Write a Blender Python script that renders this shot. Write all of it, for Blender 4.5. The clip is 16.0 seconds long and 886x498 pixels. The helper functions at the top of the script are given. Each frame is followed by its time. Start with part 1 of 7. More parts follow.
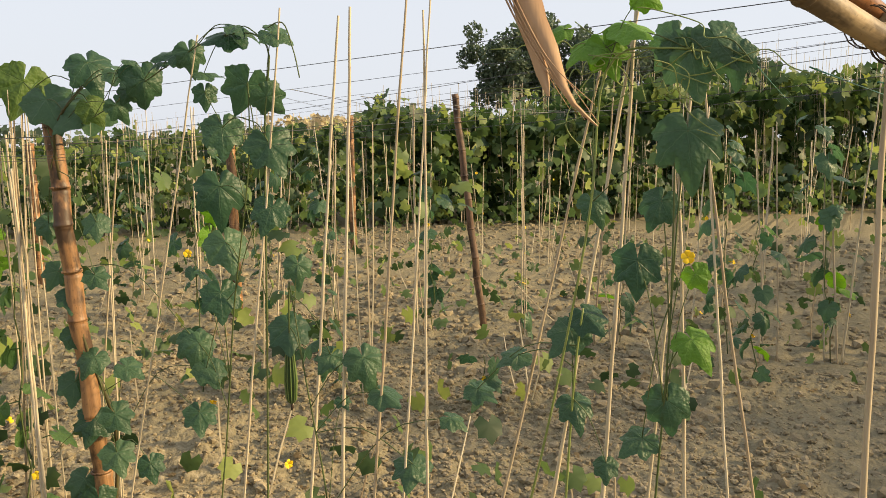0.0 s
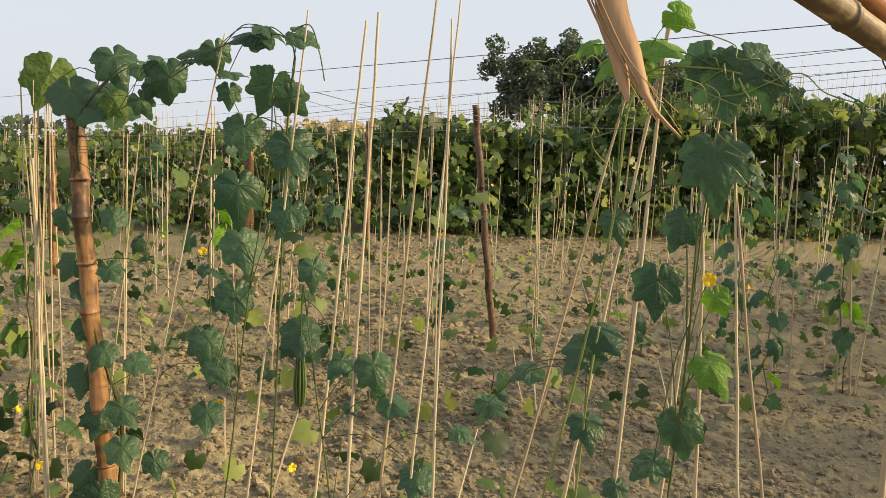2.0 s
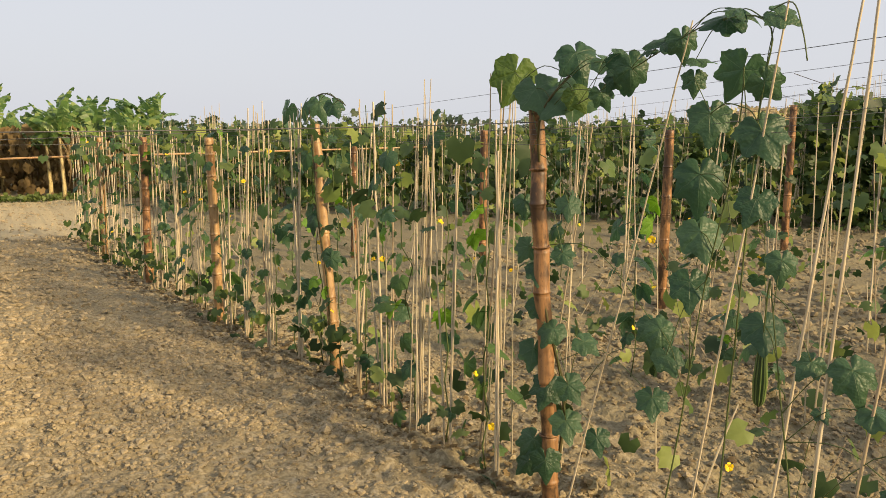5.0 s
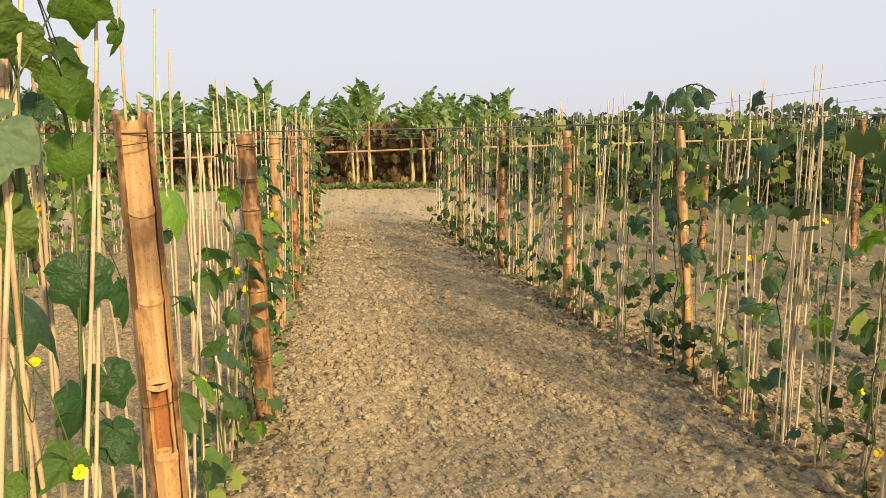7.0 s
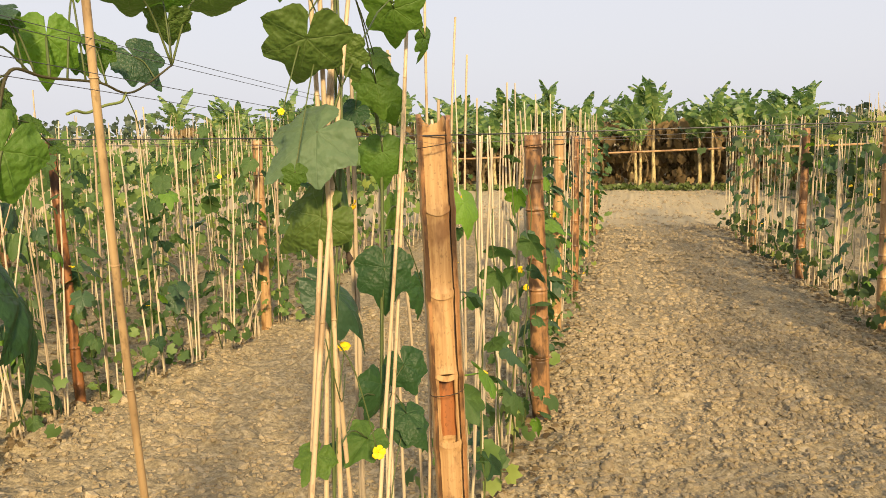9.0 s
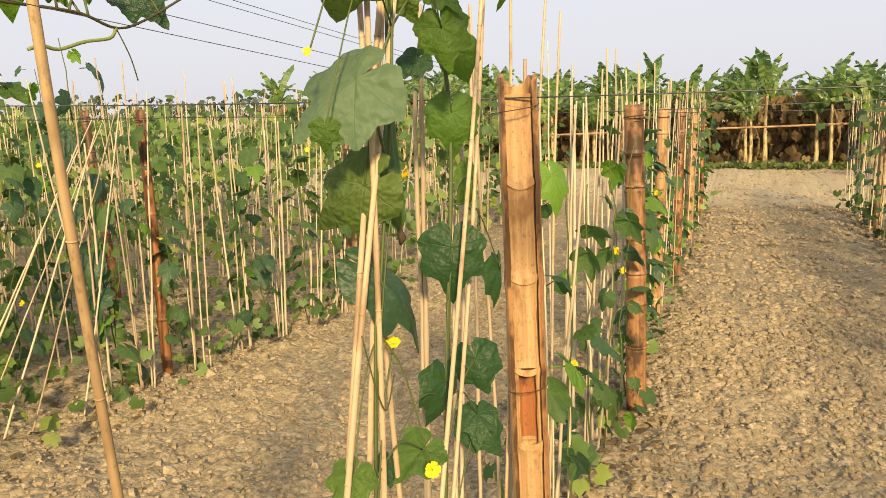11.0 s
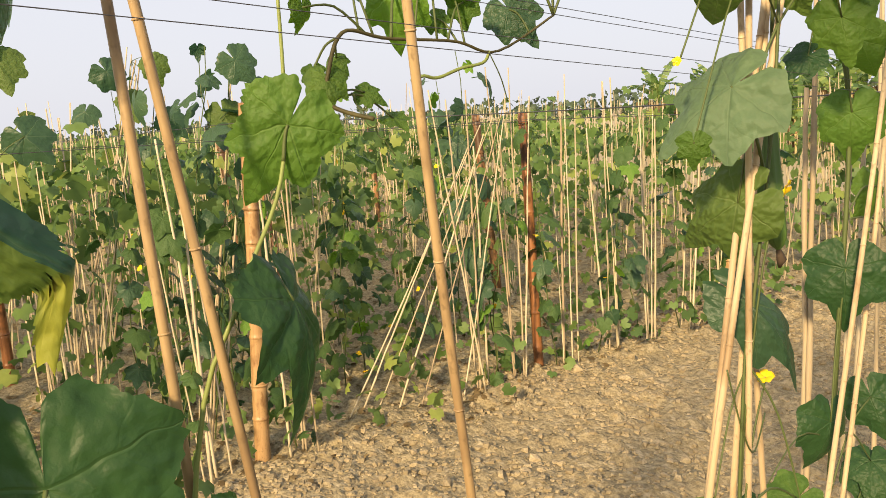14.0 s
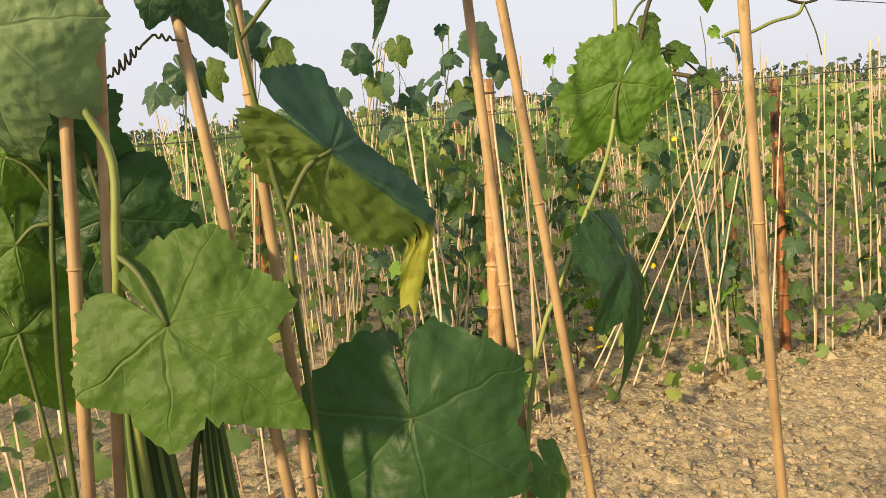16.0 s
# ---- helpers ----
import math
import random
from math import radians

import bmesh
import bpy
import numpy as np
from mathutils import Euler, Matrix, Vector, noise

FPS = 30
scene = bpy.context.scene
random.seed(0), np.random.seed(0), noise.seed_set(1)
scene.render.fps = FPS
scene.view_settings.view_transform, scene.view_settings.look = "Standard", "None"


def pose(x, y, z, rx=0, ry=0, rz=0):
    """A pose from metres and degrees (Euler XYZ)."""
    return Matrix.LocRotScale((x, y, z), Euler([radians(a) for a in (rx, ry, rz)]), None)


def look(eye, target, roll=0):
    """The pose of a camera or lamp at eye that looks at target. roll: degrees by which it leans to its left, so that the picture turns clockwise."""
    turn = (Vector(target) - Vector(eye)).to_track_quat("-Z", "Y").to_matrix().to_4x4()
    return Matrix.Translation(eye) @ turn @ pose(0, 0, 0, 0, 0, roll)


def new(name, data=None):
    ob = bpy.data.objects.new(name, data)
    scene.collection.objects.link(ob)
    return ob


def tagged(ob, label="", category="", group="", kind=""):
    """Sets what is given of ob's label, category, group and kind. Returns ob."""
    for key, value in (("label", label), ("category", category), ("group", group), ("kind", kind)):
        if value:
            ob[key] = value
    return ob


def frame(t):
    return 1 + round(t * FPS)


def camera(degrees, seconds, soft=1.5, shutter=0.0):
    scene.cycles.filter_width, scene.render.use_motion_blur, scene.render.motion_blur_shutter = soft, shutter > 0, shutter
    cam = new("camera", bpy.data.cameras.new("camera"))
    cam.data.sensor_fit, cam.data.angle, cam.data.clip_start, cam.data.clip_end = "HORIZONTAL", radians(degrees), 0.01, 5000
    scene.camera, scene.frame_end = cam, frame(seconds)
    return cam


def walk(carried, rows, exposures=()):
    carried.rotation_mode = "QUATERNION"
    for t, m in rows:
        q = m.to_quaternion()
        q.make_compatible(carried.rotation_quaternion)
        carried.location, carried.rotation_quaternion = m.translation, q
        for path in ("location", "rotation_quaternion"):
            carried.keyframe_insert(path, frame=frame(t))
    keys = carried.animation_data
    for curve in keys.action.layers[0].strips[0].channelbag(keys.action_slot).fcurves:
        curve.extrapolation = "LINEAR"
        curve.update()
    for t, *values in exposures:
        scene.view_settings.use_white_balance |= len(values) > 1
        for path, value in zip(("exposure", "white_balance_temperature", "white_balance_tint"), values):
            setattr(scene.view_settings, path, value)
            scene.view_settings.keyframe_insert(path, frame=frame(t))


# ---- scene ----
cam = camera(58.98, 16.0, 0.65)
EXPOSURES = [(0, 0.60, 6700, 8), (1.0, 0.51, 6700, 8), (2.2, 0.50, 6700, 7), (3.2, 0.46, 6700, 8), (4.2, 0.37, 6750, 9), (6.5, 0.49, 6900, 11), (11, 0.54, 6900, 12), (12.5, 0.59, 6850, 12), (14, 0.60, 6850, 12), (16, 0.58, 6850, 12)]
PATH = [
    (0, look((0.3097, -0.1936, 1.5129), (2.8885, 1.2842, 1.1053), -0.73)),
    (0.5, look((0.3329, -0.2031, 1.5162), (3.0321, 1.0567, 1.1598), 0.16)),
    (1, look((0.3467, -0.2234, 1.5191), (3.1132, 0.8895, 1.1909), 1.47)),
    (1.5, look((0.3414, -0.2117, 1.5115), (3.0550, 1.0182, 1.1598), 2.06)),
    (2, look((0.3155, -0.1725, 1.5104), (2.8761, 1.3461, 1.1405), 1.99)),
    (2.5, look((0.2901, -0.1392, 1.5064), (2.6544, 1.6709, 1.1408), 1.71)),
    (3, look((0.2737, -0.1127, 1.5038), (2.4796, 1.8847, 1.1240), 1.33)),
    (3.5, look((0.2647, -0.0915, 1.5017), (2.3247, 2.0523, 1.1012), 1.15)),
    (4, look((0.2536, -0.0620, 1.4994), (2.1262, 2.2440, 1.0801), 0.77)),
    (4.2, look((0.2434, -0.0539, 1.4997), (2.0429, 2.3087, 1.0757), 0.61)),
    (6.3, look((0.0568, -0.0308, 1.5003), (1.1208, 2.7357, 1.0375), 0.30)),
    (6.5, look((0.0494, -0.0284, 1.5023), (1.0091, 2.7749, 1.0327), 0.18)),
    (7, look((-0.0000, -0.0000, 1.5048), (0.3611, 2.9414, 1.0379), -0.26)),
    (7.5, look((-0.0104, -0.0233, 1.5153), (-0.2166, 2.9366, 1.0722), -0.89)),
    (8, look((-0.0162, -0.0391, 1.5197), (-0.6412, 2.8655, 1.1037), -1.64)),
    (8.2, look((-0.0168, -0.0443, 1.5205), (-0.7083, 2.8454, 1.1060), -1.82)),
    (10.3, look((-0.0601, 0.1961, 1.4717), (-0.7059, 3.0804, 0.9585), 0.00)),
    (10.5, look((-0.0649, 0.2017, 1.4760), (-0.7920, 3.0673, 0.9663), -0.25)),
    (11, look((-0.0446, 0.2559, 1.4702), (-1.0783, 3.0219, 0.9405), -1.23)),
    (11.5, look((-0.0286, 0.2911, 1.4831), (-1.3390, 2.9350, 0.9420), -1.89)),
    (12, look((-0.0244, 0.2970, 1.4881), (-1.5431, 2.8330, 0.9759), -2.40)),
    (12.5, look((-0.0314, 0.3054, 1.4908), (-1.7426, 2.7186, 0.9929), -2.76)),
    (13, look((-0.0345, 0.3101, 1.4907), (-1.8810, 2.6221, 0.9958), -3.07)),
    (13.5, look((-0.0406, 0.3071, 1.4910), (-2.0535, 2.4776, 1.0039), -3.29)),
    (14, look((-0.0519, 0.2951, 1.4906), (-2.2417, 2.2867, 1.0026), -3.67)),
    (14.5, look((-0.0634, 0.2818, 1.4912), (-2.3969, 2.1003, 0.9933), -4.38)),
    (15, look((-0.0777, 0.2598, 1.4850), (-2.5322, 1.9104, 0.9841), -4.87)),
    (15.5, look((-0.0860, 0.2438, 1.4857), (-2.6366, 1.7404, 0.9810), -5.13)),
    (16, look((-0.0873, 0.2216, 1.4835), (-2.7441, 1.5195, 0.9764), -5.52)),
]
walk(cam, PATH, EXPOSURES)

# ---------------------------------------------------------------- world, sun
def build_world():
    w = bpy.data.worlds.new("sky")
    scene.world = w
    w.use_nodes = True
    n, l = w.node_tree.nodes, w.node_tree.links
    n.clear()
    sky = n.new("ShaderNodeTexSky")
    sky.sky_type = "NISHITA"
    sky.sun_disc = False
    sky.sun_elevation = radians(SUN_EL)
    sky.sun_rotation = radians(SUN_ROT)
    sky.air_density, sky.dust_density, sky.ozone_density = 1.0, 4.0, 1.5
    haze = n.new("ShaderNodeMix")
    haze.data_type = "RGBA"
    haze.inputs["Factor"].default_value = 0.78
    haze.inputs["B"].default_value = (9.8, 10.25, 11.45, 1)   # white summer haze, in the sky's own units
    bg = n.new("ShaderNodeBackground")
    bg.inputs["Strength"].default_value = 0.064
    out = n.new("ShaderNodeOutputWorld")
    l.new(sky.outputs[0], haze.inputs["A"])
    l.new(haze.outputs["Result"], bg.inputs["Color"])
    l.new(bg.outputs[0], out.inputs[0])


SUN_EL = 25.0
SUN_DIR = Vector((0.42, -0.91, 0)).normalized()
SUN_ROT = math.degrees(math.atan2(SUN_DIR.x, SUN_DIR.y))
build_world()
sun = new("sun", bpy.data.lights.new("sun", "SUN"))
sun.data.energy, sun.data.angle, sun.data.color = 5.0, radians(5.0), (1.0, 0.765, 0.435)
to_sun = SUN_DIR * math.cos(radians(SUN_EL)) + Vector((0, 0, math.sin(radians(SUN_EL))))
sun.matrix_world = look(to_sun * 50, (0, 0, 0))
tagged(sun, "low warm sun", "sun")


# ---------------------------------------------------------------- material helpers
class Mat:
    def __init__(self, name, rough=0.7, spec=0.3):
        self.m = bpy.data.materials.new(name)
        self.m.use_nodes = True
        self.n, self.l = self.m.node_tree.nodes, self.m.node_tree.links
        self.b = self.n["Principled BSDF"]
        self.b.inputs["Roughness"].default_value = rough
        self.b.inputs["Specular IOR Level"].default_value = spec

    def node(self, kind, **kw):
        x = self.n.new(kind)
        for k, v in kw.items():
            x.inputs[k.replace("_", " ")].default_value = v
        return x

    def math(self, op, a, b=None, clamp=False):
        x = self.n.new("ShaderNodeMath")
        x.operation, x.use_clamp = op, clamp
        for i, v in enumerate((a, b)):
            if v is None:
                continue
            if isinstance(v, (int, float)):
                x.inputs[i].default_value = v
            else:
                self.l.new(v, x.inputs[i])
        return x.outputs[0]

    def mix(self, fac, a, b, blend="MIX"):
        x = self.n.new("ShaderNodeMix")
        x.data_type, x.blend_type = "RGBA", blend
        for key, v in (("Factor", fac), ("A", a), ("B", b)):
            sock = x.inputs[key] if key == "Factor" else [s for s in x.inputs if s.name == key and s.type == "RGBA"][0]
            if isinstance(v, (int, float)):
                sock.default_value = v
            elif isinstance(v, tuple):
                sock.default_value = (*v, 1)
            else:
                self.l.new(v, sock)
        return [s for s in x.outputs if s.type == "RGBA"][0]

    def ramp(self, fac, *stops):
        x = self.n.new("ShaderNodeValToRGB")
        e = x.color_ramp.elements
        while len(e) < len(stops):
            e.new(0.5)
        for s, (p, c) in zip(e, stops):
            s.position = p
            s.color = (*c, 1) if isinstance(c, tuple) else (c, c, c, 1)
        self.l.new(fac, x.inputs[0])
        return x.outputs[0]

    def coord(self, which="Object", scale=(1, 1, 1)):
        t = self.n.new("ShaderNodeTexCoord")
        mp = self.n.new("ShaderNodeMapping")
        mp.inputs["Scale"].default_value = scale
        self.l.new(t.outputs[which], mp.inputs[0])
        return mp.outputs[0]

    def noise(self, vec, scale, detail=4, rough=0.55):
        x = self.n.new("ShaderNodeTexNoise")
        x.inputs["Scale"].default_value, x.inputs["Detail"].default_value = scale, detail
        x.inputs["Roughness"].default_value = rough
        if vec:
            self.l.new(vec, x.inputs["Vector"])
        return x.outputs["Fac"]

    def position(self):
        return self.n.new("ShaderNodeNewGeometry").outputs["Position"]

    def bump(self, height, strength, distance):
        x = self.n.new("ShaderNodeBump")
        x.inputs["Strength"].default_value, x.inputs["Distance"].default_value = strength, distance
        self.l.new(height, x.inputs["Height"])
        self.l.new(x.outputs[0], self.b.inputs["Normal"])

    def color(self, c):
        if isinstance(c, tuple):
            self.b.inputs["Base Color"].default_value = (*c, 1)
        else:
            self.l.new(c, self.b.inputs["Base Color"])

    def random(self):
        return self.n.new("ShaderNodeObjectInfo").outputs["Random"]

    def island(self):
        return self.n.new("ShaderNodeNewGeometry").outputs["Random Per Island"]

    def translucent(self, colour, amount):
        t = self.n.new("ShaderNodeBsdfTranslucent")
        if isinstance(colour, tuple):
            t.inputs["Color"].default_value = (*colour, 1)
        else:
            self.l.new(colour, t.inputs["Color"])
        mx = self.n.new("ShaderNodeMixShader")
        mx.inputs[0].default_value = amount
        self.l.new(self.b.outputs[0], mx.inputs[1])
        self.l.new(t.outputs[0], mx.inputs[2])
        self.l.new(mx.outputs[0], self.n["Material Output"].inputs[0])


def soil_material():
    k = Mat("dry_tilled_clay", 0.95, 0.1)
    p = k.position()
    big = k.noise(p, 0.55, 3)
    mid = k.noise(p, 7.0, 5, 0.65)
    fine = k.noise(p, 38.0, 4, 0.7)
    base = k.ramp(big, (0.3, (0.290, 0.238, 0.146)), (0.7, (0.345, 0.286, 0.178)))
    base = k.mix(k.ramp(mid, (0.42, 0.0), (0.66, 0.40)), base, (0.215, 0.176, 0.108))
    base = k.mix(k.ramp(fine, (0.40, 0.6), (0.56, 0.0)), base, (0.118, 0.096, 0.061))
    pale = k.noise(p, 19.0, 3)
    base = k.mix(k.ramp(pale, (0.54, 0.0), (0.68, 0.55)), base, (0.40, 0.342, 0.24))
    # the bare plot beyond the rows is paler
    sep = k.n.new("ShaderNodeSeparateXYZ")
    k.l.new(p, sep.inputs[0])
    edge = k.math("ADD", k.math("MULTIPLY", k.math("SUBTRACT", sep.outputs["Y"], 12.0), 0.8), k.math("MULTIPLY", k.math("SUBTRACT", big, 0.5), 3.0), False)
    base = k.mix(k.math("MULTIPLY", k.math("MINIMUM", k.math("MAXIMUM", edge, 0.0), 1.0), 0.8), base, (0.44, 0.37, 0.24))
    # the tilled bed beyond the row is darker: its shade is in the colour
    bed_shade = k.math("MULTIPLY", k.math("ADD", k.math("SUBTRACT", sep.outputs["X"], 2.55), k.math("MULTIPLY", k.math("SUBTRACT", mid, 0.5), 1.2)), 1.6, True)
    base = k.mix(k.math("MULTIPLY", k.math("MAXIMUM", bed_shade, 0.0), 0.7), base, (0.185, 0.160, 0.102))
    k.color(base)
    vor = k.n.new("ShaderNodeTexVoronoi")
    vor.inputs["Scale"].default_value = 28.0
    vor.inputs["Randomness"].default_value = 1.0
    k.l.new(p, vor.inputs["Vector"])
    small = k.n.new("ShaderNodeTexVoronoi")
    small.inputs["Scale"].default_value = 75.0
    k.l.new(p, small.inputs["Vector"])
    h = k.math("ADD", k.math("MULTIPLY", fine, 0.3), k.math("SUBTRACT", 0.8, vor.outputs["Distance"]))
    h = k.math("ADD", h, k.math("ADD", k.math("MULTIPLY", small.outputs["Distance"], -0.45), k.math("MULTIPLY", mid, 1.2)))
    k.bump(h, 0.55, 0.014)
    return k.m


def clod_material():
    k = Mat("dry_clods", 0.95, 0.1)
    p = k.position()
    c = k.ramp(k.island(), (0.0, (0.24, 0.196, 0.122)), (0.6, (0.35, 0.29, 0.18)), (1.0, (0.44, 0.365, 0.238)))
    sep = k.n.new("ShaderNodeSeparateXYZ")
    k.l.new(p, sep.inputs[0])
    # clods on the bed carry the same painted shade
    bed_shade = k.math("MULTIPLY", k.math("MULTIPLY", k.math("SUBTRACT", sep.outputs["X"], 2.4), 1.6, True), 0.5)
    c = k.mix(bed_shade, c, (0.195, 0.168, 0.108))
    f = k.noise(p, 90.0, 4, 0.7)
    k.color(k.mix(k.ramp(f, (0.4, 0.6), (0.62, 0.0)), c, (0.22, 0.17, 0.115)))
    k.bump(f, 0.6, 0.006)
    return k.m


def stake_material(island=False):
    k = Mat("weathered_cane_split" if island else "weathered_cane", 0.6, 0.35)
    rnd = k.island() if island else k.random()
    c = k.ramp(rnd, (0.0, (0.34, 0.265, 0.175)), (0.3, (0.48, 0.405, 0.28)), (0.75, (0.58, 0.50, 0.36)), (1.0, (0.42, 0.355, 0.25)))
    p = k.coord("Object", (120, 120, 6)) if not island else k.position()
    g = k.noise(p, 1.0 if not island else 14.0, 4)
    c = k.mix(k.ramp(g, (0.48, 0.0), (0.78, 0.6)), c, (0.24, 0.16, 0.085))
    k.color(c)
    k.bump(g, 0.25, 0.002)
    return k.m


def bamboo_material(name, light, dark, char, rough=0.42, spots=0.50):
    k = Mat(name, rough, 0.45)
    streak = k.noise(k.coord("Object", (60, 60, 1.2)), 1.0, 5, 0.6)
    c = k.ramp(streak, (0.3, dark), (0.55, light), (0.8, tuple(min(1, v * 1.15) for v in light)))
    blot = k.noise(k.coord("Object", (14, 14, 6.5)), 1.0, 4, 0.6)
    c = k.mix(k.ramp(blot, (spots, 0.0), (spots + 0.11, 0.9)), c, char)
    speck = k.noise(k.coord("Object", (150, 150, 90)), 1.0, 2)
    c = k.mix(k.ramp(speck, (0.6, 0.0), (0.72, 0.5)), c, tuple(v * 0.4 for v in dark))
    k.color(c)
    k.bump(streak, 0.3, 0.004)
    return k.m


def leaf_material(name, dark, light, vein, yellow=0.0, pucker=1.0, rough=0.6, shift=0.22):
    """A rough vine leaf: palmate veins from its stalk, puckered between them, thin enough to let some light through."""
    k = Mat(name, rough, 0.32)
    tc = k.n.new("ShaderNodeTexCoord")
    sep = k.n.new("ShaderNodeSeparateXYZ")
    k.l.new(tc.outputs["Object"], sep.inputs[0])
    drift = k.math("MULTIPLY", k.math("SUBTRACT", k.noise(k.coord("Object", (1, 1, 1)), 4.0, 1), 0.5), 0.10)
    x, y = k.math("ADD", sep.outputs["X"], drift), k.math("SUBTRACT", sep.outputs["Y"], drift)
    best = None
    for deg in (0, 50, -50, 104, -104):
        a = radians(deg)
        along = k.math("ADD", k.math("MULTIPLY", x, math.sin(a)), k.math("MULTIPLY", y, math.cos(a)))
        off = k.math("ABSOLUTE", k.math("SUBTRACT", k.math("MULTIPLY", x, math.cos(a)), k.math("MULTIPLY", y, math.sin(a))))
        width = k.math("MULTIPLY", k.math("SUBTRACT", 0.75, along), 0.022)
        main = k.math("MULTIPLY", k.math("SUBTRACT", 1.0, k.math("DIVIDE", off, width), True), k.math("GREATER_THAN", along, 0.0))
        rib = k.math("ABSOLUTE", k.math("SUBTRACT", k.math("FRACT", k.math("MULTIPLY", k.math("SUBTRACT", along, k.math("MULTIPLY", off, 0.8)), 6.0)), 0.5))
        near = k.math("MULTIPLY", k.math("LESS_THAN", off, k.math("MULTIPLY", along, 0.46)), 0.14)
        side = k.math("MULTIPLY", k.math("SUBTRACT", 1.0, k.math("MULTIPLY", rib, 14.0), True), near)
        v = k.math("MAXIMUM", main, side)
        best = v if best is None else k.math("MAXIMUM", best, v)
    best = k.math("MINIMUM", best, 1.0, True)
    cells = k.noise(k.coord("Object", (1, 1, 1)), 22.0, 3)
    patch = k.noise(k.coord("Object", (1, 1, 1)), 3.0, 3)
    c = k.mix(k.random(), dark, light)
    c = k.mix(k.math("MULTIPLY", cells, 0.5), c, tuple(v * 0.55 for v in dark))
    c = k.mix(k.ramp(patch, (0.5, 0.0), (0.85, 0.3)), c, tuple(v * 1.4 for v in light))
    if yellow:
        edge = k.math("ADD", patch, k.math("MULTIPLY", k.math("SUBTRACT", y, shift), 0.55 if shift < 0.3 else 1.6))
        c = k.mix(k.ramp(edge, (0.5, 0.0), (0.62, yellow)), c, (0.27, 0.28, 0.05))
    c = k.mix(k.math("MULTIPLY", best, 0.30), c, vein)
    k.color(c)
    quilt = k.noise(k.coord("Object", (1, 1, 1)), 9.0, 1)
    h = k.math("ADD", k.math("MULTIPLY", quilt, 1.2 * pucker), k.math("ADD", k.math("MULTIPLY", cells, 0.25), k.math("MULTIPLY", best, -0.3)))
    k.bump(h, 0.42, 0.011)
    glow = k.n.new("ShaderNodeHueSaturation")
    glow.inputs["Value"].default_value, glow.inputs["Saturation"].default_value = 2.6, 1.15
    k.l.new(c, glow.inputs["Color"])
    k.translucent(glow.outputs[0], 0.26)
    return k.m


def foliage_material(name, stops, trans=0.28, rough=0.55):
    k = Mat(name, rough, 0.4)
    c = k.ramp(k.island(), *stops)
    f = k.noise(k.position(), 35.0, 3)
    c = k.mix(k.math("MULTIPLY", f, 0.28), c, (0.02, 0.035, 0.015))
    k.color(c)
    glow = k.n.new("ShaderNodeHueSaturation")
    glow.inputs["Value"].default_value = 2.3
    k.l.new(c, glow.inputs["Color"])
    k.translucent(glow.outputs[0], trans)
    return k.m


def plain(name, colour, rough=0.6, spec=0.3, vary=0.35, scale=25.0):
    k = Mat(name, rough, spec)
    f = k.noise(k.coord("Object"), scale, 4)
    k.color(k.mix(k.ramp(f, (0.35, 0.0), (0.7, vary)), colour, tuple(v * 0.45 for v in colour)))
    return k.m


SOIL, CLOD = soil_material(), clod_material()
STAKE, STAKE_FAR = stake_material(), stake_material(True)
STAKE_NEW = bamboo_material("fresh_tan_cane", (0.40, 0.285, 0.15), (0.30, 0.20, 0.10), (0.22, 0.145, 0.075), 0.5, 0.49)
STAKE_CREAM = bamboo_material("cream_split_cane", (0.52, 0.405, 0.255), (0.40, 0.295, 0.175), (0.28, 0.19, 0.10), 0.6, 0.52)
BAMBOO = bamboo_material("scorched_bamboo", (0.35, 0.185, 0.08), (0.21, 0.095, 0.038), (0.055, 0.03, 0.016), spots=0.43)
BAMBOO_PALE = bamboo_material("pale_bamboo", (0.41, 0.26, 0.125), (0.29, 0.165, 0.068), (0.20, 0.105, 0.045))
BAMBOO_DARK = bamboo_material("aged_brown_bamboo", (0.27, 0.115, 0.045), (0.14, 0.055, 0.025), (0.05, 0.022, 0.012))
BAMBOO_GREY = bamboo_material("greyed_bamboo", (0.33, 0.24, 0.135), (0.19, 0.13, 0.068), (0.08, 0.052, 0.027), 0.55, 0.42)
BAMBOO_UMBER = bamboo_material("umber_bamboo", (0.15, 0.09, 0.055), (0.08, 0.047, 0.03), (0.035, 0.02, 0.014), 0.6)
BAMBOO_CHAR = bamboo_material("knotty_scorched_bamboo", (0.31, 0.165, 0.07), (0.16, 0.078, 0.033), (0.045, 0.026, 0.015), 0.5, 0.47)
PITH = bamboo_material("cream_bamboo_inside", (0.44, 0.285, 0.135), (0.27, 0.15, 0.06), (0.20, 0.10, 0.04), 0.65, 0.52)
HOLLOW = bamboo_material("dark_bamboo_inside", (0.30, 0.115, 0.04), (0.17, 0.06, 0.022), (0.05, 0.02, 0.01), 0.5, 0.55)
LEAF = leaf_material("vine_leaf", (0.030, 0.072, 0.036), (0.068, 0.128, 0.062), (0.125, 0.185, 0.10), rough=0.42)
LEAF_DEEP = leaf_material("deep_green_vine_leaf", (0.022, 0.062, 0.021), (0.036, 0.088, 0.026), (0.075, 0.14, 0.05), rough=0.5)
# brighter copy of the leaf: sunlight on and through it is in the green
LEAF_LIT = leaf_material("lit_green_vine_leaf", (0.075, 0.155, 0.026), (0.10, 0.19, 0.034), (0.15, 0.24, 0.06))
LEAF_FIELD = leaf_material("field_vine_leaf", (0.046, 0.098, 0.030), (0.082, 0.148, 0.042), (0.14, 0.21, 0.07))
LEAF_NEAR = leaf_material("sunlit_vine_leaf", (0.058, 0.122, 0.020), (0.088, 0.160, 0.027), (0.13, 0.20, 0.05))
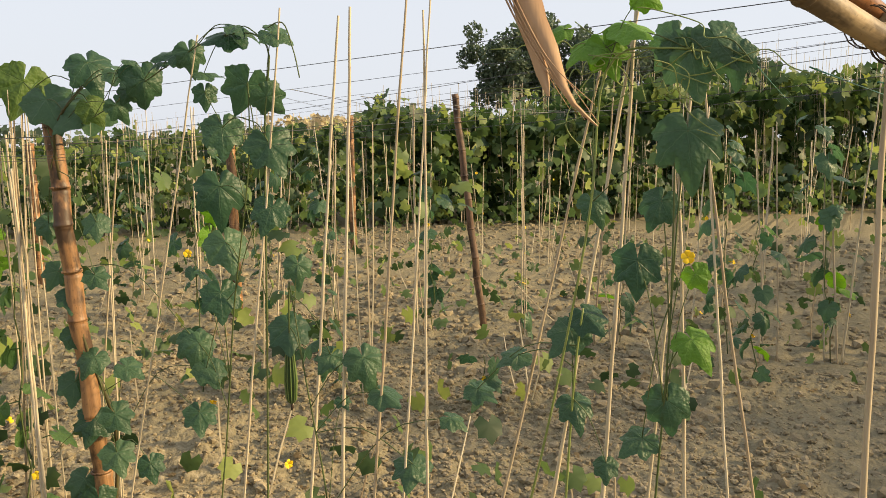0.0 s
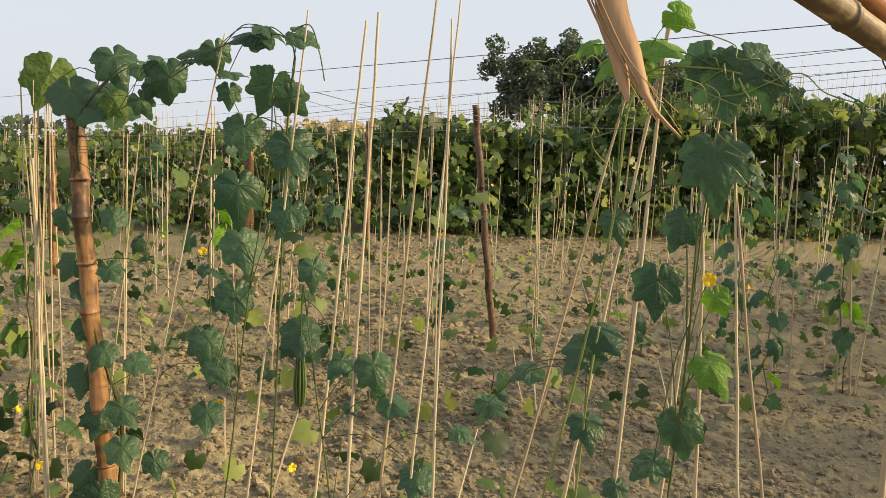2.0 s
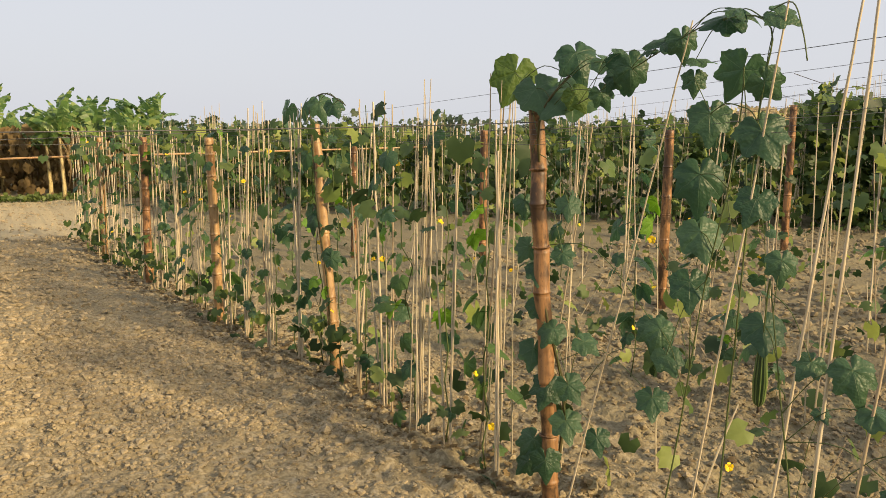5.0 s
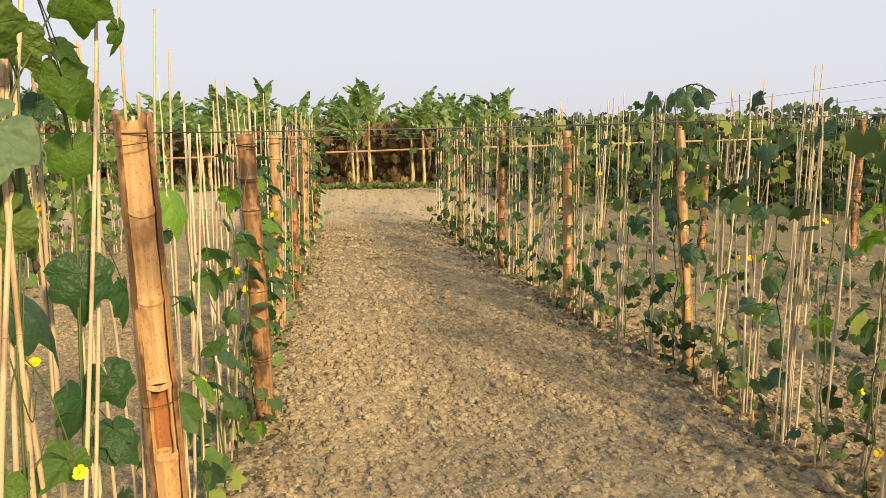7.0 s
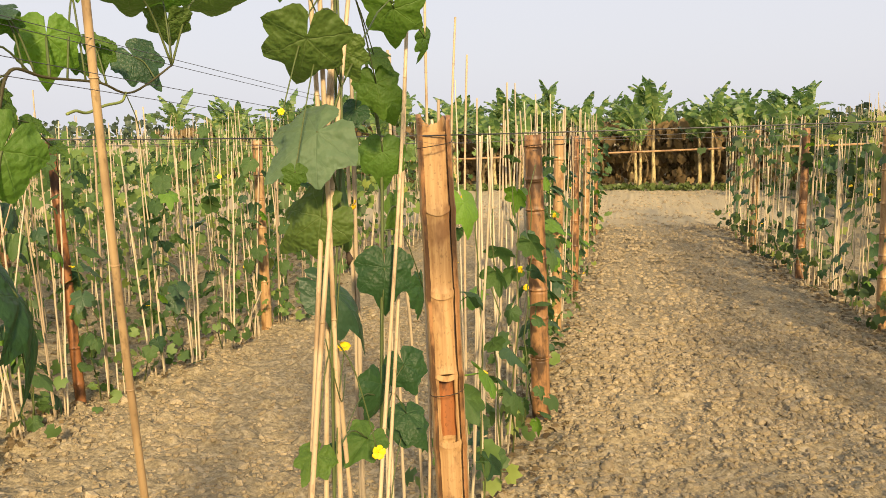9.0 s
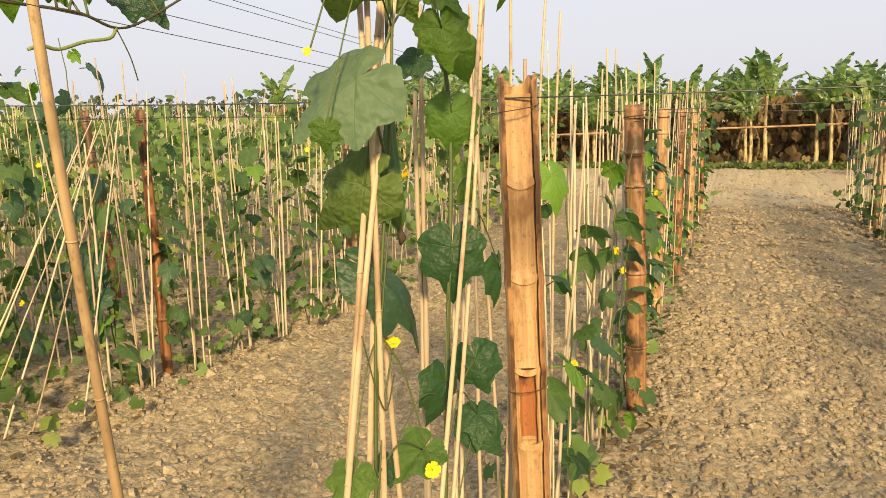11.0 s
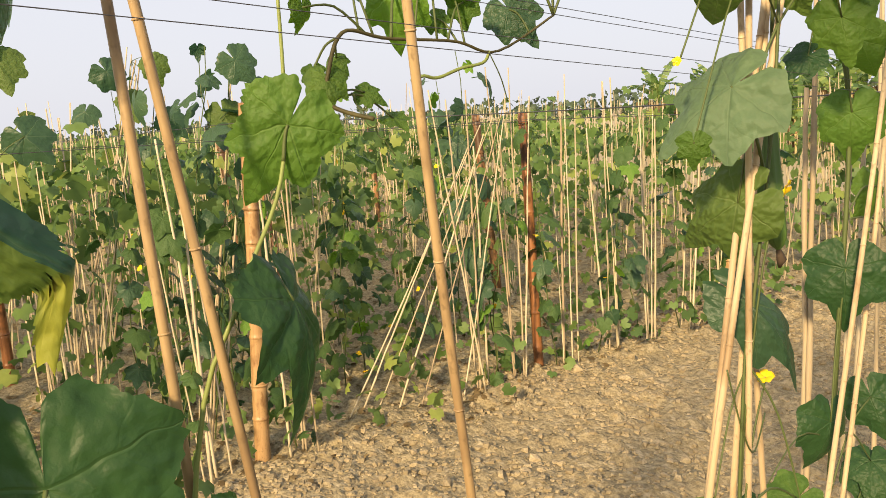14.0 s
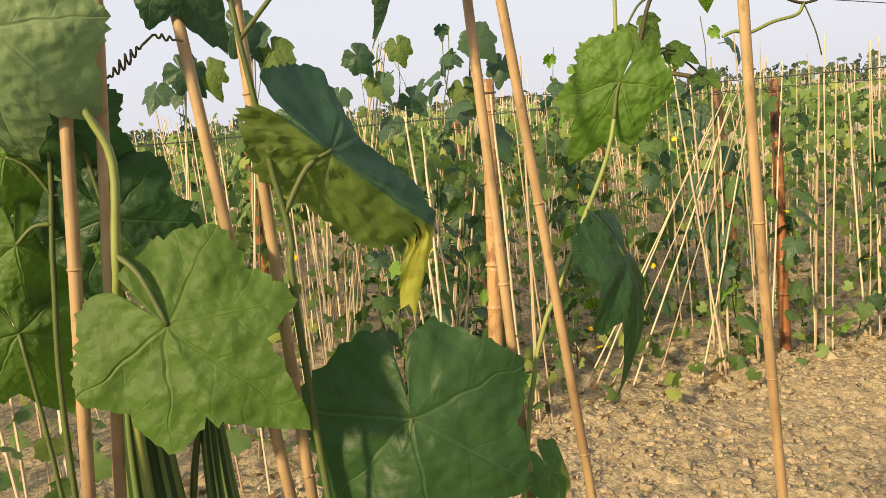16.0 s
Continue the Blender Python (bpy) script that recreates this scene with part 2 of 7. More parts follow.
LEAF_BRIGHT = leaf_material("young_vine_leaf", (0.10, 0.20, 0.03), (0.14, 0.27, 0.04), (0.22, 0.34, 0.10))
LEAF_YELLOW = leaf_material("yellowing_vine_leaf", (0.036, 0.10, 0.028), (0.06, 0.14, 0.03), (0.16, 0.24, 0.07), 0.95)
# Folded leaf's colours: sky sheen painted on one half, transmitted light on the other.
LEAF_YELLOW_TIP = leaf_material("sky_sheen_yellow_tipped_leaf", (0.030, 0.080, 0.050), (0.045, 0.105, 0.060), (0.10, 0.17, 0.09), 0.95, shift=0.42)
LEAF_LIT_HALF = leaf_material("lit_puckered_leaf_half", (0.085, 0.135, 0.030), (0.11, 0.16, 0.035), (0.17, 0.22, 0.08), 0.95, 2.0, shift=0.42)
LEAF_UNDER = leaf_material("leaf_underside", (0.075, 0.125, 0.028), (0.10, 0.155, 0.035), (0.17, 0.22, 0.08), 0.0, 2.0)
LEAF_PALE = leaf_material("pale_vine_leaf", (0.12, 0.19, 0.085), (0.15, 0.225, 0.10), (0.18, 0.25, 0.12), 0.0, 1.2)
LEAF_GREY = leaf_material("dusty_vine_leaf", (0.085, 0.148, 0.078), (0.115, 0.182, 0.095), (0.15, 0.215, 0.12), 0.0, 1.2)
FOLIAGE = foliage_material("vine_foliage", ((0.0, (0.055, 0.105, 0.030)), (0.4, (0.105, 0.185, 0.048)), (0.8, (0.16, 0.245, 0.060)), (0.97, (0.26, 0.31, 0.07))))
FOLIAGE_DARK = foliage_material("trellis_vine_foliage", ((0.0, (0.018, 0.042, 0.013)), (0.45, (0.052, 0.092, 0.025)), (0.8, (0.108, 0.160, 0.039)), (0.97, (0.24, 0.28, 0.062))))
BANANA_LEAF = foliage_material("banana_leaf", ((0.0, (0.06, 0.125, 0.035)), (0.5, (0.115, 0.20, 0.055)), (1.0, (0.26, 0.33, 0.10))), 0.3, 0.4)
# paler than the leaf itself: the distance's haze is put into the colour
TREE_LEAF = foliage_material("hazed_tree_leaf", ((0.0, (0.055, 0.085, 0.055)), (0.6, (0.075, 0.11, 0.065)), (1.0, (0.105, 0.145, 0.08))), 0.2)
DEAD_LEAF = foliage_material("withered_leaf", ((0.0, (0.10, 0.065, 0.03)), (1.0, (0.24, 0.165, 0.075))), 0.15, 0.8)
DRY = foliage_material("dry_maize", ((0.0, (0.38, 0.29, 0.16)), (0.6, (0.50, 0.41, 0.25)), (1.0, (0.28, 0.28, 0.11))), 0.2, 0.8)
GRASS = foliage_material("short_grass", ((0.0, (0.06, 0.10, 0.02)), (1.0, (0.14, 0.18, 0.05))), 0.2)
STEM = plain("vine_stem", (0.085, 0.115, 0.035), 0.55, 0.35, 0.4, 40)
STEM_DRY = plain("woody_vine_stem", (0.085, 0.075, 0.03), 0.6, 0.3, 0.5, 40)
STEM_PALE = plain("juicy_vine_stalk", (0.21, 0.26, 0.075), 0.5, 0.35, 0.3, 40)
WIRE = plain("dark_wire", (0.05, 0.05, 0.055), 0.4, 0.5)
NYLON = plain("green_nylon_line", (0.04, 0.20, 0.15), 0.4, 0.5)
PETAL = plain("yellow_petal", (0.78, 0.52, 0.015), 0.55, 0.3, 0.15, 30)
GOURD = plain("gourd_skin", (0.075, 0.145, 0.03), 0.45, 0.4, 0.5, 14)
GOURD_RIB = plain("gourd_rib", (0.14, 0.20, 0.065), 0.5, 0.3, 0.4, 14)
GOURD_DARK = plain("dark_gourd_skin", (0.03, 0.065, 0.018), 0.45, 0.4, 0.4, 14)
RIB = plain("gourd_rib", (0.12, 0.19, 0.04), 0.5, 0.35, 0.3, 20)
TIE = plain("binding_cord", (0.07, 0.05, 0.035), 0.8, 0.2)
SHEATH = bamboo_material("dry_husk", (0.50, 0.335, 0.205), (0.36, 0.22, 0.125), (0.24, 0.14, 0.08), 0.95, 0.5)
BANANA_STEM = bamboo_material("banana_stalk", (0.50, 0.41, 0.20), (0.31, 0.25, 0.12), (0.10, 0.07, 0.035), 0.6, 0.46)
BARK = plain("tree_bark", (0.10, 0.08, 0.06), 0.9, 0.1)


# ---------------------------------------------------------------- mesh helpers
def mesh_np(name, verts, faces, material, smooth=False):
    me = bpy.data.meshes.new(name)
    verts, faces = np.asarray(verts, float), np.asarray(faces, int)
    k = faces.shape[1]
    me.vertices.add(len(verts))
    me.vertices.foreach_set("co", verts.ravel())
    me.loops.add(faces.size)
    me.loops.foreach_set("vertex_index", faces.ravel())
    me.polygons.add(len(faces))
    me.polygons.foreach_set("loop_start", np.arange(0, faces.size, k))
    me.polygons.foreach_set("loop_total", np.full(len(faces), k))
    me.polygons.foreach_set("use_smooth", np.full(len(faces), smooth))
    me.update(calc_edges=True)
    me.validate()
    me.materials.append(material)
    return me


def tube_np(path, radii, sides=8, cap=True):
    """Vertices and quads of a tube along a path, with a radius for each point."""
    path = np.asarray(path, float)
    radii = np.broadcast_to(np.asarray(radii, float), (len(path),))
    tang = np.gradient(path, axis=0)
    tang /= np.linalg.norm(tang, axis=1)[:, None] + 1e-9
    ref = np.array([0, 0, 1.0]) if abs(tang[0, 2]) < 0.8 else np.array([1.0, 0, 0])
    u = np.cross(tang, ref)
    u /= np.linalg.norm(u, axis=1)[:, None] + 1e-9
    v = np.cross(tang, u)
    a = np.linspace(0, 2 * np.pi, sides, endpoint=False)
    ring = u[:, None] * np.cos(a)[None, :, None] + v[:, None] * np.sin(a)[None, :, None]
    verts = (path[:, None] + ring * radii[:, None, None]).reshape(-1, 3)
    i, j = np.meshgrid(np.arange(len(path) - 1), np.arange(sides), indexing="ij")
    b, c = i * sides + j, i * sides + (j + 1) % sides
    faces = np.stack([b, c, c + sides, b + sides], -1).reshape(-1, 4)
    if cap:
        n = len(verts)
        verts = np.vstack([verts, path[:1], path[-1:]])
        e = (len(path) - 1) * sides
        caps = [[n, (q + 1) % sides, q, n] for q in range(sides)] + [[n + 1, e + q, e + (q + 1) % sides, n + 1] for q in range(sides)]
        faces = np.vstack([faces, caps])
    return verts, faces


def tube(name, path, radii, material, sides=8, smooth=True):
    v, f = tube_np(path, radii, sides, False)
    me = bpy.data.meshes.new(name)
    fs = f.tolist() + [list(range(sides))[::-1], list(range(len(v) - sides, len(v)))]
    me.from_pydata(v.tolist(), [], fs)
    me.polygons.foreach_set("use_smooth", [smooth] * len(fs))
    me.materials.append(material)
    return me


def child(name, data, parent, label="", m=None):
    ob = new(name, data)
    ob.parent = parent
    if m is not None:
        ob.matrix_basis = m
    if label:
        ob["label"] = label
    return ob


def holder(name, place, label, category, group=""):
    ob = new(name)
    ob.empty_display_size = 0.1
    ob.location = place
    return tagged(ob, label, category, group)


def joined(parts):
    """One set of vertices and faces out of several."""
    vs, fs, n = [], [], 0
    for v, f in parts:
        vs.append(v)
        fs.append(np.asarray(f) + n)
        n += len(v)
    return np.vstack(vs), np.vstack(fs)


def bend(p, q, n, sag=0.0, wob=0.0, rng=None):
    """Points from p to q, sagging, with a little waver."""
    p, q = np.asarray(p, float), np.asarray(q, float)
    s = np.linspace(0, 1, n)[:, None]
    out = p + (q - p) * s
    out[:, 2] -= sag * 4 * (s * (1 - s))[:, 0]
    if wob and rng is not None:
        out[1:-1] += rng.normal(0, wob, (n - 2, 3))
    return out


def curve(*pts, n=24):
    """A smooth line through the points."""
    pts = np.asarray(pts, float)
    k = np.arange(len(pts))
    t = np.linspace(0, len(pts) - 1, n)
    i = np.clip(t.astype(int), 0, len(pts) - 2)
    f = (t - i)[:, None]
    p0, p1, p2, p3 = pts[np.maximum(i - 1, 0)], pts[i], pts[i + 1], pts[np.minimum(i + 2, len(pts) - 1)]
    return 0.5 * (2 * p1 + (p2 - p0) * f + (2 * p0 - 5 * p1 + 4 * p2 - p3) * f ** 2 + (3 * p1 - p0 - 3 * p2 + p3) * f ** 3)


def lattice(x, y, cell, seed):
    """Smooth value noise on a plane, about -1 to 1."""
    rng = np.random.default_rng(seed)
    g = rng.uniform(-1, 1, (257, 257))
    u, v = x / cell, y / cell
    i, j = np.floor(u).astype(int), np.floor(v).astype(int)
    fu, fv = u - i, v - j
    fu, fv = fu * fu * (3 - 2 * fu), fv * fv * (3 - 2 * fv)
    i, j = i % 256, j % 256
    return (g[i, j] * (1 - fu) + g[i + 1, j] * fu) * (1 - fv) + (g[i, j + 1] * (1 - fu) + g[i + 1, j + 1] * fu) * fv


TABLES = {}


def clumps(x, y, size, seed, share):
    """Broken clods: low domes on a jittered lattice, a part of the places left empty; 0 to 1."""
    if seed not in TABLES:
        TABLES[seed] = np.random.default_rng(seed).random((4, 256, 256))
    jx, jy, high, wide = TABLES[seed]
    i, j = np.floor(x / size).astype(int), np.floor(y / size).astype(int)
    out = np.zeros_like(x)
    for di in (-1, 0, 1):
        for dj in (-1, 0, 1):
            a, b = (i + di) % 256, (j + dj) % 256
            r = size * (0.32 + 0.42 * wide[a, b])
            d = ((x - (i + di + jx[a, b]) * size) ** 2 + (y - (j + dj + jy[a, b]) * size) ** 2) / r ** 2
            out = np.maximum(out, np.sqrt(np.maximum(0, 1 - d)) * np.clip((high[a, b] - 1 + share) / share, 0, 1))
    return out


def ground_z(x, y):
    x, y = np.asarray(x, float), np.asarray(y, float)
    r = np.hypot(x, y)
    z = 0.028 * lattice(x, y, 1.7, 1) + 0.016 * lattice(x, y, 0.42, 2)
    wx, wy = x + 0.02 * lattice(x, y, 0.09, 8), y + 0.02 * lattice(x, y, 0.09, 9)
    patchy = np.clip(0.75 + 0.6 * lattice(x, y, 0.5, 6), 0.15, 1.3)
    rough = 0.034 * clumps(wx, wy, 0.15, 3, 0.55) * patchy + 0.026 * clumps(wx, wy, 0.075, 4, 0.8) + 0.010 * lattice(x, y, 0.05, 7) + 0.012 * lattice(x, y, 0.16, 5)
    path = np.exp(-((x - 0.8) / 0.9) ** 4)
    z = z - 0.02 + rough * (1 - 0.2 * path) * np.clip(1.4 - r / 30, 0, 1)
    # furrow beside each row of plants, and the raked strips of the bare plot beyond
    for row in (row_left(y), row_right(y)):
        z = z - 0.03 * np.exp(-((x - row) / 0.16) ** 2)
    plot = np.clip((y - 12.6) / 0.6, 0, 1) * np.clip((19 - y) / 0.6, 0, 1)
    z = z + plot * 0.022 * np.sin((x * 0.34 + y * 0.94) * 2 * np.pi / 0.8)
    return z * np.clip(1.6 - r / 60, 0, 1)


def row_left(y):
    """Where the row on the near side of the path stands."""
    return np.interp(y, (1.7, 4.0, 6.0, 7.6, 12.3), (-0.52, -0.48, -0.55, -0.52, -0.45))


def row_right(y):
    """The row across the path, which draws in towards its far end."""
    return np.interp(y, (2.5, 4.6, 5.6, 7.3, 8.3, 10.0, 12.3), (2.12, 2.08, 1.88, 1.74, 1.66, 1.55, 1.44))


# ---------------------------------------------------------------- ground
def spaced(lo, hi, step, far):
    """Close-set values from lo to hi, wider and wider beyond, out to far."""
    mid = list(np.arange(lo, hi, step))
    up, s = [hi], step
    while up[-1] < far:
        s *= 1.07
        up.append(up[-1] + s)
    down, s = [lo], step
    while down[-1] > -far:
        s *= 1.07
        down.append(down[-1] - s)
    return np.array(down[:0:-1] + mid + up)


def build_ground():
    xs, ys = spaced(-3.3, 4.8, 0.021, 1600), spaced(0.4, 6.0, 0.021, 1600)
    gx, gy = np.meshgrid(xs, ys, indexing="ij")
    v = np.stack([gx, gy, ground_z(gx, gy)], -1).reshape(-1, 3)
    i, j = np.meshgrid(np.arange(len(xs) - 1), np.arange(len(ys) - 1), indexing="ij")
    b = i * len(ys) + j
    f = np.stack([b, b + len(ys), b + len(ys) + 1, b + 1], -1).reshape(-1, 4)
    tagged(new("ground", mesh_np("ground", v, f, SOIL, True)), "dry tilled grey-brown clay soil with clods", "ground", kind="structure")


def build_clods():
    rng = np.random.default_rng(5)
    t = (1 + 5 ** 0.5) / 2
    ico = np.array([(-1, t, 0), (1, t, 0), (-1, -t, 0), (1, -t, 0), (0, -1, t), (0, 1, t), (0, -1, -t), (0, 1, -t), (t, 0, -1), (t, 0, 1), (-t, 0, -1), (-t, 0, 1)]) / 1.9
    tri = np.array([(0, 11, 5), (0, 5, 1), (0, 1, 7), (0, 7, 10), (0, 10, 11), (1, 5, 9), (5, 11, 4), (11, 10, 2), (10, 7, 6), (7, 1, 8), (3, 9, 4), (3, 4, 2), (3, 2, 6), (3, 6, 8), (3, 8, 9), (4, 9, 5), (2, 4, 11), (6, 2, 10), (8, 6, 7), (9, 8, 1)])
    lump = np.array([(math.cos(i * math.pi / 2), math.sin(i * math.pi / 2), -0.35) for i in range(4)] + [(0.68 * math.cos(i * math.pi / 2 + 0.5), 0.68 * math.sin(i * math.pi / 2 + 0.5), 0.5) for i in range(4)])
    ten = np.array([(i, (i + 1) % 4, i + 4) for i in range(4)] + [((i + 1) % 4, (i + 1) % 4 + 4, i + 4) for i in range(4)] + [(4, 5, 6), (4, 6, 7)])
    near, wide = (-3.4, 5.0, -0.6, 6.5), (-5, 7.5, -1.0, 12)
    left = (-3.1, -0.65, 0.8, 6.5)
    bed = (2.2, 5.8, -0.8, 4.5)
    walked = (-0.45, 2.0, 1.2, 6.0)
    beyond = (4.5, 13.5, -1.2, 8.0)
    strip = (-0.45, 1.95, 4.5, 12.4)
    for name, shape, faces, n, lo, var, zones, label in (("soil_clods", ico, tri, 11000, 0.008, 0.022, (near, bed, wide), "loose dry clods of clay"), ("soil_crumbs", lump, ten, 104000, 0.005, 0.016, (near, left, bed, walked), "fine dry crumbs of clay"), ("bed_clods", lump, ten, 12000, 0.014, 0.045, (beyond,), "dry grey clods over the bed"), ("path_clods", lump, ten, 21000, 0.009, 0.022, (strip, strip, (-3.0, 3.8, 12.3, 18.6)), "dry broken crust along the path")):
        # crowded near the walked strip, thinning outwards
        part = [n // len(zones)] * len(zones)
        n = sum(part)
        x = np.concatenate([rng.uniform(q[0], q[1], m) for q, m in zip(zones, part)])
        y = np.concatenate([rng.uniform(q[2], q[3], m) for q, m in zip(zones, part)])
        keep = lattice(x, y, 0.6, 12) + rng.uniform(-1, 1, n) > -0.3
        x, y = x[keep], y[keep]
        n, k = len(x), len(shape)
        s = lo + var * rng.random(n) ** 3
        v = shape[None] * (1 + rng.uniform(-0.28, 0.28, (n, k, 1))) * s[:, None, None] * rng.uniform(0.7, 1.35, (n, 1, 3)) * np.array([1, 1, 0.8])
        a = rng.uniform(0, 6.28, n)
        ca, sa = np.cos(a)[:, None], np.sin(a)[:, None]
        v = np.stack([v[..., 0] * ca - v[..., 1] * sa, v[..., 0] * sa + v[..., 1] * ca, v[..., 2]], -1)
        v += np.stack([x, y, ground_z(x, y) + s * 0.2], -1)[:, None]
        f = (faces[None] + np.arange(n)[:, None, None] * k).reshape(-1, 3)
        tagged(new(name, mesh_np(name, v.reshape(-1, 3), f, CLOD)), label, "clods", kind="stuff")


# ---------------------------------------------------------------- leaves
def leaf_outline(theta, depth):
    """How far the leaf's edge lies from its stalk, by the angle from the tip."""
    a = np.degrees(np.abs((theta + np.pi) % (2 * np.pi) - np.pi))
    lobe = np.interp(a, (0, 12, 29, 50, 78, 104, 135, 160, 174, 180), (0.77, 0.58, 0.42, 0.57, 0.40, 0.51, 0.40, 0.39, 0.30, 0.05))
    round_ = np.interp(a, (0, 20, 60, 104, 140, 162, 174, 180), (0.68, 0.55, 0.50, 0.47, 0.43, 0.41, 0.30, 0.05))
    return round_ + (lobe - round_) * depth


def leaf_shape(seed, depth, droop, fold, wave, segs=44, rings=7, teeth=0.022, stalk=True):
    """One leaf, about 1 wide: stalk at the origin, tip towards +y, face up."""
    rng = np.random.default_rng(seed)
    th = np.linspace(-np.pi, np.pi, segs, endpoint=False)
    edge = leaf_outline(th, depth) * (1 + teeth * np.where(np.arange(segs) % 2, 1.0, -1.0)) * (1 + rng.normal(0, 0.02, segs))
    rr = np.linspace(0, 1, rings + 1)[1:]
    r = rr[:, None] * edge[None]
    x, y = r * np.sin(th), r * np.cos(th)
    ph = rng.uniform(0, 6.28, 3)
    z = -droop * (r ** 2) * (1.4 + np.cos(th)) - fold * np.abs(x) + wave * r * np.sin(th * 5 + ph[0]) + 0.5 * wave * r * np.sin(th * 9 + ph[1])
    wander = th + 0.13 * np.sin(r * 7 + ph[2])
    veins = np.min([np.abs((wander - radians(d) + np.pi) % (2 * np.pi) - np.pi) for d in (0, 50, -50, 104, -104)], axis=0)
    z = z + 0.011 * np.sin(x * 17 + ph[1]) * np.sin(y * 15 + ph[2]) * np.minimum(r * 3, 1) + 0.12 * r * np.minimum(veins, 0.4) * np.sin(np.pi * np.minimum(rr * 1.05, 1))[:, None]
    if segs >= 60:
        # blistered between the small veins
        z = z + 0.007 * clumps(x + 5 + ph[0], y + 5, 0.10, 77, 1.0) * np.minimum(r * 4, 1)
    v = np.vstack([[[0, 0, 0]], np.stack([x, y, z], -1).reshape(-1, 3)])
    f = [[0, 1 + i, 1 + (i + 1) % segs] for i in range(segs)]
    for k in range(rings - 1):
        for i in range(segs):
            a, b = 1 + k * segs + i, 1 + k * segs + (i + 1) % segs
            f += [[a, a + segs, b], [b, a + segs, b + segs]]
    f = np.array(f)[:, ::-1]
    if stalk:
        sv, sf = tube_np(curve((0, 0, -0.005), (0, -0.12, -0.06), (rng.uniform(-0.08, 0.08), -0.42, -0.36), n=6), np.linspace(0.012, 0.02, 6), 5, False)
        sf = np.vstack([sf[:, [0, 1, 2]], sf[:, [0, 2, 3]]])
        v, f = joined([(v, f), (sv, sf)])
    return v, f


def leaf_family(kind, count, segs, rings, depth, stalk, material):
    rng = np.random.default_rng(len(kind) * 7 + segs)
    out = []
    for i in range(count):
        v, f = leaf_shape(100 + i + segs, rng.uniform(*depth), rng.uniform(0.08, 0.5), rng.uniform(-0.1, 0.4), rng.uniform(0.02, 0.06), segs, rings, 0.025 if segs < 60 else 0.009, stalk)
        out.append(mesh_np("leaf_" + kind, v, f, material, True))
    return out


LEAVES = {
    "a": leaf_family("lobed", 6, 44, 6, (0.7, 1.0), False, LEAF),
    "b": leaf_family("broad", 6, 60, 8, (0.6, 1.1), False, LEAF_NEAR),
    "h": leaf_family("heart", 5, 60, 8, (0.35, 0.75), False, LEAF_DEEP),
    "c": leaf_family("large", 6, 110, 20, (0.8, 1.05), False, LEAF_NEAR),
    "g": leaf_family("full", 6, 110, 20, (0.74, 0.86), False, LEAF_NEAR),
    "m": leaf_family("vine", 8, 28, 3, (0.5, 1.0), True, LEAF),
}
USED = {}


def folded_leaf(top, under):
    """A leaf folded up along its midrib, its tip hanging, one half painted as if lit through."""
    v, f = leaf_shape(321, 0.6, 0.05, 0.0, 0.03, 110, 20, 0.02, False)
    x, y, z = v.T.copy()
    fore = np.clip((y + 0.15) / 0.25, 0, 1)
    pucker = 0.022 * clumps(x + 5, y + 5, 0.085, 31, 1.0) * np.clip(x * 9, 0, 1)
    x = x * np.where(x < 0, 0.42 - 0.22 * fore, 0.40 + 0.02 * fore) * (1 + 1.6 * np.clip((y - 0.42) * 6, 0, 1))
    y = np.where(y < 0, 0.78 * y, y)
    z = 0.5 * z - np.where(x < 0, -0.8 * x, 0.40 * x) + pucker
    hang = np.maximum(y - 0.45, 0)
    x, y = x + 0.95 * hang, y - 0.45 * hang
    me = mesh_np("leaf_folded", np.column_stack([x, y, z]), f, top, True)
    # the +x half takes the lit-through colour
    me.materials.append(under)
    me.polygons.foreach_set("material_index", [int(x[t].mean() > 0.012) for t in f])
    return me


LEAVES["n"] = [mesh_np("leaf_flat", *leaf_shape(77, 0.88, 0.07, 0.10, 0.035, 110, 20, 0.012, False), LEAF_NEAR, True)]
LEAVES["f"] = [folded_leaf(LEAF_YELLOW_TIP, LEAF_LIT_HALF)]


def recoloured(me, material):
    """The same leaf shape in another state of leaf."""
    key = (me.name, material.name)
    if key not in USED:
        USED[key] = me.copy()
        USED[key].materials[0] = material
    return USED[key]


def facing(place, tip, normal, size, slim=1.0):
    y = Vector(tip).normalized()
    z = Vector(normal)
    z = (z - y * z.dot(y)).normalized()
    x = y.cross(z)
    m = Matrix((x, y, z)).transposed().to_4x4()
    return Matrix.Translation(place) @ m @ Matrix.Diagonal((size * slim, size, size, 1))


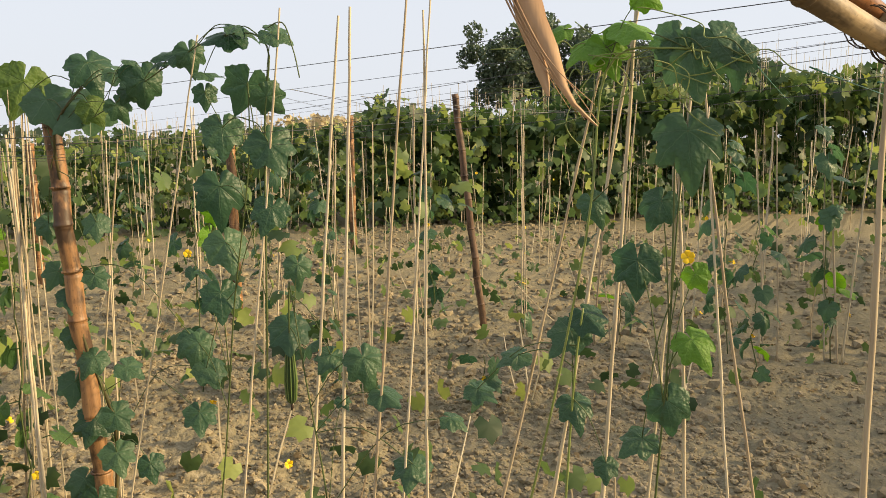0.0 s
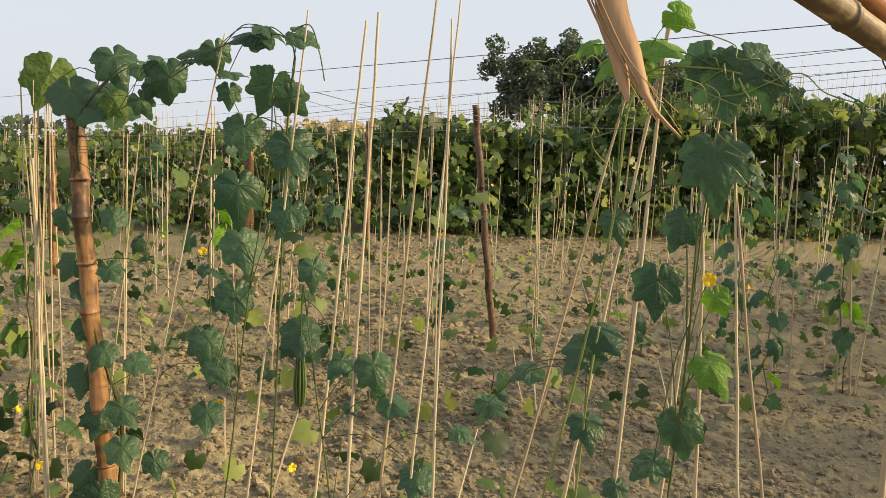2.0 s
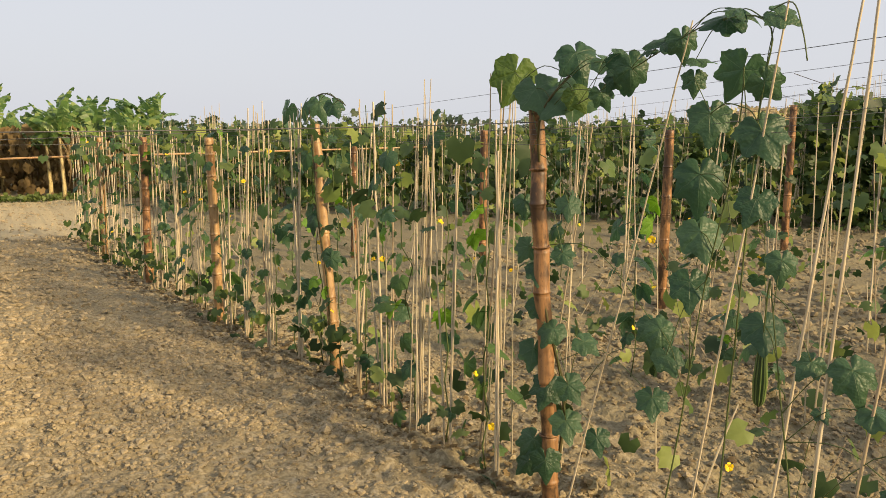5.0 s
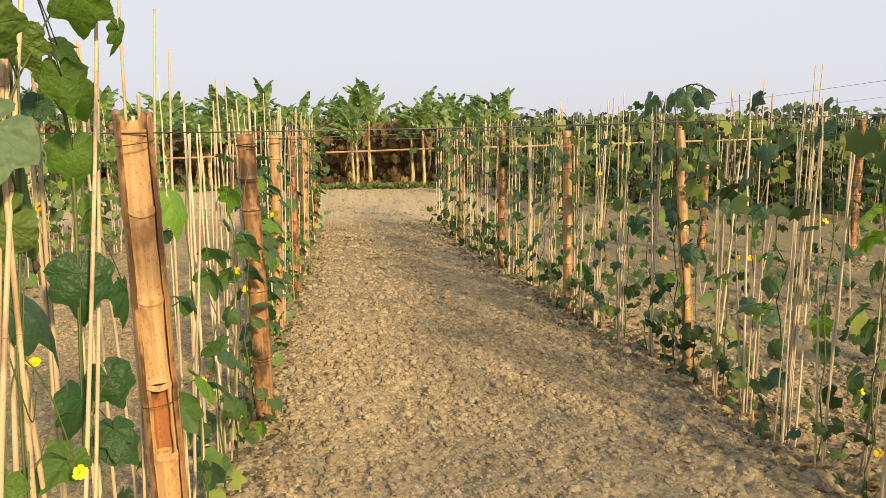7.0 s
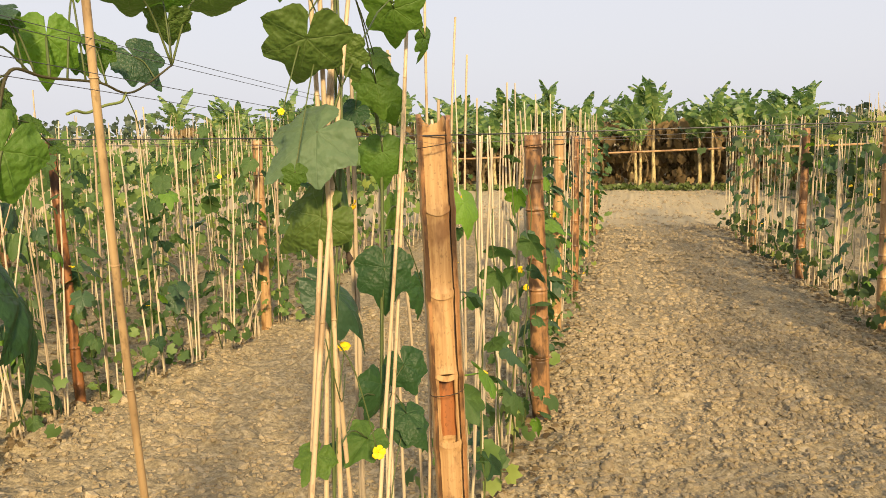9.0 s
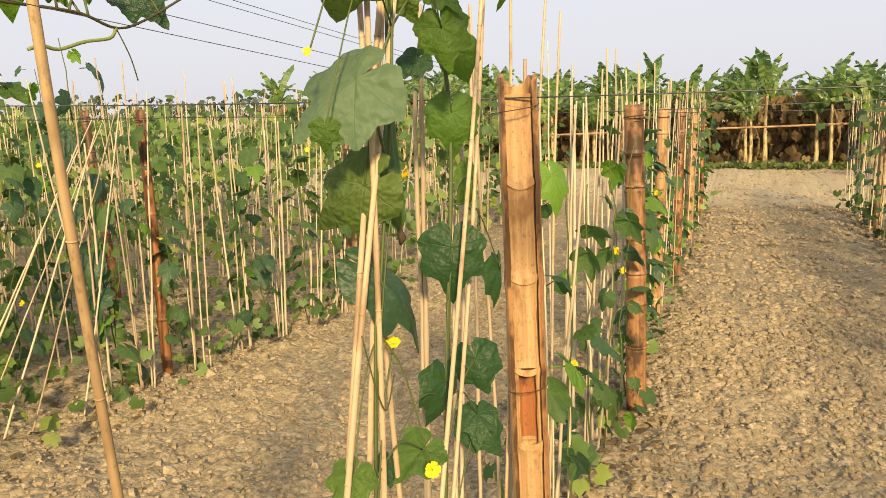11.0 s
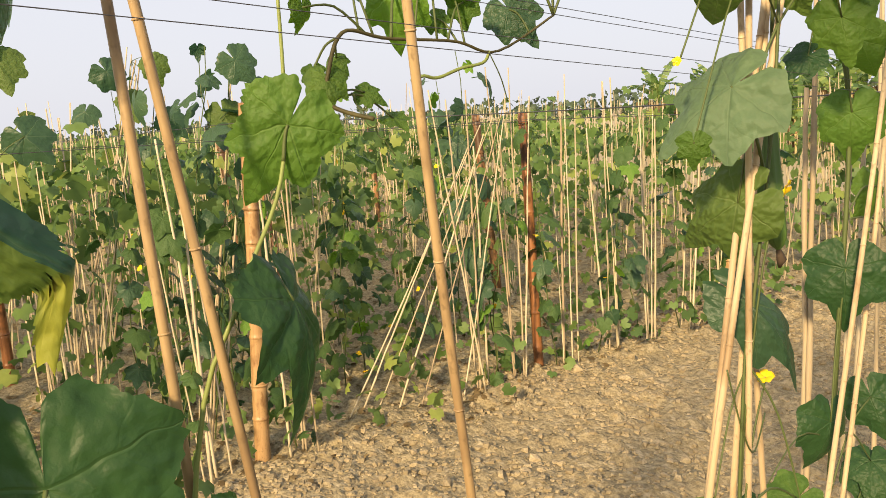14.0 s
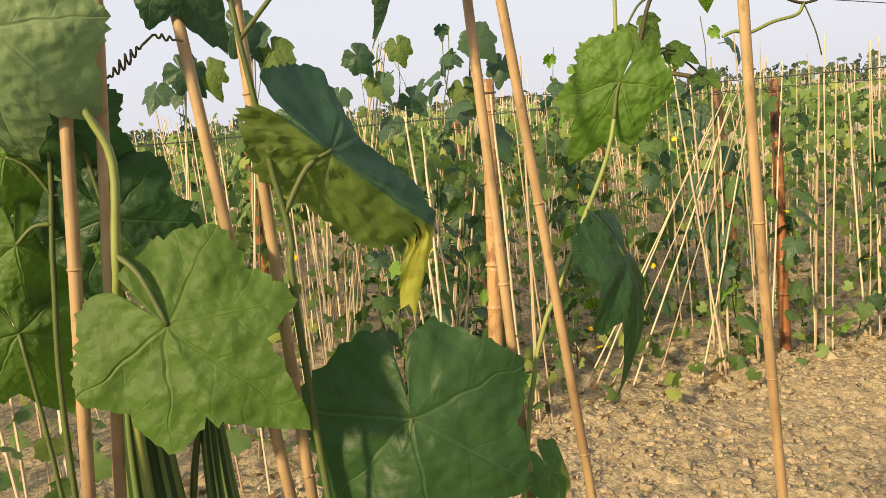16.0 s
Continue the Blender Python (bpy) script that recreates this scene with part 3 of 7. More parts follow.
class Vine:
    """A climbing gourd vine: a stem along its stake, with leaves, flowers and gourds on it."""
    made = 0

    def __init__(self, path, label, radius=0.0032, material=None, group="gourd vines", sides=6):
        self.path = np.asarray(path, float)
        base = self.path[0]
        self.ob = holder("gourd_vine", base, label, "vine", group)
        self.base = Vector(base)
        n = len(self.path)
        self.stem = child("stem", tube("stem", self.path - base, np.linspace(radius, radius * 0.6, n), material or STEM, sides), self.ob)
        self.rng = np.random.default_rng(1000 + Vine.made)
        Vine.made += 1

    def add(self, name, me, m, label=""):
        return child(name, me, self.ob, label, Matrix.Translation(-self.base) @ m)

    def stalk(self, place, radius, to=None, of=None):
        d = np.linalg.norm(self.path - np.asarray(place), axis=1)
        d = d + 1.2 * np.maximum(0, self.path[:, 2] - place[2] - 0.02)
        k = int(np.clip(d.argmin() + self.rng.integers(-5, 6), 0, len(self.path) - 1))
        q = self.path[k] if to is None else np.asarray(to, float)
        p = np.asarray(place, float)
        mid = (p + q) / 2 + np.array([0, 0, 0.18 * np.linalg.norm(p - q)])
        me = tube("petiole", curve(q, mid, p, n=9) - np.asarray(self.base), np.linspace(radius, radius * 0.75, 9), STEM, 6)
        if of is None:
            return child("petiole", me, self.ob)
        ob = child("petiole", me, of)
        ob.matrix_parent_inverse = of.matrix_basis.inverted()
        return ob


def leaf(vine, place, size, tip, normal, kind="a", material=None, slim=1.0, label=""):
    if kind == "a":
        size = size * (0.82 if place[2] < 1.3 else 0.95)
    me = LEAVES[kind][int(vine.rng.integers(len(LEAVES[kind])))]
    if material is not None:
        me = recoloured(me, material)
    ob = vine.add("leaf", me, facing(place, tip, normal, size, slim), label)
    vine.stalk(place, 0.0013 if size < 0.07 else (0.0017 if size < 0.13 else 0.0021), of=ob)


def flower_mesh():
    parts = []
    for k in range(5):
        a = k * 2 * math.pi / 5
        rows = [(0.08, 0.06, 0.0), (0.35, 0.30, 0.12), (0.72, 0.50, 0.20 - 0.07 * (k % 2)), (0.98, 0.40, 0.06 + 0.12 * (k % 3)), (1.06, 0.12, -0.06 + 0.07 * k)]
        v = []
        for d, w, h in rows:
            for s in (-1, 0, 1):
                px, py = s * w, d
                v.append((px * math.cos(a) - py * math.sin(a), px * math.sin(a) + py * math.cos(a), h - 0.09 * abs(s) * (1 + s * 0.8) + 0.05 * k * d))
        f = []
        for i in range(4):
            for j in range(2):
                b = i * 3 + j
                f += [(b, b + 1, b + 4, b + 3)]
        parts.append((np.array(v), np.array(f)))
    v, f = joined(parts)
    return mesh_np("flower", v, f, PETAL, True)


FLOWER = flower_mesh()


def flower(vine, place, size, normal=(0.5, -0.7, 0.4)):
    n = Vector(normal)
    tip = n.orthogonal()
    ob = vine.add("flower", FLOWER, facing(place, tip, n, size / 2 * 0.58), "open yellow five-petalled flower")
    vine.stalk(Vector(place) - n.normalized() * 0.004, 0.0014, of=ob)


def gourd_mesh(length, radius, ribs, depth, material, bend_by=0.15, seed=0):
    """A long ribbed fruit hanging from the origin."""
    segs, n = ribs * 6, 26
    t = np.linspace(0, 1, n)
    prof = np.interp(t, (0, 0.05, 0.25, 0.6, 0.9, 0.97, 1), (0.28, 0.4, 0.72, 1.0, 0.82, 0.45, 0.05)) * radius
    a = np.linspace(0, 2 * np.pi, segs, endpoint=False)
    rib = np.abs(np.cos(a * ribs / 2)) ** 6
    r = prof[:, None] * (1 - depth + depth * rib[None] * 1.0 + depth * 0.15)
    cx = bend_by * length * (t ** 2 - t * 0.6)
    v = np.stack([r * np.cos(a) + cx[:, None], r * np.sin(a), np.repeat(-t[:, None] * length, segs, 1)], -1).reshape(-1, 3)
    i, j = np.meshgrid(np.arange(n - 1), np.arange(segs), indexing="ij")
    b, c = i * segs + j, i * segs + (j + 1) % segs
    f = np.stack([b, b + segs, c + segs, c], -1).reshape(-1, 4)
    me = mesh_np("gourd", v, f, material, True)
    if material is GOURD_DARK:
        me.materials.append(GOURD_RIB)
        me.polygons.foreach_set("material_index", np.tile(((rib + np.roll(rib, -1)) > 0.9).astype(int), n - 1))
    return me


def gourd(vine, place, length, radius, ribs=10, depth=0.25, material=None, turn=0.0, label="ribbed green gourd hanging from its stalk"):
    m = Matrix.Translation(place) @ pose(0, 0, 0, 0, 0, turn)
    fruit = vine.add("gourd", gourd_mesh(length, radius, ribs, depth, material or GOURD), m, label)
    vine.stalk(place, 0.003, of=fruit)
    vine.add("withered_blossom", tube("withered_blossom", [(0, 0, 0), (0.004, 0, -0.012), (0.0, 0.003, -0.022)], (0.003, 0.006, 0.002), TIE, 6),
             Matrix.Translation(Vector(place) - Vector((0, 0, length * 0.99))) @ Matrix.Translation(pose(0, 0, 0, 0, 0, turn) @ Vector((0.15 * length * 0.4, 0, 0))))


def coil(start, end, turns, radius):
    s = np.linspace(0, 1, turns * 12)
    p = np.asarray(start) + (np.asarray(end) - np.asarray(start)) * s[:, None]
    w = radius * np.sin(np.pi * np.clip(s * 1.3, 0, 1))
    p[:, 2] += w * np.sin(s * turns * 2 * np.pi)
    p[:, 0] += w * np.cos(s * turns * 2 * np.pi)
    return p


def tendril(vine, pts, radius=0.0011, material=None):
    base = np.asarray(vine.base)
    child("tendril", tube("tendril", np.asarray(pts) - base, radius, material or STEM, 5), vine.ob)


def wild_vine(x, y, height, leaves, seed, size=(0.08, 0.14), spread=0.13, lean=0.05, flowers=1, group="gourd vines", low=0.04, material=None):
    """A vine grown by chance within its row."""
    rng = np.random.default_rng(seed)
    z0 = float(ground_z(x, y))
    top = np.array([x + rng.normal(0, lean), y + rng.normal(0, lean * 1.5), height])
    path = bend((x, y, z0), top, 12, 0, 0.012, rng)
    v = Vine(path, "green gourd vine climbing a cane stake", 0.004, STEM, group, 5)
    for i in range(leaves):
        s = low + (1 - low) * (i + rng.random()) / leaves
        k = min(int(s * 11), 10)
        p = path[k] + (path[k + 1] - path[k]) * (s * 11 - k)
        a = rng.uniform(0, 6.28)
        out = np.array([math.cos(a), math.sin(a), 0])
        w = rng.uniform(*size) * (1.1 if 0.2 < s < 0.95 else 0.8)
        d = rng.uniform(0.35, 1.0) * spread
        n = out * rng.uniform(0.3, 1.2) + np.array([0, 0, rng.uniform(0.3, 1.0)]) + rng.normal(0, 0.25, 3)
        tip = out * 0.8 + np.array([0, 0, -rng.uniform(0.3, 1.1)]) + rng.normal(0, 0.3, 3)
        me = LEAVES["m"][int(rng.integers(8))]
        if material is not None and rng.random() < 0.75:
            me = recoloured(me, material)
        if rng.random() < 0.08:
            me = recoloured(me, LEAF_BRIGHT)
        v.add("leaf", me, facing(p + out * d, tip, n, w))
    for i in range(flowers):
        p = path[int(rng.integers(2, 11))] + rng.normal(0, 0.05, 3)
        v.add("flower", FLOWER, facing(p, (rng.normal(), rng.normal(), 0.3), (rng.normal(0, 0.5), -0.7, 0.5), 0.016))
    return v


# ---------------------------------------------------------------- stakes, posts, poles
def stake_shape(seed, radius=0.0055):
    """A cane 1 m long, from the origin up, not quite straight, with small nodes."""
    rng = np.random.default_rng(seed)
    n = 22
    p = bend((0, 0, 0), (0, 0, 1), n)
    wob = np.cumsum(rng.normal(0, 0.0012, (n, 2)), 0)
    p[:, :2] += wob - np.linspace(0, 1, n)[:, None] * wob[-1]
    r = np.linspace(radius, radius * 0.62, n)
    r[3::5] *= 1.22
    return tube("stake", p, r, STAKE, 7)


STAKES = [stake_shape(60 + i, 0.0046 + 0.0006 * i) for i in range(5)]


def between(p, q, thick=1.0):
    """The pose that lays something 1 long, along z, from p to q."""
    p, q = Vector(p), Vector(q)
    d = q - p
    rot = d.to_track_quat("Z", "Y").to_matrix().to_4x4()
    return Matrix.Translation(p) @ rot @ Matrix.Diagonal((thick, thick, d.length, 1))


STAKE_COUNT = [0]


def stake(foot, head, thick=1.0, label="pale split-cane stake stuck in the soil", group="cane stakes"):
    k = STAKE_COUNT[0]
    STAKE_COUNT[0] += 1
    z = float(ground_z(foot[0], foot[1])) - 0.03
    f = (foot[0], foot[1], z)
    ob = new("cane_stake", STAKES[k % 5])
    ob.matrix_basis = between(f, head, thick)
    return tagged(ob, label, "stake", group)


def big_stake(foot, head, thick=1.0, fresh=True, label="smooth tan bamboo cane stuck in the soil"):
    """A cane near enough to show its joints: the cane, and a ring at each joint."""
    z = float(ground_z(foot[0], foot[1])) - 0.03
    f = Vector((foot[0], foot[1], z))
    length = (Vector(head) - f).length
    k = STAKE_COUNT[0]
    STAKE_COUNT[0] += 1
    rng = np.random.default_rng(700 + k)
    ob = holder("cane_stake", f, label, "stake", "cane stakes")
    ob.matrix_basis = between(f, head) @ Matrix.Diagonal((1, 1, 1 / length, 1))
    r0 = 0.0052 * thick
    n = 40
    p = bend((0, 0, 0), (0, 0, length), n)
    p[:, :2] += np.stack([np.sin(p[:, 2] * 3.1 + k), np.cos(p[:, 2] * 2.6 + k)], -1) * 0.0055
    r = np.linspace(r0 * 1.05, r0 * 0.78, n) * (1 + rng.normal(0, 0.015, n))
    mat = STAKE_NEW if fresh else STAKE_CREAM
    child("cane", tube("cane", p, r, mat, 10), ob)
    q = rng.uniform(0.1, 0.2)
    while q < length - 0.03:
        i = int(q / length * (n - 1))
        s = np.linspace(0, 2 * np.pi, 11)
        rr = r[i] * 1.02
        child("joint", tube("joint", np.stack([np.cos(s) * rr + p[i, 0], np.sin(s) * rr + p[i, 1], 0 * s + p[i, 2]], -1), r0 * 0.2, mat, 5), ob)
        q += rng.uniform(0.14, 0.24)
    return ob


def culm_shape(name, length, radius, nodes, material, seed, hollow=True, taper=0.88, crook=0.0):
    """A bamboo stem from the origin up: swollen nodes, an open cut end with a wall."""
    rng = np.random.default_rng(seed)
    zs, rs = [], []
    for z in np.linspace(0, length, int(length / 0.03) + 2):
        zs.append(z)
        rs.append(1.0)
    for z in nodes:
        for dz, k in ((-0.022, 1.0), (-0.009, 1.05), (-0.004, 0.97), (0.0, 1.075), (0.005, 1.13), (0.011, 1.06), (0.024, 1.0)):
            if 0 < z + dz < length:
                zs.append(z + dz)
                rs.append(k)
    order = np.argsort(zs)
    zs, rs = np.array(zs)[order], np.array(rs)[order]
    rs = rs * radius * np.interp(zs, (0, length), (1, taper))
    wob = 0.05 * radius
    p = np.stack([wob * np.sin(zs * 5 + seed), wob * np.cos(zs * 4 + seed * 2), zs], -1)
    # each joint turns a crooked stem a little the other way
    p[:, 0] += np.interp(zs, [0.0] + list(nodes) + [length], [0.0] + [crook * (-1) ** i for i in range(len(nodes))] + [0.0])
    if hollow:
        p = np.vstack([p, p[-1:], p[-1:] - (0, 0, 0.014), p[-1:] - (0, 0, 0.015)])
        rs = np.concatenate([rs, [rs[-1] * 0.74, rs[-1] * 0.70, 0.002]])
        p, rs = np.vstack([p[:1], p]), np.concatenate([[0.001], rs])
        sides = 16
        a = np.linspace(0, 2 * np.pi, sides, endpoint=False)
        ring = np.stack([np.cos(a), np.sin(a), 0 * a], -1)
        v = (p[:, None] + ring[None] * rs[:, None, None]).reshape(-1, 3)
        i, j = np.meshgrid(np.arange(len(p) - 1), np.arange(sides), indexing="ij")
        b, c = i * sides + j, i * sides + (j + 1) % sides
        f = np.stack([b, c, c + sides, b + sides], -1).reshape(-1, 4)
        return mesh_np(name, v, f, material, True)
    return tube(name, p, rs, material, 14)


def binding(radius, turns=3, seed=0):
    s = np.linspace(0, 1, turns * 14)
    a = s * turns * 2 * np.pi
    p = np.stack([np.cos(a) * radius, np.sin(a) * radius, s * 0.02 + 0.006 * np.sin(a * 0.7 + seed)], -1)
    return tube("binding", p, 0.0012, TIE, 5)


def post(x, y, height, radius, material, label, seed, lean=(0, 0), nodes=None, group="bamboo posts", crook=0.0):
    rng = np.random.default_rng(seed)
    z = float(ground_z(x, y)) - 0.06
    ob = holder("bamboo_post", (x, y, z), label, "post", group)
    if nodes is None:
        nodes, q = [], rng.uniform(0.1, 0.2)
        while q < height:
            nodes.append(q + 0.06)
            q += rng.uniform(0.15, 0.26)
    ob.matrix_basis = between((x, y, z), (x + lean[0], y + lean[1], height), 1.0) @ Matrix.Diagonal((1, 1, 1 / (Vector((x + lean[0], y + lean[1], height)) - Vector((x, y, z))).length, 1))
    length = height - z
    child("culm", culm_shape("culm", length, radius, nodes, material, seed, crook=crook), ob)
    for q in nodes[1::2]:
        if q < length - 0.05:
            k = radius * (1 - 0.12 * q / length)
            s = np.linspace(0, 2 * np.pi, 17)
            child("node_ring", tube("node_ring", np.stack([np.cos(s) * k * 1.04, np.sin(s) * k * 1.04, 0 * s + q + 0.006], -1), 0.0045, material, 6), ob)
    child("binding", binding(radius * 1.02, 3, seed), ob, "dark cord tied round the top", Matrix.Translation((0, 0, length - 0.07)))
    return ob


def pole(name, p, q, radius, material, label, seed, category="pole", group=""):
    rng = np.random.default_rng(seed)
    length = (Vector(q) - Vector(p)).length
    nodes = list(np.arange(rng.uniform(0.1, 0.2), length - 0.05, 0.24))
    me = culm_shape("culm", length, radius, nodes, material, seed)
    ob = holder(name, p, label, category, group)
    ob.matrix_basis = between(p, q) @ Matrix.Diagonal((1, 1, 1 / length, 1))
    child("culm", me, ob)
    return ob


def split_post(x, y, height, radius, lean, face):
    """A bamboo half: an open channel with its cross walls, and one chamber dark brown."""
    z0 = float(ground_z(x, y)) - 0.06
    ob = holder("bamboo_post", (x, y, z0), "split bamboo post with an open channel and a cracked rim", "post", "bamboo posts")
    length = height - z0
    foot = Vector((x, y, z0))
    up = (Vector((x + lean[0], y + lean[1], height)) - foot).normalized()
    fwd = Vector(face)
    fwd = (fwd - up * fwd.dot(up)).normalized()
    m = Matrix((up.cross(fwd) * -1, -fwd, up)).transposed().to_4x4()
    if m.to_3x3().determinant() < 0:
        m = Matrix((up.cross(fwd), -fwd, up)).transposed().to_4x4()
    ob.matrix_basis = Matrix.Translation(foot) @ m
    # shell: an arc that leaves the front open, front is -y
    rng = np.random.default_rng(3)
    n, k = 90, 26
    z = np.linspace(0, length, n)
    nodes = np.array([0.22, 0.44, 0.662, 0.850, 1.073, 1.297]) - z0
    swell = 1 + 0.07 * np.exp(-((z[:, None] - nodes[None]) / 0.016) ** 2).sum(1)
    def shell(rad, half, jag):
        a = np.linspace(-1, 1, k)
        edge = half + jag * np.cumsum(rng.normal(0, 0.35, n)) / 6
        ang = np.pi / 2 + a[None] * np.clip(edge, half - 0.25, half + 0.2)[:, None]
        r = rad * swell[:, None]
        return np.stack([r * np.cos(ang), r * np.sin(ang), np.repeat(z[:, None], k, 1)], -1)
    outer = shell(radius, radians(118), 0.12)
    lip = 0.010 * np.sin(np.linspace(0, 9, k)) + rng.normal(0, 0.005, k)
    outer[-2:, :, 2] += lip[None] * np.array([[0.5], [1.0]])
    inner = outer.copy()
    inner[..., :2] *= 0.76
    i, j = np.meshgrid(np.arange(n - 1), np.arange(k - 1), indexing="ij")
    b = i * k + j
    q = np.stack([b, b + 1, b + k + 1, b + k], -1).reshape(-1, 4)
    child("bamboo_wall", mesh_np("bamboo_wall", outer.reshape(-1, 3), q, BAMBOO_PALE, True), ob)
    child("channel", mesh_np("channel", inner.reshape(-1, 3), q[:, ::-1], PITH, True), ob, "cream inner face of the split bamboo")
    rim = []
    for col in (0, k - 1):
        v = np.stack([outer[:, col], inner[:, col]], 1).reshape(-1, 3)
        t = np.arange(n - 1) * 2
        rim.append((v, np.stack([t, t + 1, t + 3, t + 2], -1)))
    top = np.stack([outer[-1], inner[-1]], 1).reshape(-1, 3)
    t = np.arange(k - 1) * 2
    rim.append((top, np.stack([t, t + 1, t + 3, t + 2], -1)))
    v, f = joined(rim)
    child("split_edge", mesh_np("split_edge", v, f, BAMBOO, False), ob, "ragged brown split edge")
    def wall_piece(name, zc, thick, depth, material):
        a = np.linspace(0, 2 * np.pi, 24, endpoint=False)
        out = []
        for dz, s in ((-thick, 0.70), (-thick * 0.4, 0.755), (thick * 0.4, 0.755), (thick, 0.70)):
            out.append(np.stack([np.cos(a) * radius * s, np.clip(np.sin(a) * radius * s, -radius * depth, None), 0 * a + zc + dz + 0.006 * np.cos(a * 2)], -1))
        v = np.vstack(out + [out[0].mean(0)[None], out[-1].mean(0)[None]])
        f = []
        for r in range(3):
            for c in range(24):
                f.append((r * 24 + c, r * 24 + (c + 1) % 24, (r + 1) * 24 + (c + 1) % 24, (r + 1) * 24 + c))
        for c in range(24):
            f += [(96, (c + 1) % 24, c, 96), (97, 72 + c, 72 + (c + 1) % 24, 97)]
        child(name, mesh_np(name, v, np.array(f), material, True), ob)
    for zc in nodes[1:]:
        wall_piece("cross_wall", zc, 0.008, 0.10, PITH)
    # flat inner skins between the cross walls, one chamber left open and dark
    for a, b in ((nodes[0], nodes[1]), (nodes[1], nodes[2] - 0.006), (nodes[3] + 0.006, nodes[4]), (nodes[4], nodes[5]), (nodes[5], length - 0.03)):
        zz = np.linspace(a, b, 26)
        xx = np.linspace(-1, 1, 11)
        gz, gx = np.meshgrid(zz, xx, indexing="ij")
        w = radius * 0.75
        ends = np.exp(-((gz - a) / 0.014) ** 2) + np.exp(-((gz - b) / 0.014) ** 2)
        yy = radius * (0.06 + 0.10 * gx ** 2 - 0.10 * ends + 0.03 * np.sin(gz * 23 + gx * 2))
        v = np.stack([gx * w, yy, gz], -1).reshape(-1, 3)
        ii, jj = np.meshgrid(np.arange(25), np.arange(10), indexing="ij")
        bb = ii * 11 + jj
        child("inner_skin", mesh_np("inner_skin", v, np.stack([bb, bb + 1, bb + 12, bb + 11], -1).reshape(-1, 4), PITH, True), ob)
    for k, (side, z1, z2) in enumerate(((-0.97, 0.12, 0.60), (0.97, 0.3, 0.72), (-0.95, 0.72, 1.22), (0.96, 0.95, 1.46), (-0.98, 1.25, 1.50), (0.90, 0.86, 1.06))):
        zz = np.linspace(z1 - z0, min(z2 - z0, length - 0.02), 22)
        p = np.stack([side * radius * 0.72 + 0.0012 * np.sin(zz * 31 + k) + 0.0008 * np.sin(zz * 83), radius * 0.10 + 0 * zz, zz], -1)
        child("crack", tube("crack", p, 0.0016 * np.sin(np.linspace(0.1, 3.04, 22)) + 0.0003, BAMBOO_UMBER, 5), ob, "dark crack along the split face")
    for side in (-1, 1):
        zz = np.linspace(nodes[2] - 0.006, nodes[3] + 0.006, 20)
        gz, gx = np.meshgrid(zz, np.array([0.60, 0.61, 0.72, 0.86, 1.0]) * side, indexing="ij")
        yy = radius * (0.06 + 0.10 * gx ** 2 + 0.25 * (np.abs(gx) < 0.605) + 0.02 * np.sin(gz * 40))
        v = np.stack([gx * radius * 0.75 + radius * 0.02 * np.sin(gz * 70), yy, gz], -1).reshape(-1, 3)
        ii, jj = np.meshgrid(np.arange(19), np.arange(4), indexing="ij")
        bb = ii * 5 + jj
        child("cheek", mesh_np("cheek", v, np.stack([bb, bb + 1, bb + 6, bb + 5], -1).reshape(-1, 4), PITH, True), ob)
    ang, zz = np.meshgrid(np.linspace(radians(-12), radians(192), 15), np.linspace(nodes[2] + 0.012, nodes[3] - 0.012, 9), indexing="xy")
    ii, jj = np.meshgrid(np.arange(8), np.arange(14), indexing="ij")
    bb = ii * 15 + jj
    hollow = np.stack([radius * 0.70 * np.cos(ang), radius * 0.70 * np.sin(ang), zz], -1).reshape(-1, 3)
    child("open_chamber", mesh_np("open_chamber", hollow, np.stack([bb, bb + 15, bb + 16, bb + 1], -1).reshape(-1, 4), HOLLOW, True), ob, "dark brown open chamber")
    child("binding", binding(radius * 1.03, 1, 2), ob, "thin wire wound round the post", Matrix.Translation((0, 0, length - 0.075)))
    child("binding", binding(radius * 1.03, 1, 4), ob, "thin wire wound round the post", Matrix.Translation((0, 0, nodes[2] + 0.13)))
    return ob


def wire(name, pts, radius=0.0014, material=None, label="thin dark wire stretched between the posts"):
    ob = new(name, tube(name, pts, radius, material or WIRE, 5))
    return tagged(ob, label, "wire", "trellis wires")


# ---------------------------------------------------------------- the wide fields, as stuff
def low_leaf():
    """A cheap five-lobed leaf for the masses: a fan over its tips and notches."""
    deg = (0, 29, 50, 78, 104, 150, 180, 210, 256, 282, 310, 331)
    far = (0.64, 0.45, 0.55, 0.44, 0.50, 0.42, 0.08, 0.42, 0.50, 0.44, 0.55, 0.45)
    v = [(0, 0, 0)]
    for a, r in zip(deg, far):
        v.append((r * math.sin(radians(a)), r * math.cos(radians(a)), -0.5 * r * r + (0.07 if a in (29, 78, 282, 331) else 0.0)))
    f = [(0, 1 + (i + 1) % 12, 1 + i) for i in range(12)]
    return np.array(v), np.array(f)


LOW_LEAF = low_leaf()


def frames_of(tip, nrm):
    y = tip / (np.linalg.norm(tip, axis=1)[:, None] + 1e-9)
    z = nrm - y * (nrm * y).sum(1)[:, None]
    z /= np.linalg.norm(z, axis=1)[:, None] + 1e-9
    return np.cross(y, z), y, z


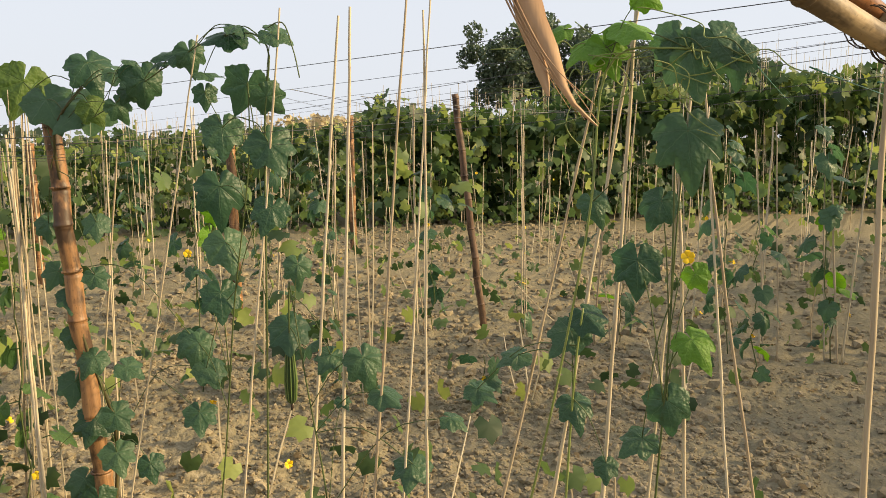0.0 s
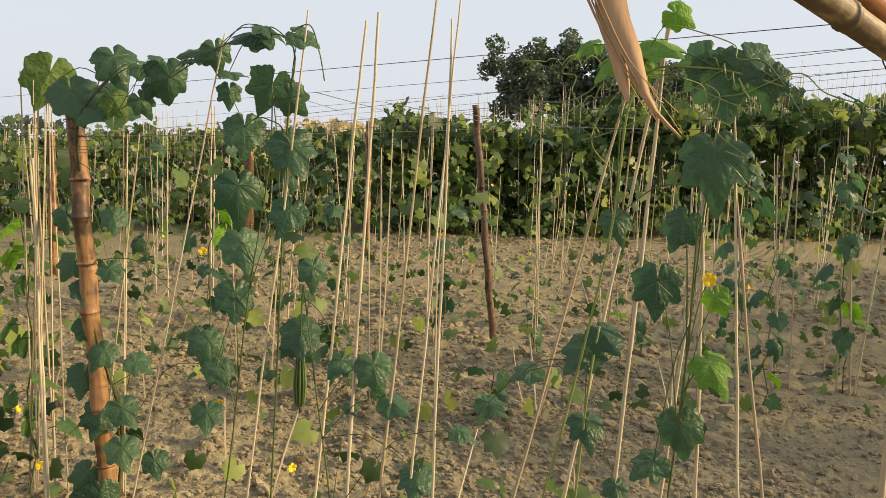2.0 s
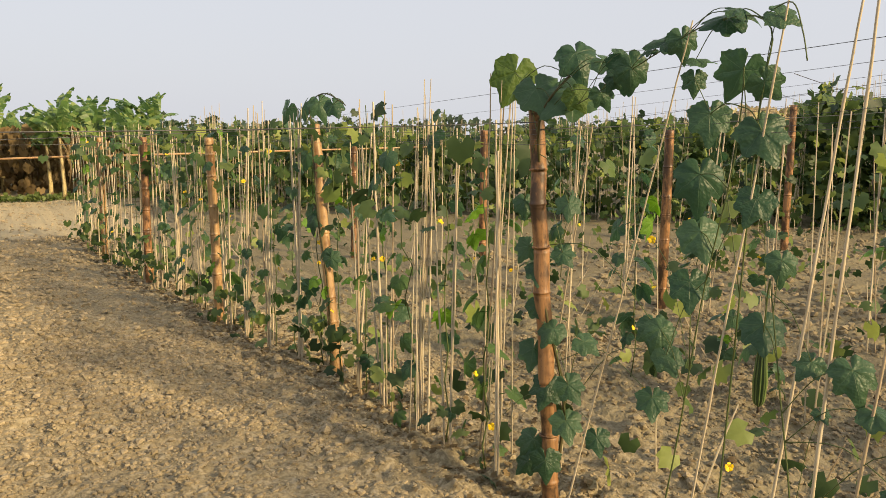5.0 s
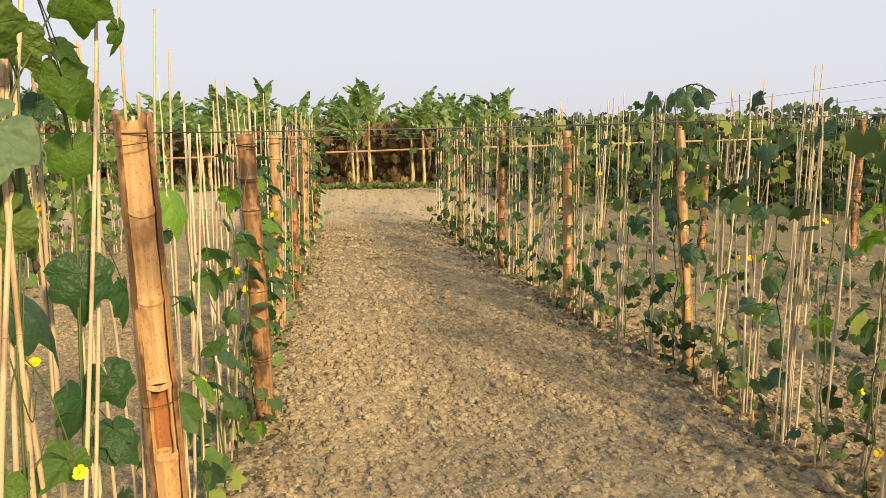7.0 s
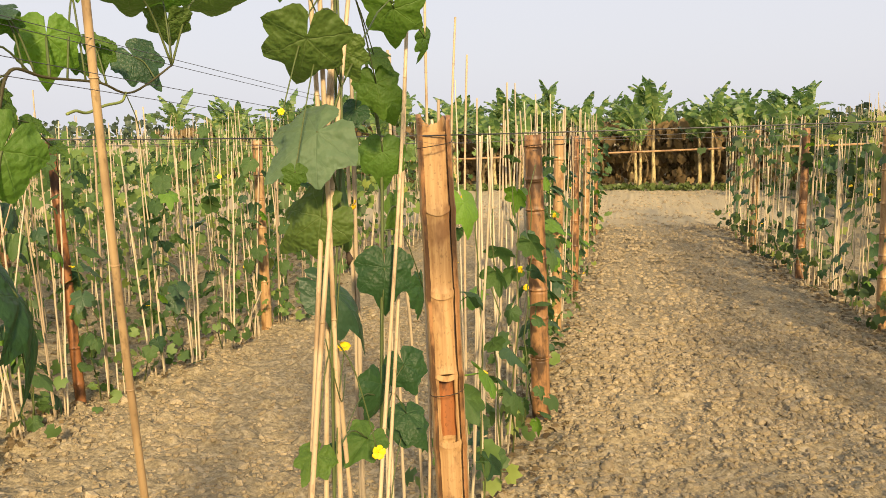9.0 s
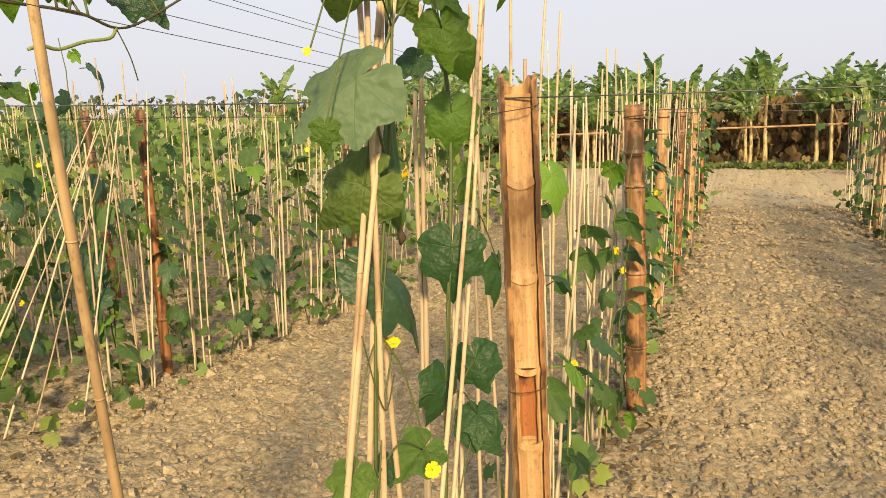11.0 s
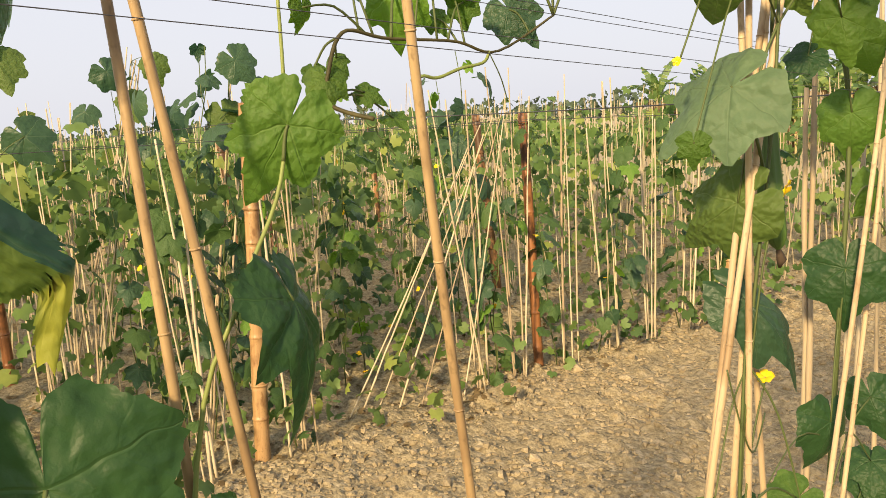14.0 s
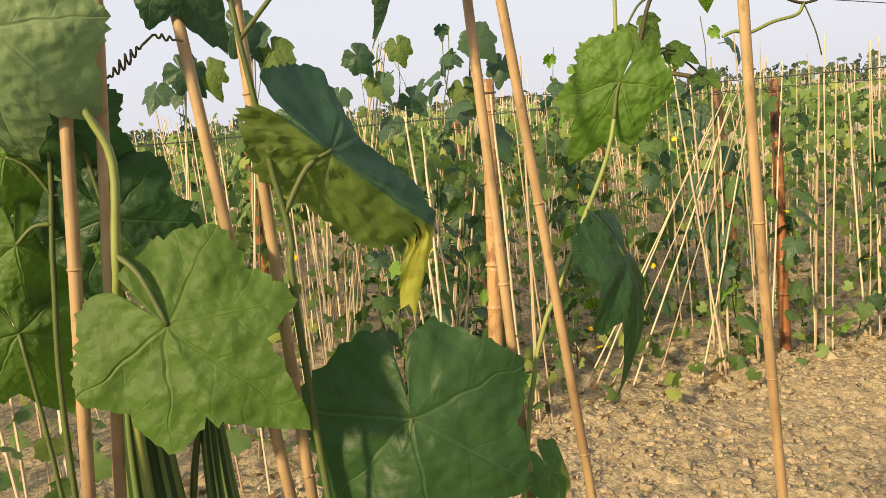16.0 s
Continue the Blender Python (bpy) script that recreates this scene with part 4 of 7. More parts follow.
def leaf_cloud(name, places, sizes, tips, normals, material, label, category="foliage"):
    bv, bf = LOW_LEAF
    x, y, z = frames_of(tips, normals)
    v = places[:, None] + sizes[:, None, None] * (bv[None, :, :1] * x[:, None] + bv[None, :, 1:2] * y[:, None] + bv[None, :, 2:] * z[:, None])
    f = (bf[None] + np.arange(len(places))[:, None, None] * len(bv)).reshape(-1, 3)
    return tagged(new(name, mesh_np(name, v.reshape(-1, 3), f, material, True)), label, category, kind="stuff")


def stake_cloud(name, feet, heads, radius, label):
    sides = 4
    d = heads - feet
    d /= np.linalg.norm(d, axis=1)[:, None]
    u = np.cross(d, [1.0, 0.2, 0.1])
    u /= np.linalg.norm(u, axis=1)[:, None]
    w = np.cross(d, u)
    mid = (feet + heads) / 2 + u * np.random.default_rng(len(feet)).normal(0, 0.012, (len(feet), 1))
    a = np.arange(sides) * np.pi / 2
    ring = u[:, None] * np.cos(a)[None, :, None] + w[:, None] * np.sin(a)[None, :, None]
    r = np.asarray(radius)[:, None, None]
    v = np.concatenate([feet[:, None] + ring * r, mid[:, None] + ring * r * 0.9, heads[:, None] + ring * r * 0.6], 1)
    one = []
    for k in range(2):
        for j in range(sides):
            one.append((k * 4 + j, k * 4 + (j + 1) % 4, k * 4 + 4 + (j + 1) % 4, k * 4 + 4 + j))
    one.append((8, 9, 10, 11))
    f = (np.array(one)[None] + np.arange(len(feet))[:, None, None] * 12).reshape(-1, 4)
    return tagged(new(name, mesh_np(name, v.reshape(-1, 3), f, STAKE_FAR, False)), label, "stakes", kind="stuff")


class Field:
    """Rows of staked vines, gathered into one mass of leaves and one of stakes."""

    def __init__(self, seed):
        self.rng = np.random.default_rng(seed)
        self.leaf, self.stakes, self.dots = [], [], []

    def row(self, p, q, leaves, stakes, height=1.5, size=(0.08, 0.15), thick=0.006, width=0.16, tall=0.3, top_heavy=0.35, low=0.05):
        """leaves and stakes are numbers for each metre."""
        g = self.rng
        p, q = np.array(p, float), np.array(q, float)
        length = np.linalg.norm(q - p)
        along, side = (q - p) / length, np.array([-(q - p)[1], (q - p)[0]]) / length
        n = int(length * leaves)
        # leaves gather into plants, with thin places between them
        k = max(2, int(length / 0.42))
        centre = (np.arange(k) + g.uniform(0.1, 0.9, k)) * length / k
        vigour = g.uniform(0.35, 1.15, k)
        pick = g.choice(k, n, p=vigour / vigour.sum())
        s = np.clip(centre[pick] + g.normal(0, 0.13, n), 0, length)
        h = height * (0.72 + 0.28 * vigour[pick])
        t = np.where(g.random(n) < top_heavy, 1 - np.abs(g.normal(0, 0.15, n)), g.uniform(low, 1.0, n))
        z = t * h + (g.random(n) < 0.07) * g.uniform(0, tall, n)
        off = g.normal(0, width, n) * (0.6 + 0.8 * t)
        xy = p + along * s[:, None] + side * off[:, None]
        pl = np.column_stack([xy, z + ground_z(xy[:, 0], xy[:, 1])])
        # blades turn towards the light
        nrm = np.column_stack([g.normal(0, 0.7, n) + 0.35 * SUN_DIR.x, g.normal(0, 0.7, n) + 0.35 * SUN_DIR.y, g.uniform(0.1, 1.0, n)])
        tip = np.column_stack([g.normal(0, 0.8, n), g.normal(0, 0.8, n), -g.uniform(0.1, 1.2, n)])
        self.leaf.append((pl, g.uniform(*size, n), tip, nrm))
        m = int(length * stakes)
        c = np.clip(centre[g.choice(k, m)] + g.normal(0, 0.06, m), 0, length)
        foot = p + along * c[:, None] + side * g.normal(0, 0.05, m)[:, None]
        head = foot + g.normal(0, 0.09, (m, 2))
        hz = height * g.uniform(0.86, 1.0 + tall * 0.75, m)
        f3 = np.column_stack([foot, ground_z(foot[:, 0], foot[:, 1]) - 0.02])
        self.stakes.append((f3, np.column_stack([head, hz]), thick * g.uniform(0.7, 1.2, m)))
        fl = int(length * 0.28)
        fs = g.uniform(0, length, fl)
        xy = p + along * fs[:, None] + side * g.normal(0, 0.15, fl)[:, None]
        self.dots.append(np.column_stack([xy, g.uniform(0.15, height * 0.9, fl)]))

    def make(self, name, label, material):
        pl, sz, tp, nm = (np.concatenate([r[i] for r in self.leaf]) for i in range(4))
        leaf_cloud(name + "_foliage", pl, sz, tp, nm, material, label)
        a, b, r = (np.concatenate([q[i] for q in self.stakes]) for i in range(3))
        stake_cloud(name + "_stakes", a, b, r, "many thin cane stakes set along the rows")
        d = np.concatenate(self.dots)
        fv = np.array([v.co[:] for v in FLOWER.vertices])
        ff = np.array([p.vertices[:] for p in FLOWER.polygons])
        g = self.rng
        rot = [np.array(Euler((g.uniform(0.5, 1.6), 0, g.uniform(0, 6.28))).to_matrix()) for _ in range(len(d))]
        v = np.concatenate([fv @ m.T * 0.018 + c for m, c in zip(rot, d)])
        f = (ff[None] + np.arange(len(d))[:, None, None] * len(fv)).reshape(-1, 4)
        tagged(new(name + "_flowers", mesh_np(name + "_flowers", v, f, PETAL)), "small yellow gourd flowers among the leaves", "flowers", kind="stuff")


def build_fields():
    left = Field(21)
    x = -4.75
    k = 0
    while x > -46:
        far = abs(x) > 14
        left.row((x + 0.15, -4 if not far else -12), (x + 0.4, 12 if x > -20 else 26), (130 if x > -10 else 104) if not far else 36, 11.0 if not far else 3.6, 1.42 + 0.05 * math.sin(k * 2.1), (0.06, 0.13) if not far else (0.18, 0.34), 0.0058 if not far else 0.009, 0.19, 0.30, 0.55, 0.10)
        if not far:
            left.row((x + 0.75, -3), (x + 1.0, 12), 26, 0.6, 0.28, (0.05, 0.11), 0.005, 0.34, 0.3, 0.3, 0.05)
        x -= 1.45 if not far else 2.1
        k += 1
    # The second lies out of view behind the walker, added for its shade.
    for x, y0, y1 in ((-3.2, -3.5, 0.9), (-0.62, -5.5, -0.6)):
        left.row((x, y0), (x, y1), 40, 6, 1.45)
    left.row((-3.3, 1.4), (-2.7, 6.2), 46, 0.5, 0.30, (0.045, 0.10), 0.005, 0.18, 0.3, 0.3, 0.05)
    left.row((-3.95, 0.6), (-3.6, 7.5), 60, 5.0, 1.35, (0.06, 0.12), 0.005, 0.2, 0.25, 0.35, 0.06)
    left.row((-3.05, 6.2), (-2.7, 12), 95, 9, 1.4)
    left.row((-0.62, 2.3), (-0.52, 12.2), 22, 0.5, 0.30, (0.05, 0.11), 0.005, 0.10, 0.3, 0.4, 0.1)
    left.make("gourd_field", "rows of green gourd vines on canes", FOLIAGE)

    right = Field(22)
    # thin inner rows of the near bed, up to the slanting edge of the dense trellis
    for x, n in ((3.9, 13), (7.6, 20), (9.4, 16), (11.2, 16), (13.0, 18), (14.8, 18)):
        right.row((x, 1.5 if x < 5 else -0.6), (x - 0.3, min(12.0, 21.2 - 1.11 * x)), n, 1.5, 1.45, (0.09, 0.15), 0.006, 0.14, 0.3, 0.25)
    along, out = np.array([0.68, -0.735]), np.array([0.735, 0.68])
    for d, n in ((0.0, 165), (0.7, 165), (1.5, 150), (2.6, 120), (3.8, 90), (5.0, 80), (7.5, 70), (11.0, 60)):
        c = np.array([6.3, 14.2]) + out * d
        for a, b, h, k in ((-4.0, 3.5, 1.5, 0.42), (3.5, 8.5, 1.75, 0.55), (8.5, 12.5, 2.15, 0.85), (12.5, 16.5, 2.6, 0.9), (16.5, 26.0, 2.95, 0.9)):
            if d == 0:
                right.row(c + along * a - out * 0.5, c + along * b - out * 0.5, 40 * k, 0.5, 0.55, (0.09, 0.17), 0.006, 0.35, 0.3, 0.4, 0.03)
            right.row(c + along * a, c + along * b, n * k * (0.8 if a > 8 and d < 2 else 1.0), 6.5, h, (0.19, 0.36) if a > 8 and d < 2 else (0.13, 0.25), 0.006, 0.26, 0.3, 0.33, 0.02)
    for y in (13.2, 15.5, 18, 21, 24.5):
        right.row((3.2, y), (8.5, y + 0.3), 90, 6, 1.62, (0.13, 0.22), 0.008, 0.25, 0.3, 0.45)
    for x in (2.8, 3.3, 4.5, 5.0, 6.4, 7.0, 8.5, 10.3):
        right.row((x, -0.2), (x - 0.2, 11.0), 7, 0.9, 0.32, (0.07, 0.14), 0.005, 0.3, 0.6, 0.5, 0.1)
    for y0, y1 in ((2.7, 5.0), (5.0, 7.4), (7.4, 9.8), (9.8, 12.3)):
        p, q = (float(row_right(y0)), y0), (float(row_right(y1)), y1)
        right.row(p, q, 30, 0.5, 0.34, (0.05, 0.12), 0.005, 0.11, 0.3, 0.35, 0.06)
        right.row((p[0] + 0.05, y0), (q[0] + 0.05, y1), 16, 0.5, 1.60, (0.07, 0.14), 0.005, 0.15, 0.2, 0.8, 0.7)
    # rows carried on behind the walker, out of view, added for their shade
    right.row((2.3, -6), (2.3, -2.7), 60, 7, 1.7, (0.1, 0.18))
    for y in (-1.5, -1.9, -2.5, -3.1, -3.8, -4.6, -5.4):
        right.row((5.0, y), (15.0, y - 1.5), 24, 3, 2.1, (0.11, 0.2), 0.008, 0.3, 0.3, 0.75)
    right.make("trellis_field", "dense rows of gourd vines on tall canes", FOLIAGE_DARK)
    # dry leaf scraps under the rows
    g = np.random.default_rng(91)
    x = np.concatenate([g.uniform(-10, -2.75, 7000), g.normal(0, 0.14, 1800), g.normal(0, 0.12, 1000), g.uniform(2.3, 8, 1500)])
    y = np.concatenate([g.uniform(0.3, 11, 7000), g.uniform(2.2, 12.2, 1800), g.uniform(1.2, 12.2, 1000), g.uniform(0, 8, 1500)])
    x[7000:8800] += row_right(y[7000:8800])
    x[8800:9800] += row_left(y[8800:9800])
    n = len(x)
    leaf_cloud("leaf_litter", np.column_stack([x, y, ground_z(x, y) + 0.012]), g.uniform(0.015, 0.05, n), np.column_stack([g.normal(0, 1, (n, 2)), g.normal(0, 0.15, n)]), np.column_stack([g.normal(0, 0.3, (n, 2)), np.ones(n)]), DEAD_LEAF, "scraps of withered leaves on the soil", "litter")


# ---------------------------------------------------------------- bananas, trees, far things
def banana_blade(seed):
    """A long arching blade, torn along its side ribs: stalk at the origin, going out along +y."""
    rng = np.random.default_rng(seed)
    n = 15
    t = np.linspace(0, 1, n)
    mid = np.stack([0 * t, t * 0.92, 0.55 * t - 0.62 * t ** 2.2], -1)
    w = np.interp(t, (0, 0.12, 0.2, 0.5, 0.85, 1), (0.012, 0.016, 0.07, 0.118, 0.085, 0.01))
    parts = []
    for sgn in (-1, 1):
        for i in range(n - 1):
            g = 0.0 if rng.random() < 0.55 else rng.uniform(0.1, 0.5)
            dz = rng.uniform(-0.06, 0.01)
            a, b = mid[i], mid[i + 1]
            b2 = b + (a - b) * g * 0.5
            p = np.array([a, b, (sgn * w[i + 1], b2[1], b2[2] - 0.35 * w[i + 1] + dz), (sgn * w[i], a[1], a[2] - 0.35 * w[i] + dz)])
            parts.append((p, np.array([[0, 1, 2, 3]])))
    v, f = joined(parts)
    return mesh_np("banana_leaf", v, f, BANANA_LEAF, False)


def build_bananas():
    rng = np.random.default_rng(44)
    blades = [banana_blade(70 + i) for i in range(6)]
    dead = [recoloured(b, DEAD_LEAF) for b in blades]
    stems = []
    for i in range(3):
        zs = np.linspace(0, 1, 9)
        p = np.stack([0.02 * np.sin(zs * 4 + i), 0.02 * np.cos(zs * 3 + i), zs], -1)
        stems.append(tube("banana_stalk", p, np.interp(zs, (0, 0.1, 1), (0.07, 0.055, 0.032)), BANANA_STEM, 10))
    spots = []
    for row, y in enumerate((19.3, 20.6, 22.0, 23.5)):
        for x in np.arange(-11.5, 3.9, 1.0 if row == 0 else 0.95):
            spots.append((x + rng.uniform(-0.4, 0.4), y + rng.uniform(-0.35, 0.35)))
    for x, y in spots:
        h = rng.choice([rng.uniform(0.95, 1.25), rng.uniform(1.25, 1.7)])
        ob = holder("banana_plant", (x, y, float(ground_z(x, y)) - 0.02), "banana plant with a pale stalk and torn green leaves", "banana plant", "banana grove")
        child("pseudostem", stems[int(rng.integers(3))], ob, "yellowish sheathed stalk", Matrix.Diagonal((rng.uniform(0.8, 1.2), rng.uniform(0.8, 1.2), h, 1)))
        k = int(rng.integers(7, 10))
        for i in range(k):
            size = rng.uniform(0.85, 1.35)
            tilt = rng.uniform(20, 65) if i % 3 else rng.uniform(66, 86)
            m = Matrix.Translation((0, 0, h - 0.03)) @ pose(0, 0, 0, 0, 0, i * 360 / k * 1.6 + rng.uniform(-30, 30)) @ pose(0, 0, 0, tilt, rng.uniform(-15, 15), 0) @ Matrix.Diagonal((size, size, size, 1))
            child("leaf", blades[int(rng.integers(6))], ob, "", m)
        for i in range(2):
            m = Matrix.Translation((0, 0, h - 0.05)) @ pose(0, 0, 0, 0, 0, rng.uniform(0, 360)) @ pose(0, 0, 0, rng.uniform(-80, -55), 0, 0) @ Matrix.Diagonal((0.45, rng.uniform(0.6, 1.0), 0.6, 1))
            child("dead_leaf", dead[int(rng.integers(6))], ob, "withered brown leaf hanging down", m)
        child("rolled_leaf", tube("rolled_leaf", [(0, 0, 0), (0.01, 0.0, 0.35), (0.03, 0.01, 0.62)], (0.03, 0.025, 0.004), BANANA_LEAF, 6), ob, "", Matrix.Translation((0, 0, h - 0.05)) @ pose(0, 0, 0, rng.uniform(-10, 10), rng.uniform(-10, 10), 0))


def build_tree(x, y, height, width, seed):
    rng = np.random.default_rng(seed)
    ob = holder("tree", (x, y, -0.1), "dark dense broadleaf tree far beyond the field", "tree", "far trees")
    parts = [tube_np(curve((0, 0, 0), (0.1, 0, height * 0.3), (-0.1, 0.1, height * 0.6), n=10), np.linspace(width * 0.035, width * 0.015, 10), 8, False)]
    tips = []
    for i in range(13):
        a = rng.uniform(0, 6.28)
        s = height * rng.uniform(0.25, 0.55)
        e = np.array([math.cos(a) * width * rng.uniform(0.15, 0.42), math.sin(a) * width * rng.uniform(0.15, 0.42), height * rng.uniform(0.5, 0.9)])
        parts.append(tube_np(curve((0, 0, s), e * 0.5 + np.array([0, 0, s * 0.5 + 0.2]), e, n=7), np.linspace(width * 0.014, width * 0.004, 7), 5, False))
        tips.append(e)
    v, f = joined(parts)
    child("trunk", mesh_np("trunk", v, f, BARK, True), ob)
    clumps = []
    for e in tips + [np.array([0, 0, height * 0.85])]:
        for _ in range(5):
            clumps.append(e + rng.normal(0, 1, 3) * width * np.array([0.09, 0.09, 0.06]))
    clumps = np.array(clumps)
    n = 11000
    c = clumps[rng.integers(len(clumps), size=n)]
    d = rng.normal(0, 1, (n, 3))
    d /= np.linalg.norm(d, axis=1)[:, None]
    pl = c + d * (width * 0.085 * rng.power(2.5, n))[:, None]
    pl = pl[pl[:, 2] > height * 0.18]
    n = len(pl)
    bv, bf = LOW_LEAF
    X, Y, Z = frames_of(rng.normal(0, 1, (n, 3)), rng.normal(0, 0.6, (n, 3)) + [0, 0, 0.7])
    s = rng.uniform(0.016, 0.032, n) * width
    v = pl[:, None] + s[:, None, None] * (bv[None, :, :1] * X[:, None] + bv[None, :, 1:2] * Y[:, None] + bv[None, :, 2:] * Z[:, None])
    f = (bf[None] + np.arange(n)[:, None, None] * len(bv)).reshape(-1, 3)
    child("crown", mesh_np("crown", v.reshape(-1, 3), f, TREE_LEAF, True), ob)


def build_far():
    build_tree(43.1, 19.0, 8.0, 7.6, 1)
    build_tree(44.5, 15.6, 8.2, 7.0, 2)
    build_tree(46.7, 11.6, 7.0, 7.6, 3)
    build_tree(47.5, 8.0, 6.0, 6.0, 4)
    rng = np.random.default_rng(8)
    # the dim line of woods at the horizon
    a = np.concatenate([np.linspace(15, 165, 170), np.linspace(165, 215, 60)])
    r = 170 + rng.uniform(-12, 25, len(a))
    n_each = 30
    pl, sz = [], []
    for ang, rad in zip(a, r):
        h = 3.0 + 2.6 * rng.random() ** 2
        c = np.array([math.cos(radians(ang)) * rad, math.sin(radians(ang)) * rad, 0])
        pl.append(c + rng.normal(0, 1, (n_each, 3)) * [2.4, 2.4, 0] + np.column_stack([np.zeros(n_each), np.zeros(n_each), h * rng.random(n_each) ** 0.7]))
        sz.append(rng.uniform(0.9, 1.9, n_each))
    pl, sz = np.concatenate(pl), np.concatenate(sz)
    n = len(pl)
    leaf_cloud("far_woods", pl, sz, rng.normal(0, 1, (n, 3)), rng.normal(0, 0.6, (n, 3)) + [0, 0, 0.6], TREE_LEAF, "dim line of woods along the horizon", "woods")
    # a strip of ripe maize behind the trellis
    n = 3600
    u = rng.uniform(0, 1, n)
    along = np.array([22.5, 18.5])[None] + (np.array([30.0, 13.0]) - np.array([22.5, 18.5]))[None] * u[:, None]
    pl = np.column_stack([along + rng.normal(0, 0.8, (n, 2)), rng.uniform(1.0, 2.35, n) + 0.12 * np.sin(u * 40)])
    leaf_cloud("maize_strip", pl, rng.uniform(0.18, 0.4, n), np.column_stack([rng.normal(0, 0.4, (n, 2)), rng.uniform(-1, 1, n)]), rng.normal(0, 1, (n, 3)), DRY, "strip of dry straw-coloured maize", "maize")
    # the banana grove's dim inside: a leaf mass added to hide bright ground behind
    n = 7500
    pl = np.column_stack([rng.uniform(-14, 4.2, n), rng.uniform(20.8, 26.0, n), rng.uniform(0.05, 1.6, n)])
    leaf_cloud("grove_litter", pl, rng.uniform(0.12, 0.34, n), np.column_stack([rng.normal(0, 0.3, (n, 2)), -np.ones(n)]), rng.normal(0, 1, (n, 3)), DEAD_LEAF, "hanging withered leaves inside the banana grove", "litter")
    # short grass at the foot of the bananas
    n = 3500
    pl = np.column_stack([rng.uniform(-12, 5, n), 18.9 + np.abs(rng.normal(0, 0.5, n)), rng.uniform(0, 0.10, n)])
    leaf_cloud("grass_edge", pl, rng.uniform(0.05, 0.12, n), np.column_stack([rng.normal(0, 0.5, (n, 2)), rng.uniform(0.4, 1, n)]), rng.normal(0, 1, (n, 3)), GRASS, "low grass along the banana grove", "grass")


build_ground()
build_far()
build_bananas()
build_fields()

# ---------------------------------------------------------------- the rows beside the path: posts and rails
split_post(-0.455, 1.99, 1.53, 0.045, (-0.058, 0.02), (0.35, -1.0, 0.0))
post(-0.45, 4.06, 1.47, 0.050, BAMBOO_CHAR, "brown bamboo post with dark scorched patches", 11, (-0.045, 0.0))
post(-0.54, 5.92, 1.44, 0.042, BAMBOO_PALE, "sunlit bamboo post beside the path", 12, (0.02, 0.0))
post(-0.50, 7.45, 1.42, 0.042, BAMBOO, "sunlit bamboo post beside the path", 13, (0.0, 0.02))
post(-0.50, 9.35, 1.42, 0.042, BAMBOO_PALE, "sunlit bamboo post beside the path", 14, (0.02, 0.0))
post(-0.46, 11.2, 1.4, 0.042, BAMBOO, "sunlit bamboo post beside the path", 15)
post(2.20, 2.425, 1.65, 0.036, BAMBOO_CHAR, "knotty scorched bamboo post wrapped by a vine", 21, (-0.05, 0.12), [0.16, 0.36, 0.58, 0.80, 0.97, 1.16, 1.34, 1.48], crook=0.009)
post(2.13, 4.55, 1.57, 0.036, BAMBOO_PALE, "pale bamboo post half hidden by vine leaves", 22, (-0.05, 0.22))
post(1.84, 6.30, 1.46, 0.040, BAMBOO_PALE, "pale bamboo post half hidden by vine leaves", 23, (-0.04, 0.0))
post(1.66, 8.30, 1.45, 0.042, BAMBOO, "sunlit bamboo post beside the path", 24)
post(1.53, 10.4, 1.43, 0.042, BAMBOO_PALE, "sunlit bamboo post beside the path", 25)
post(-3.19, 1.94, 1.62, 0.036, BAMBOO_PALE, "pale straight bamboo post at the row's edge", 31, (0.0, 0.10))
post(-3.05, 3.745, 1.50, 0.030, BAMBOO_DARK, "dark red-brown bamboo post", 32, (-0.06, 0.02))
post(-2.78, 5.58, 1.45, 0.042, BAMBOO_PALE, "pale bamboo post at the row's edge", 33)
post(-4.71, 5.15, 1.52, 0.038, BAMBOO, "leaning bamboo post among the vines", 34, (-0.16, 0.0))
post(-5.52, 1.47, 1.42, 0.034, BAMBOO_DARK, "dark bamboo post among the vines", 35, (-0.02, 0.0))
post(-5.3, 3.1, 1.45, 0.036, BAMBOO, "leaning bamboo post among the vines", 36, (-0.25, 0.0))
post(-8.2, 6.6, 1.45, 0.04, BAMBOO, "bamboo post among the vines", 37, (-0.05, 0.0))
post(-6.9, 4.3, 1.35, 0.036, BAMBOO, "leaning bamboo post among the vines", 38, (-0.25, 0.0))
post(6.0, 2.68, 1.90, 0.030, BAMBOO_UMBER, "crooked dark brown pole leaning in the bed", 41, (-0.26, 0.12), crook=0.008)
post(5.42, 4.88, 1.55, 0.045, BAMBOO, "bamboo post in the middle of the bed", 42)
post(5.46, 7.84, 1.55, 0.05, BAMBOO, "bamboo post in the middle of the bed", 43)
post(9.4, 6.5, 1.9, 0.05, BAMBOO, "bamboo post in the dense trellis", 44)
post(4.1, 8.6, 1.5, 0.045, BAMBOO, "bamboo post in the bed", 45)
# the gate of poles over the path
post(1.87, -0.44, 1.66, 0.023, BAMBOO_GREY, "greyed bamboo post that carries the overhead poles", 51, (0.0, 0.22), group="gate poles", crook=0.003)
post(6.49, -0.69, 2.25, 0.032, BAMBOO_UMBER, "dark bamboo post under the far end of the rail", 52, (0.05, 0.0), group="gate poles")
post(6.80, -0.76, 2.1, 0.026, BAMBOO_GREY, "thinner bamboo post leaning beside its twin", 53, (0.06, 0.02), group="gate poles")
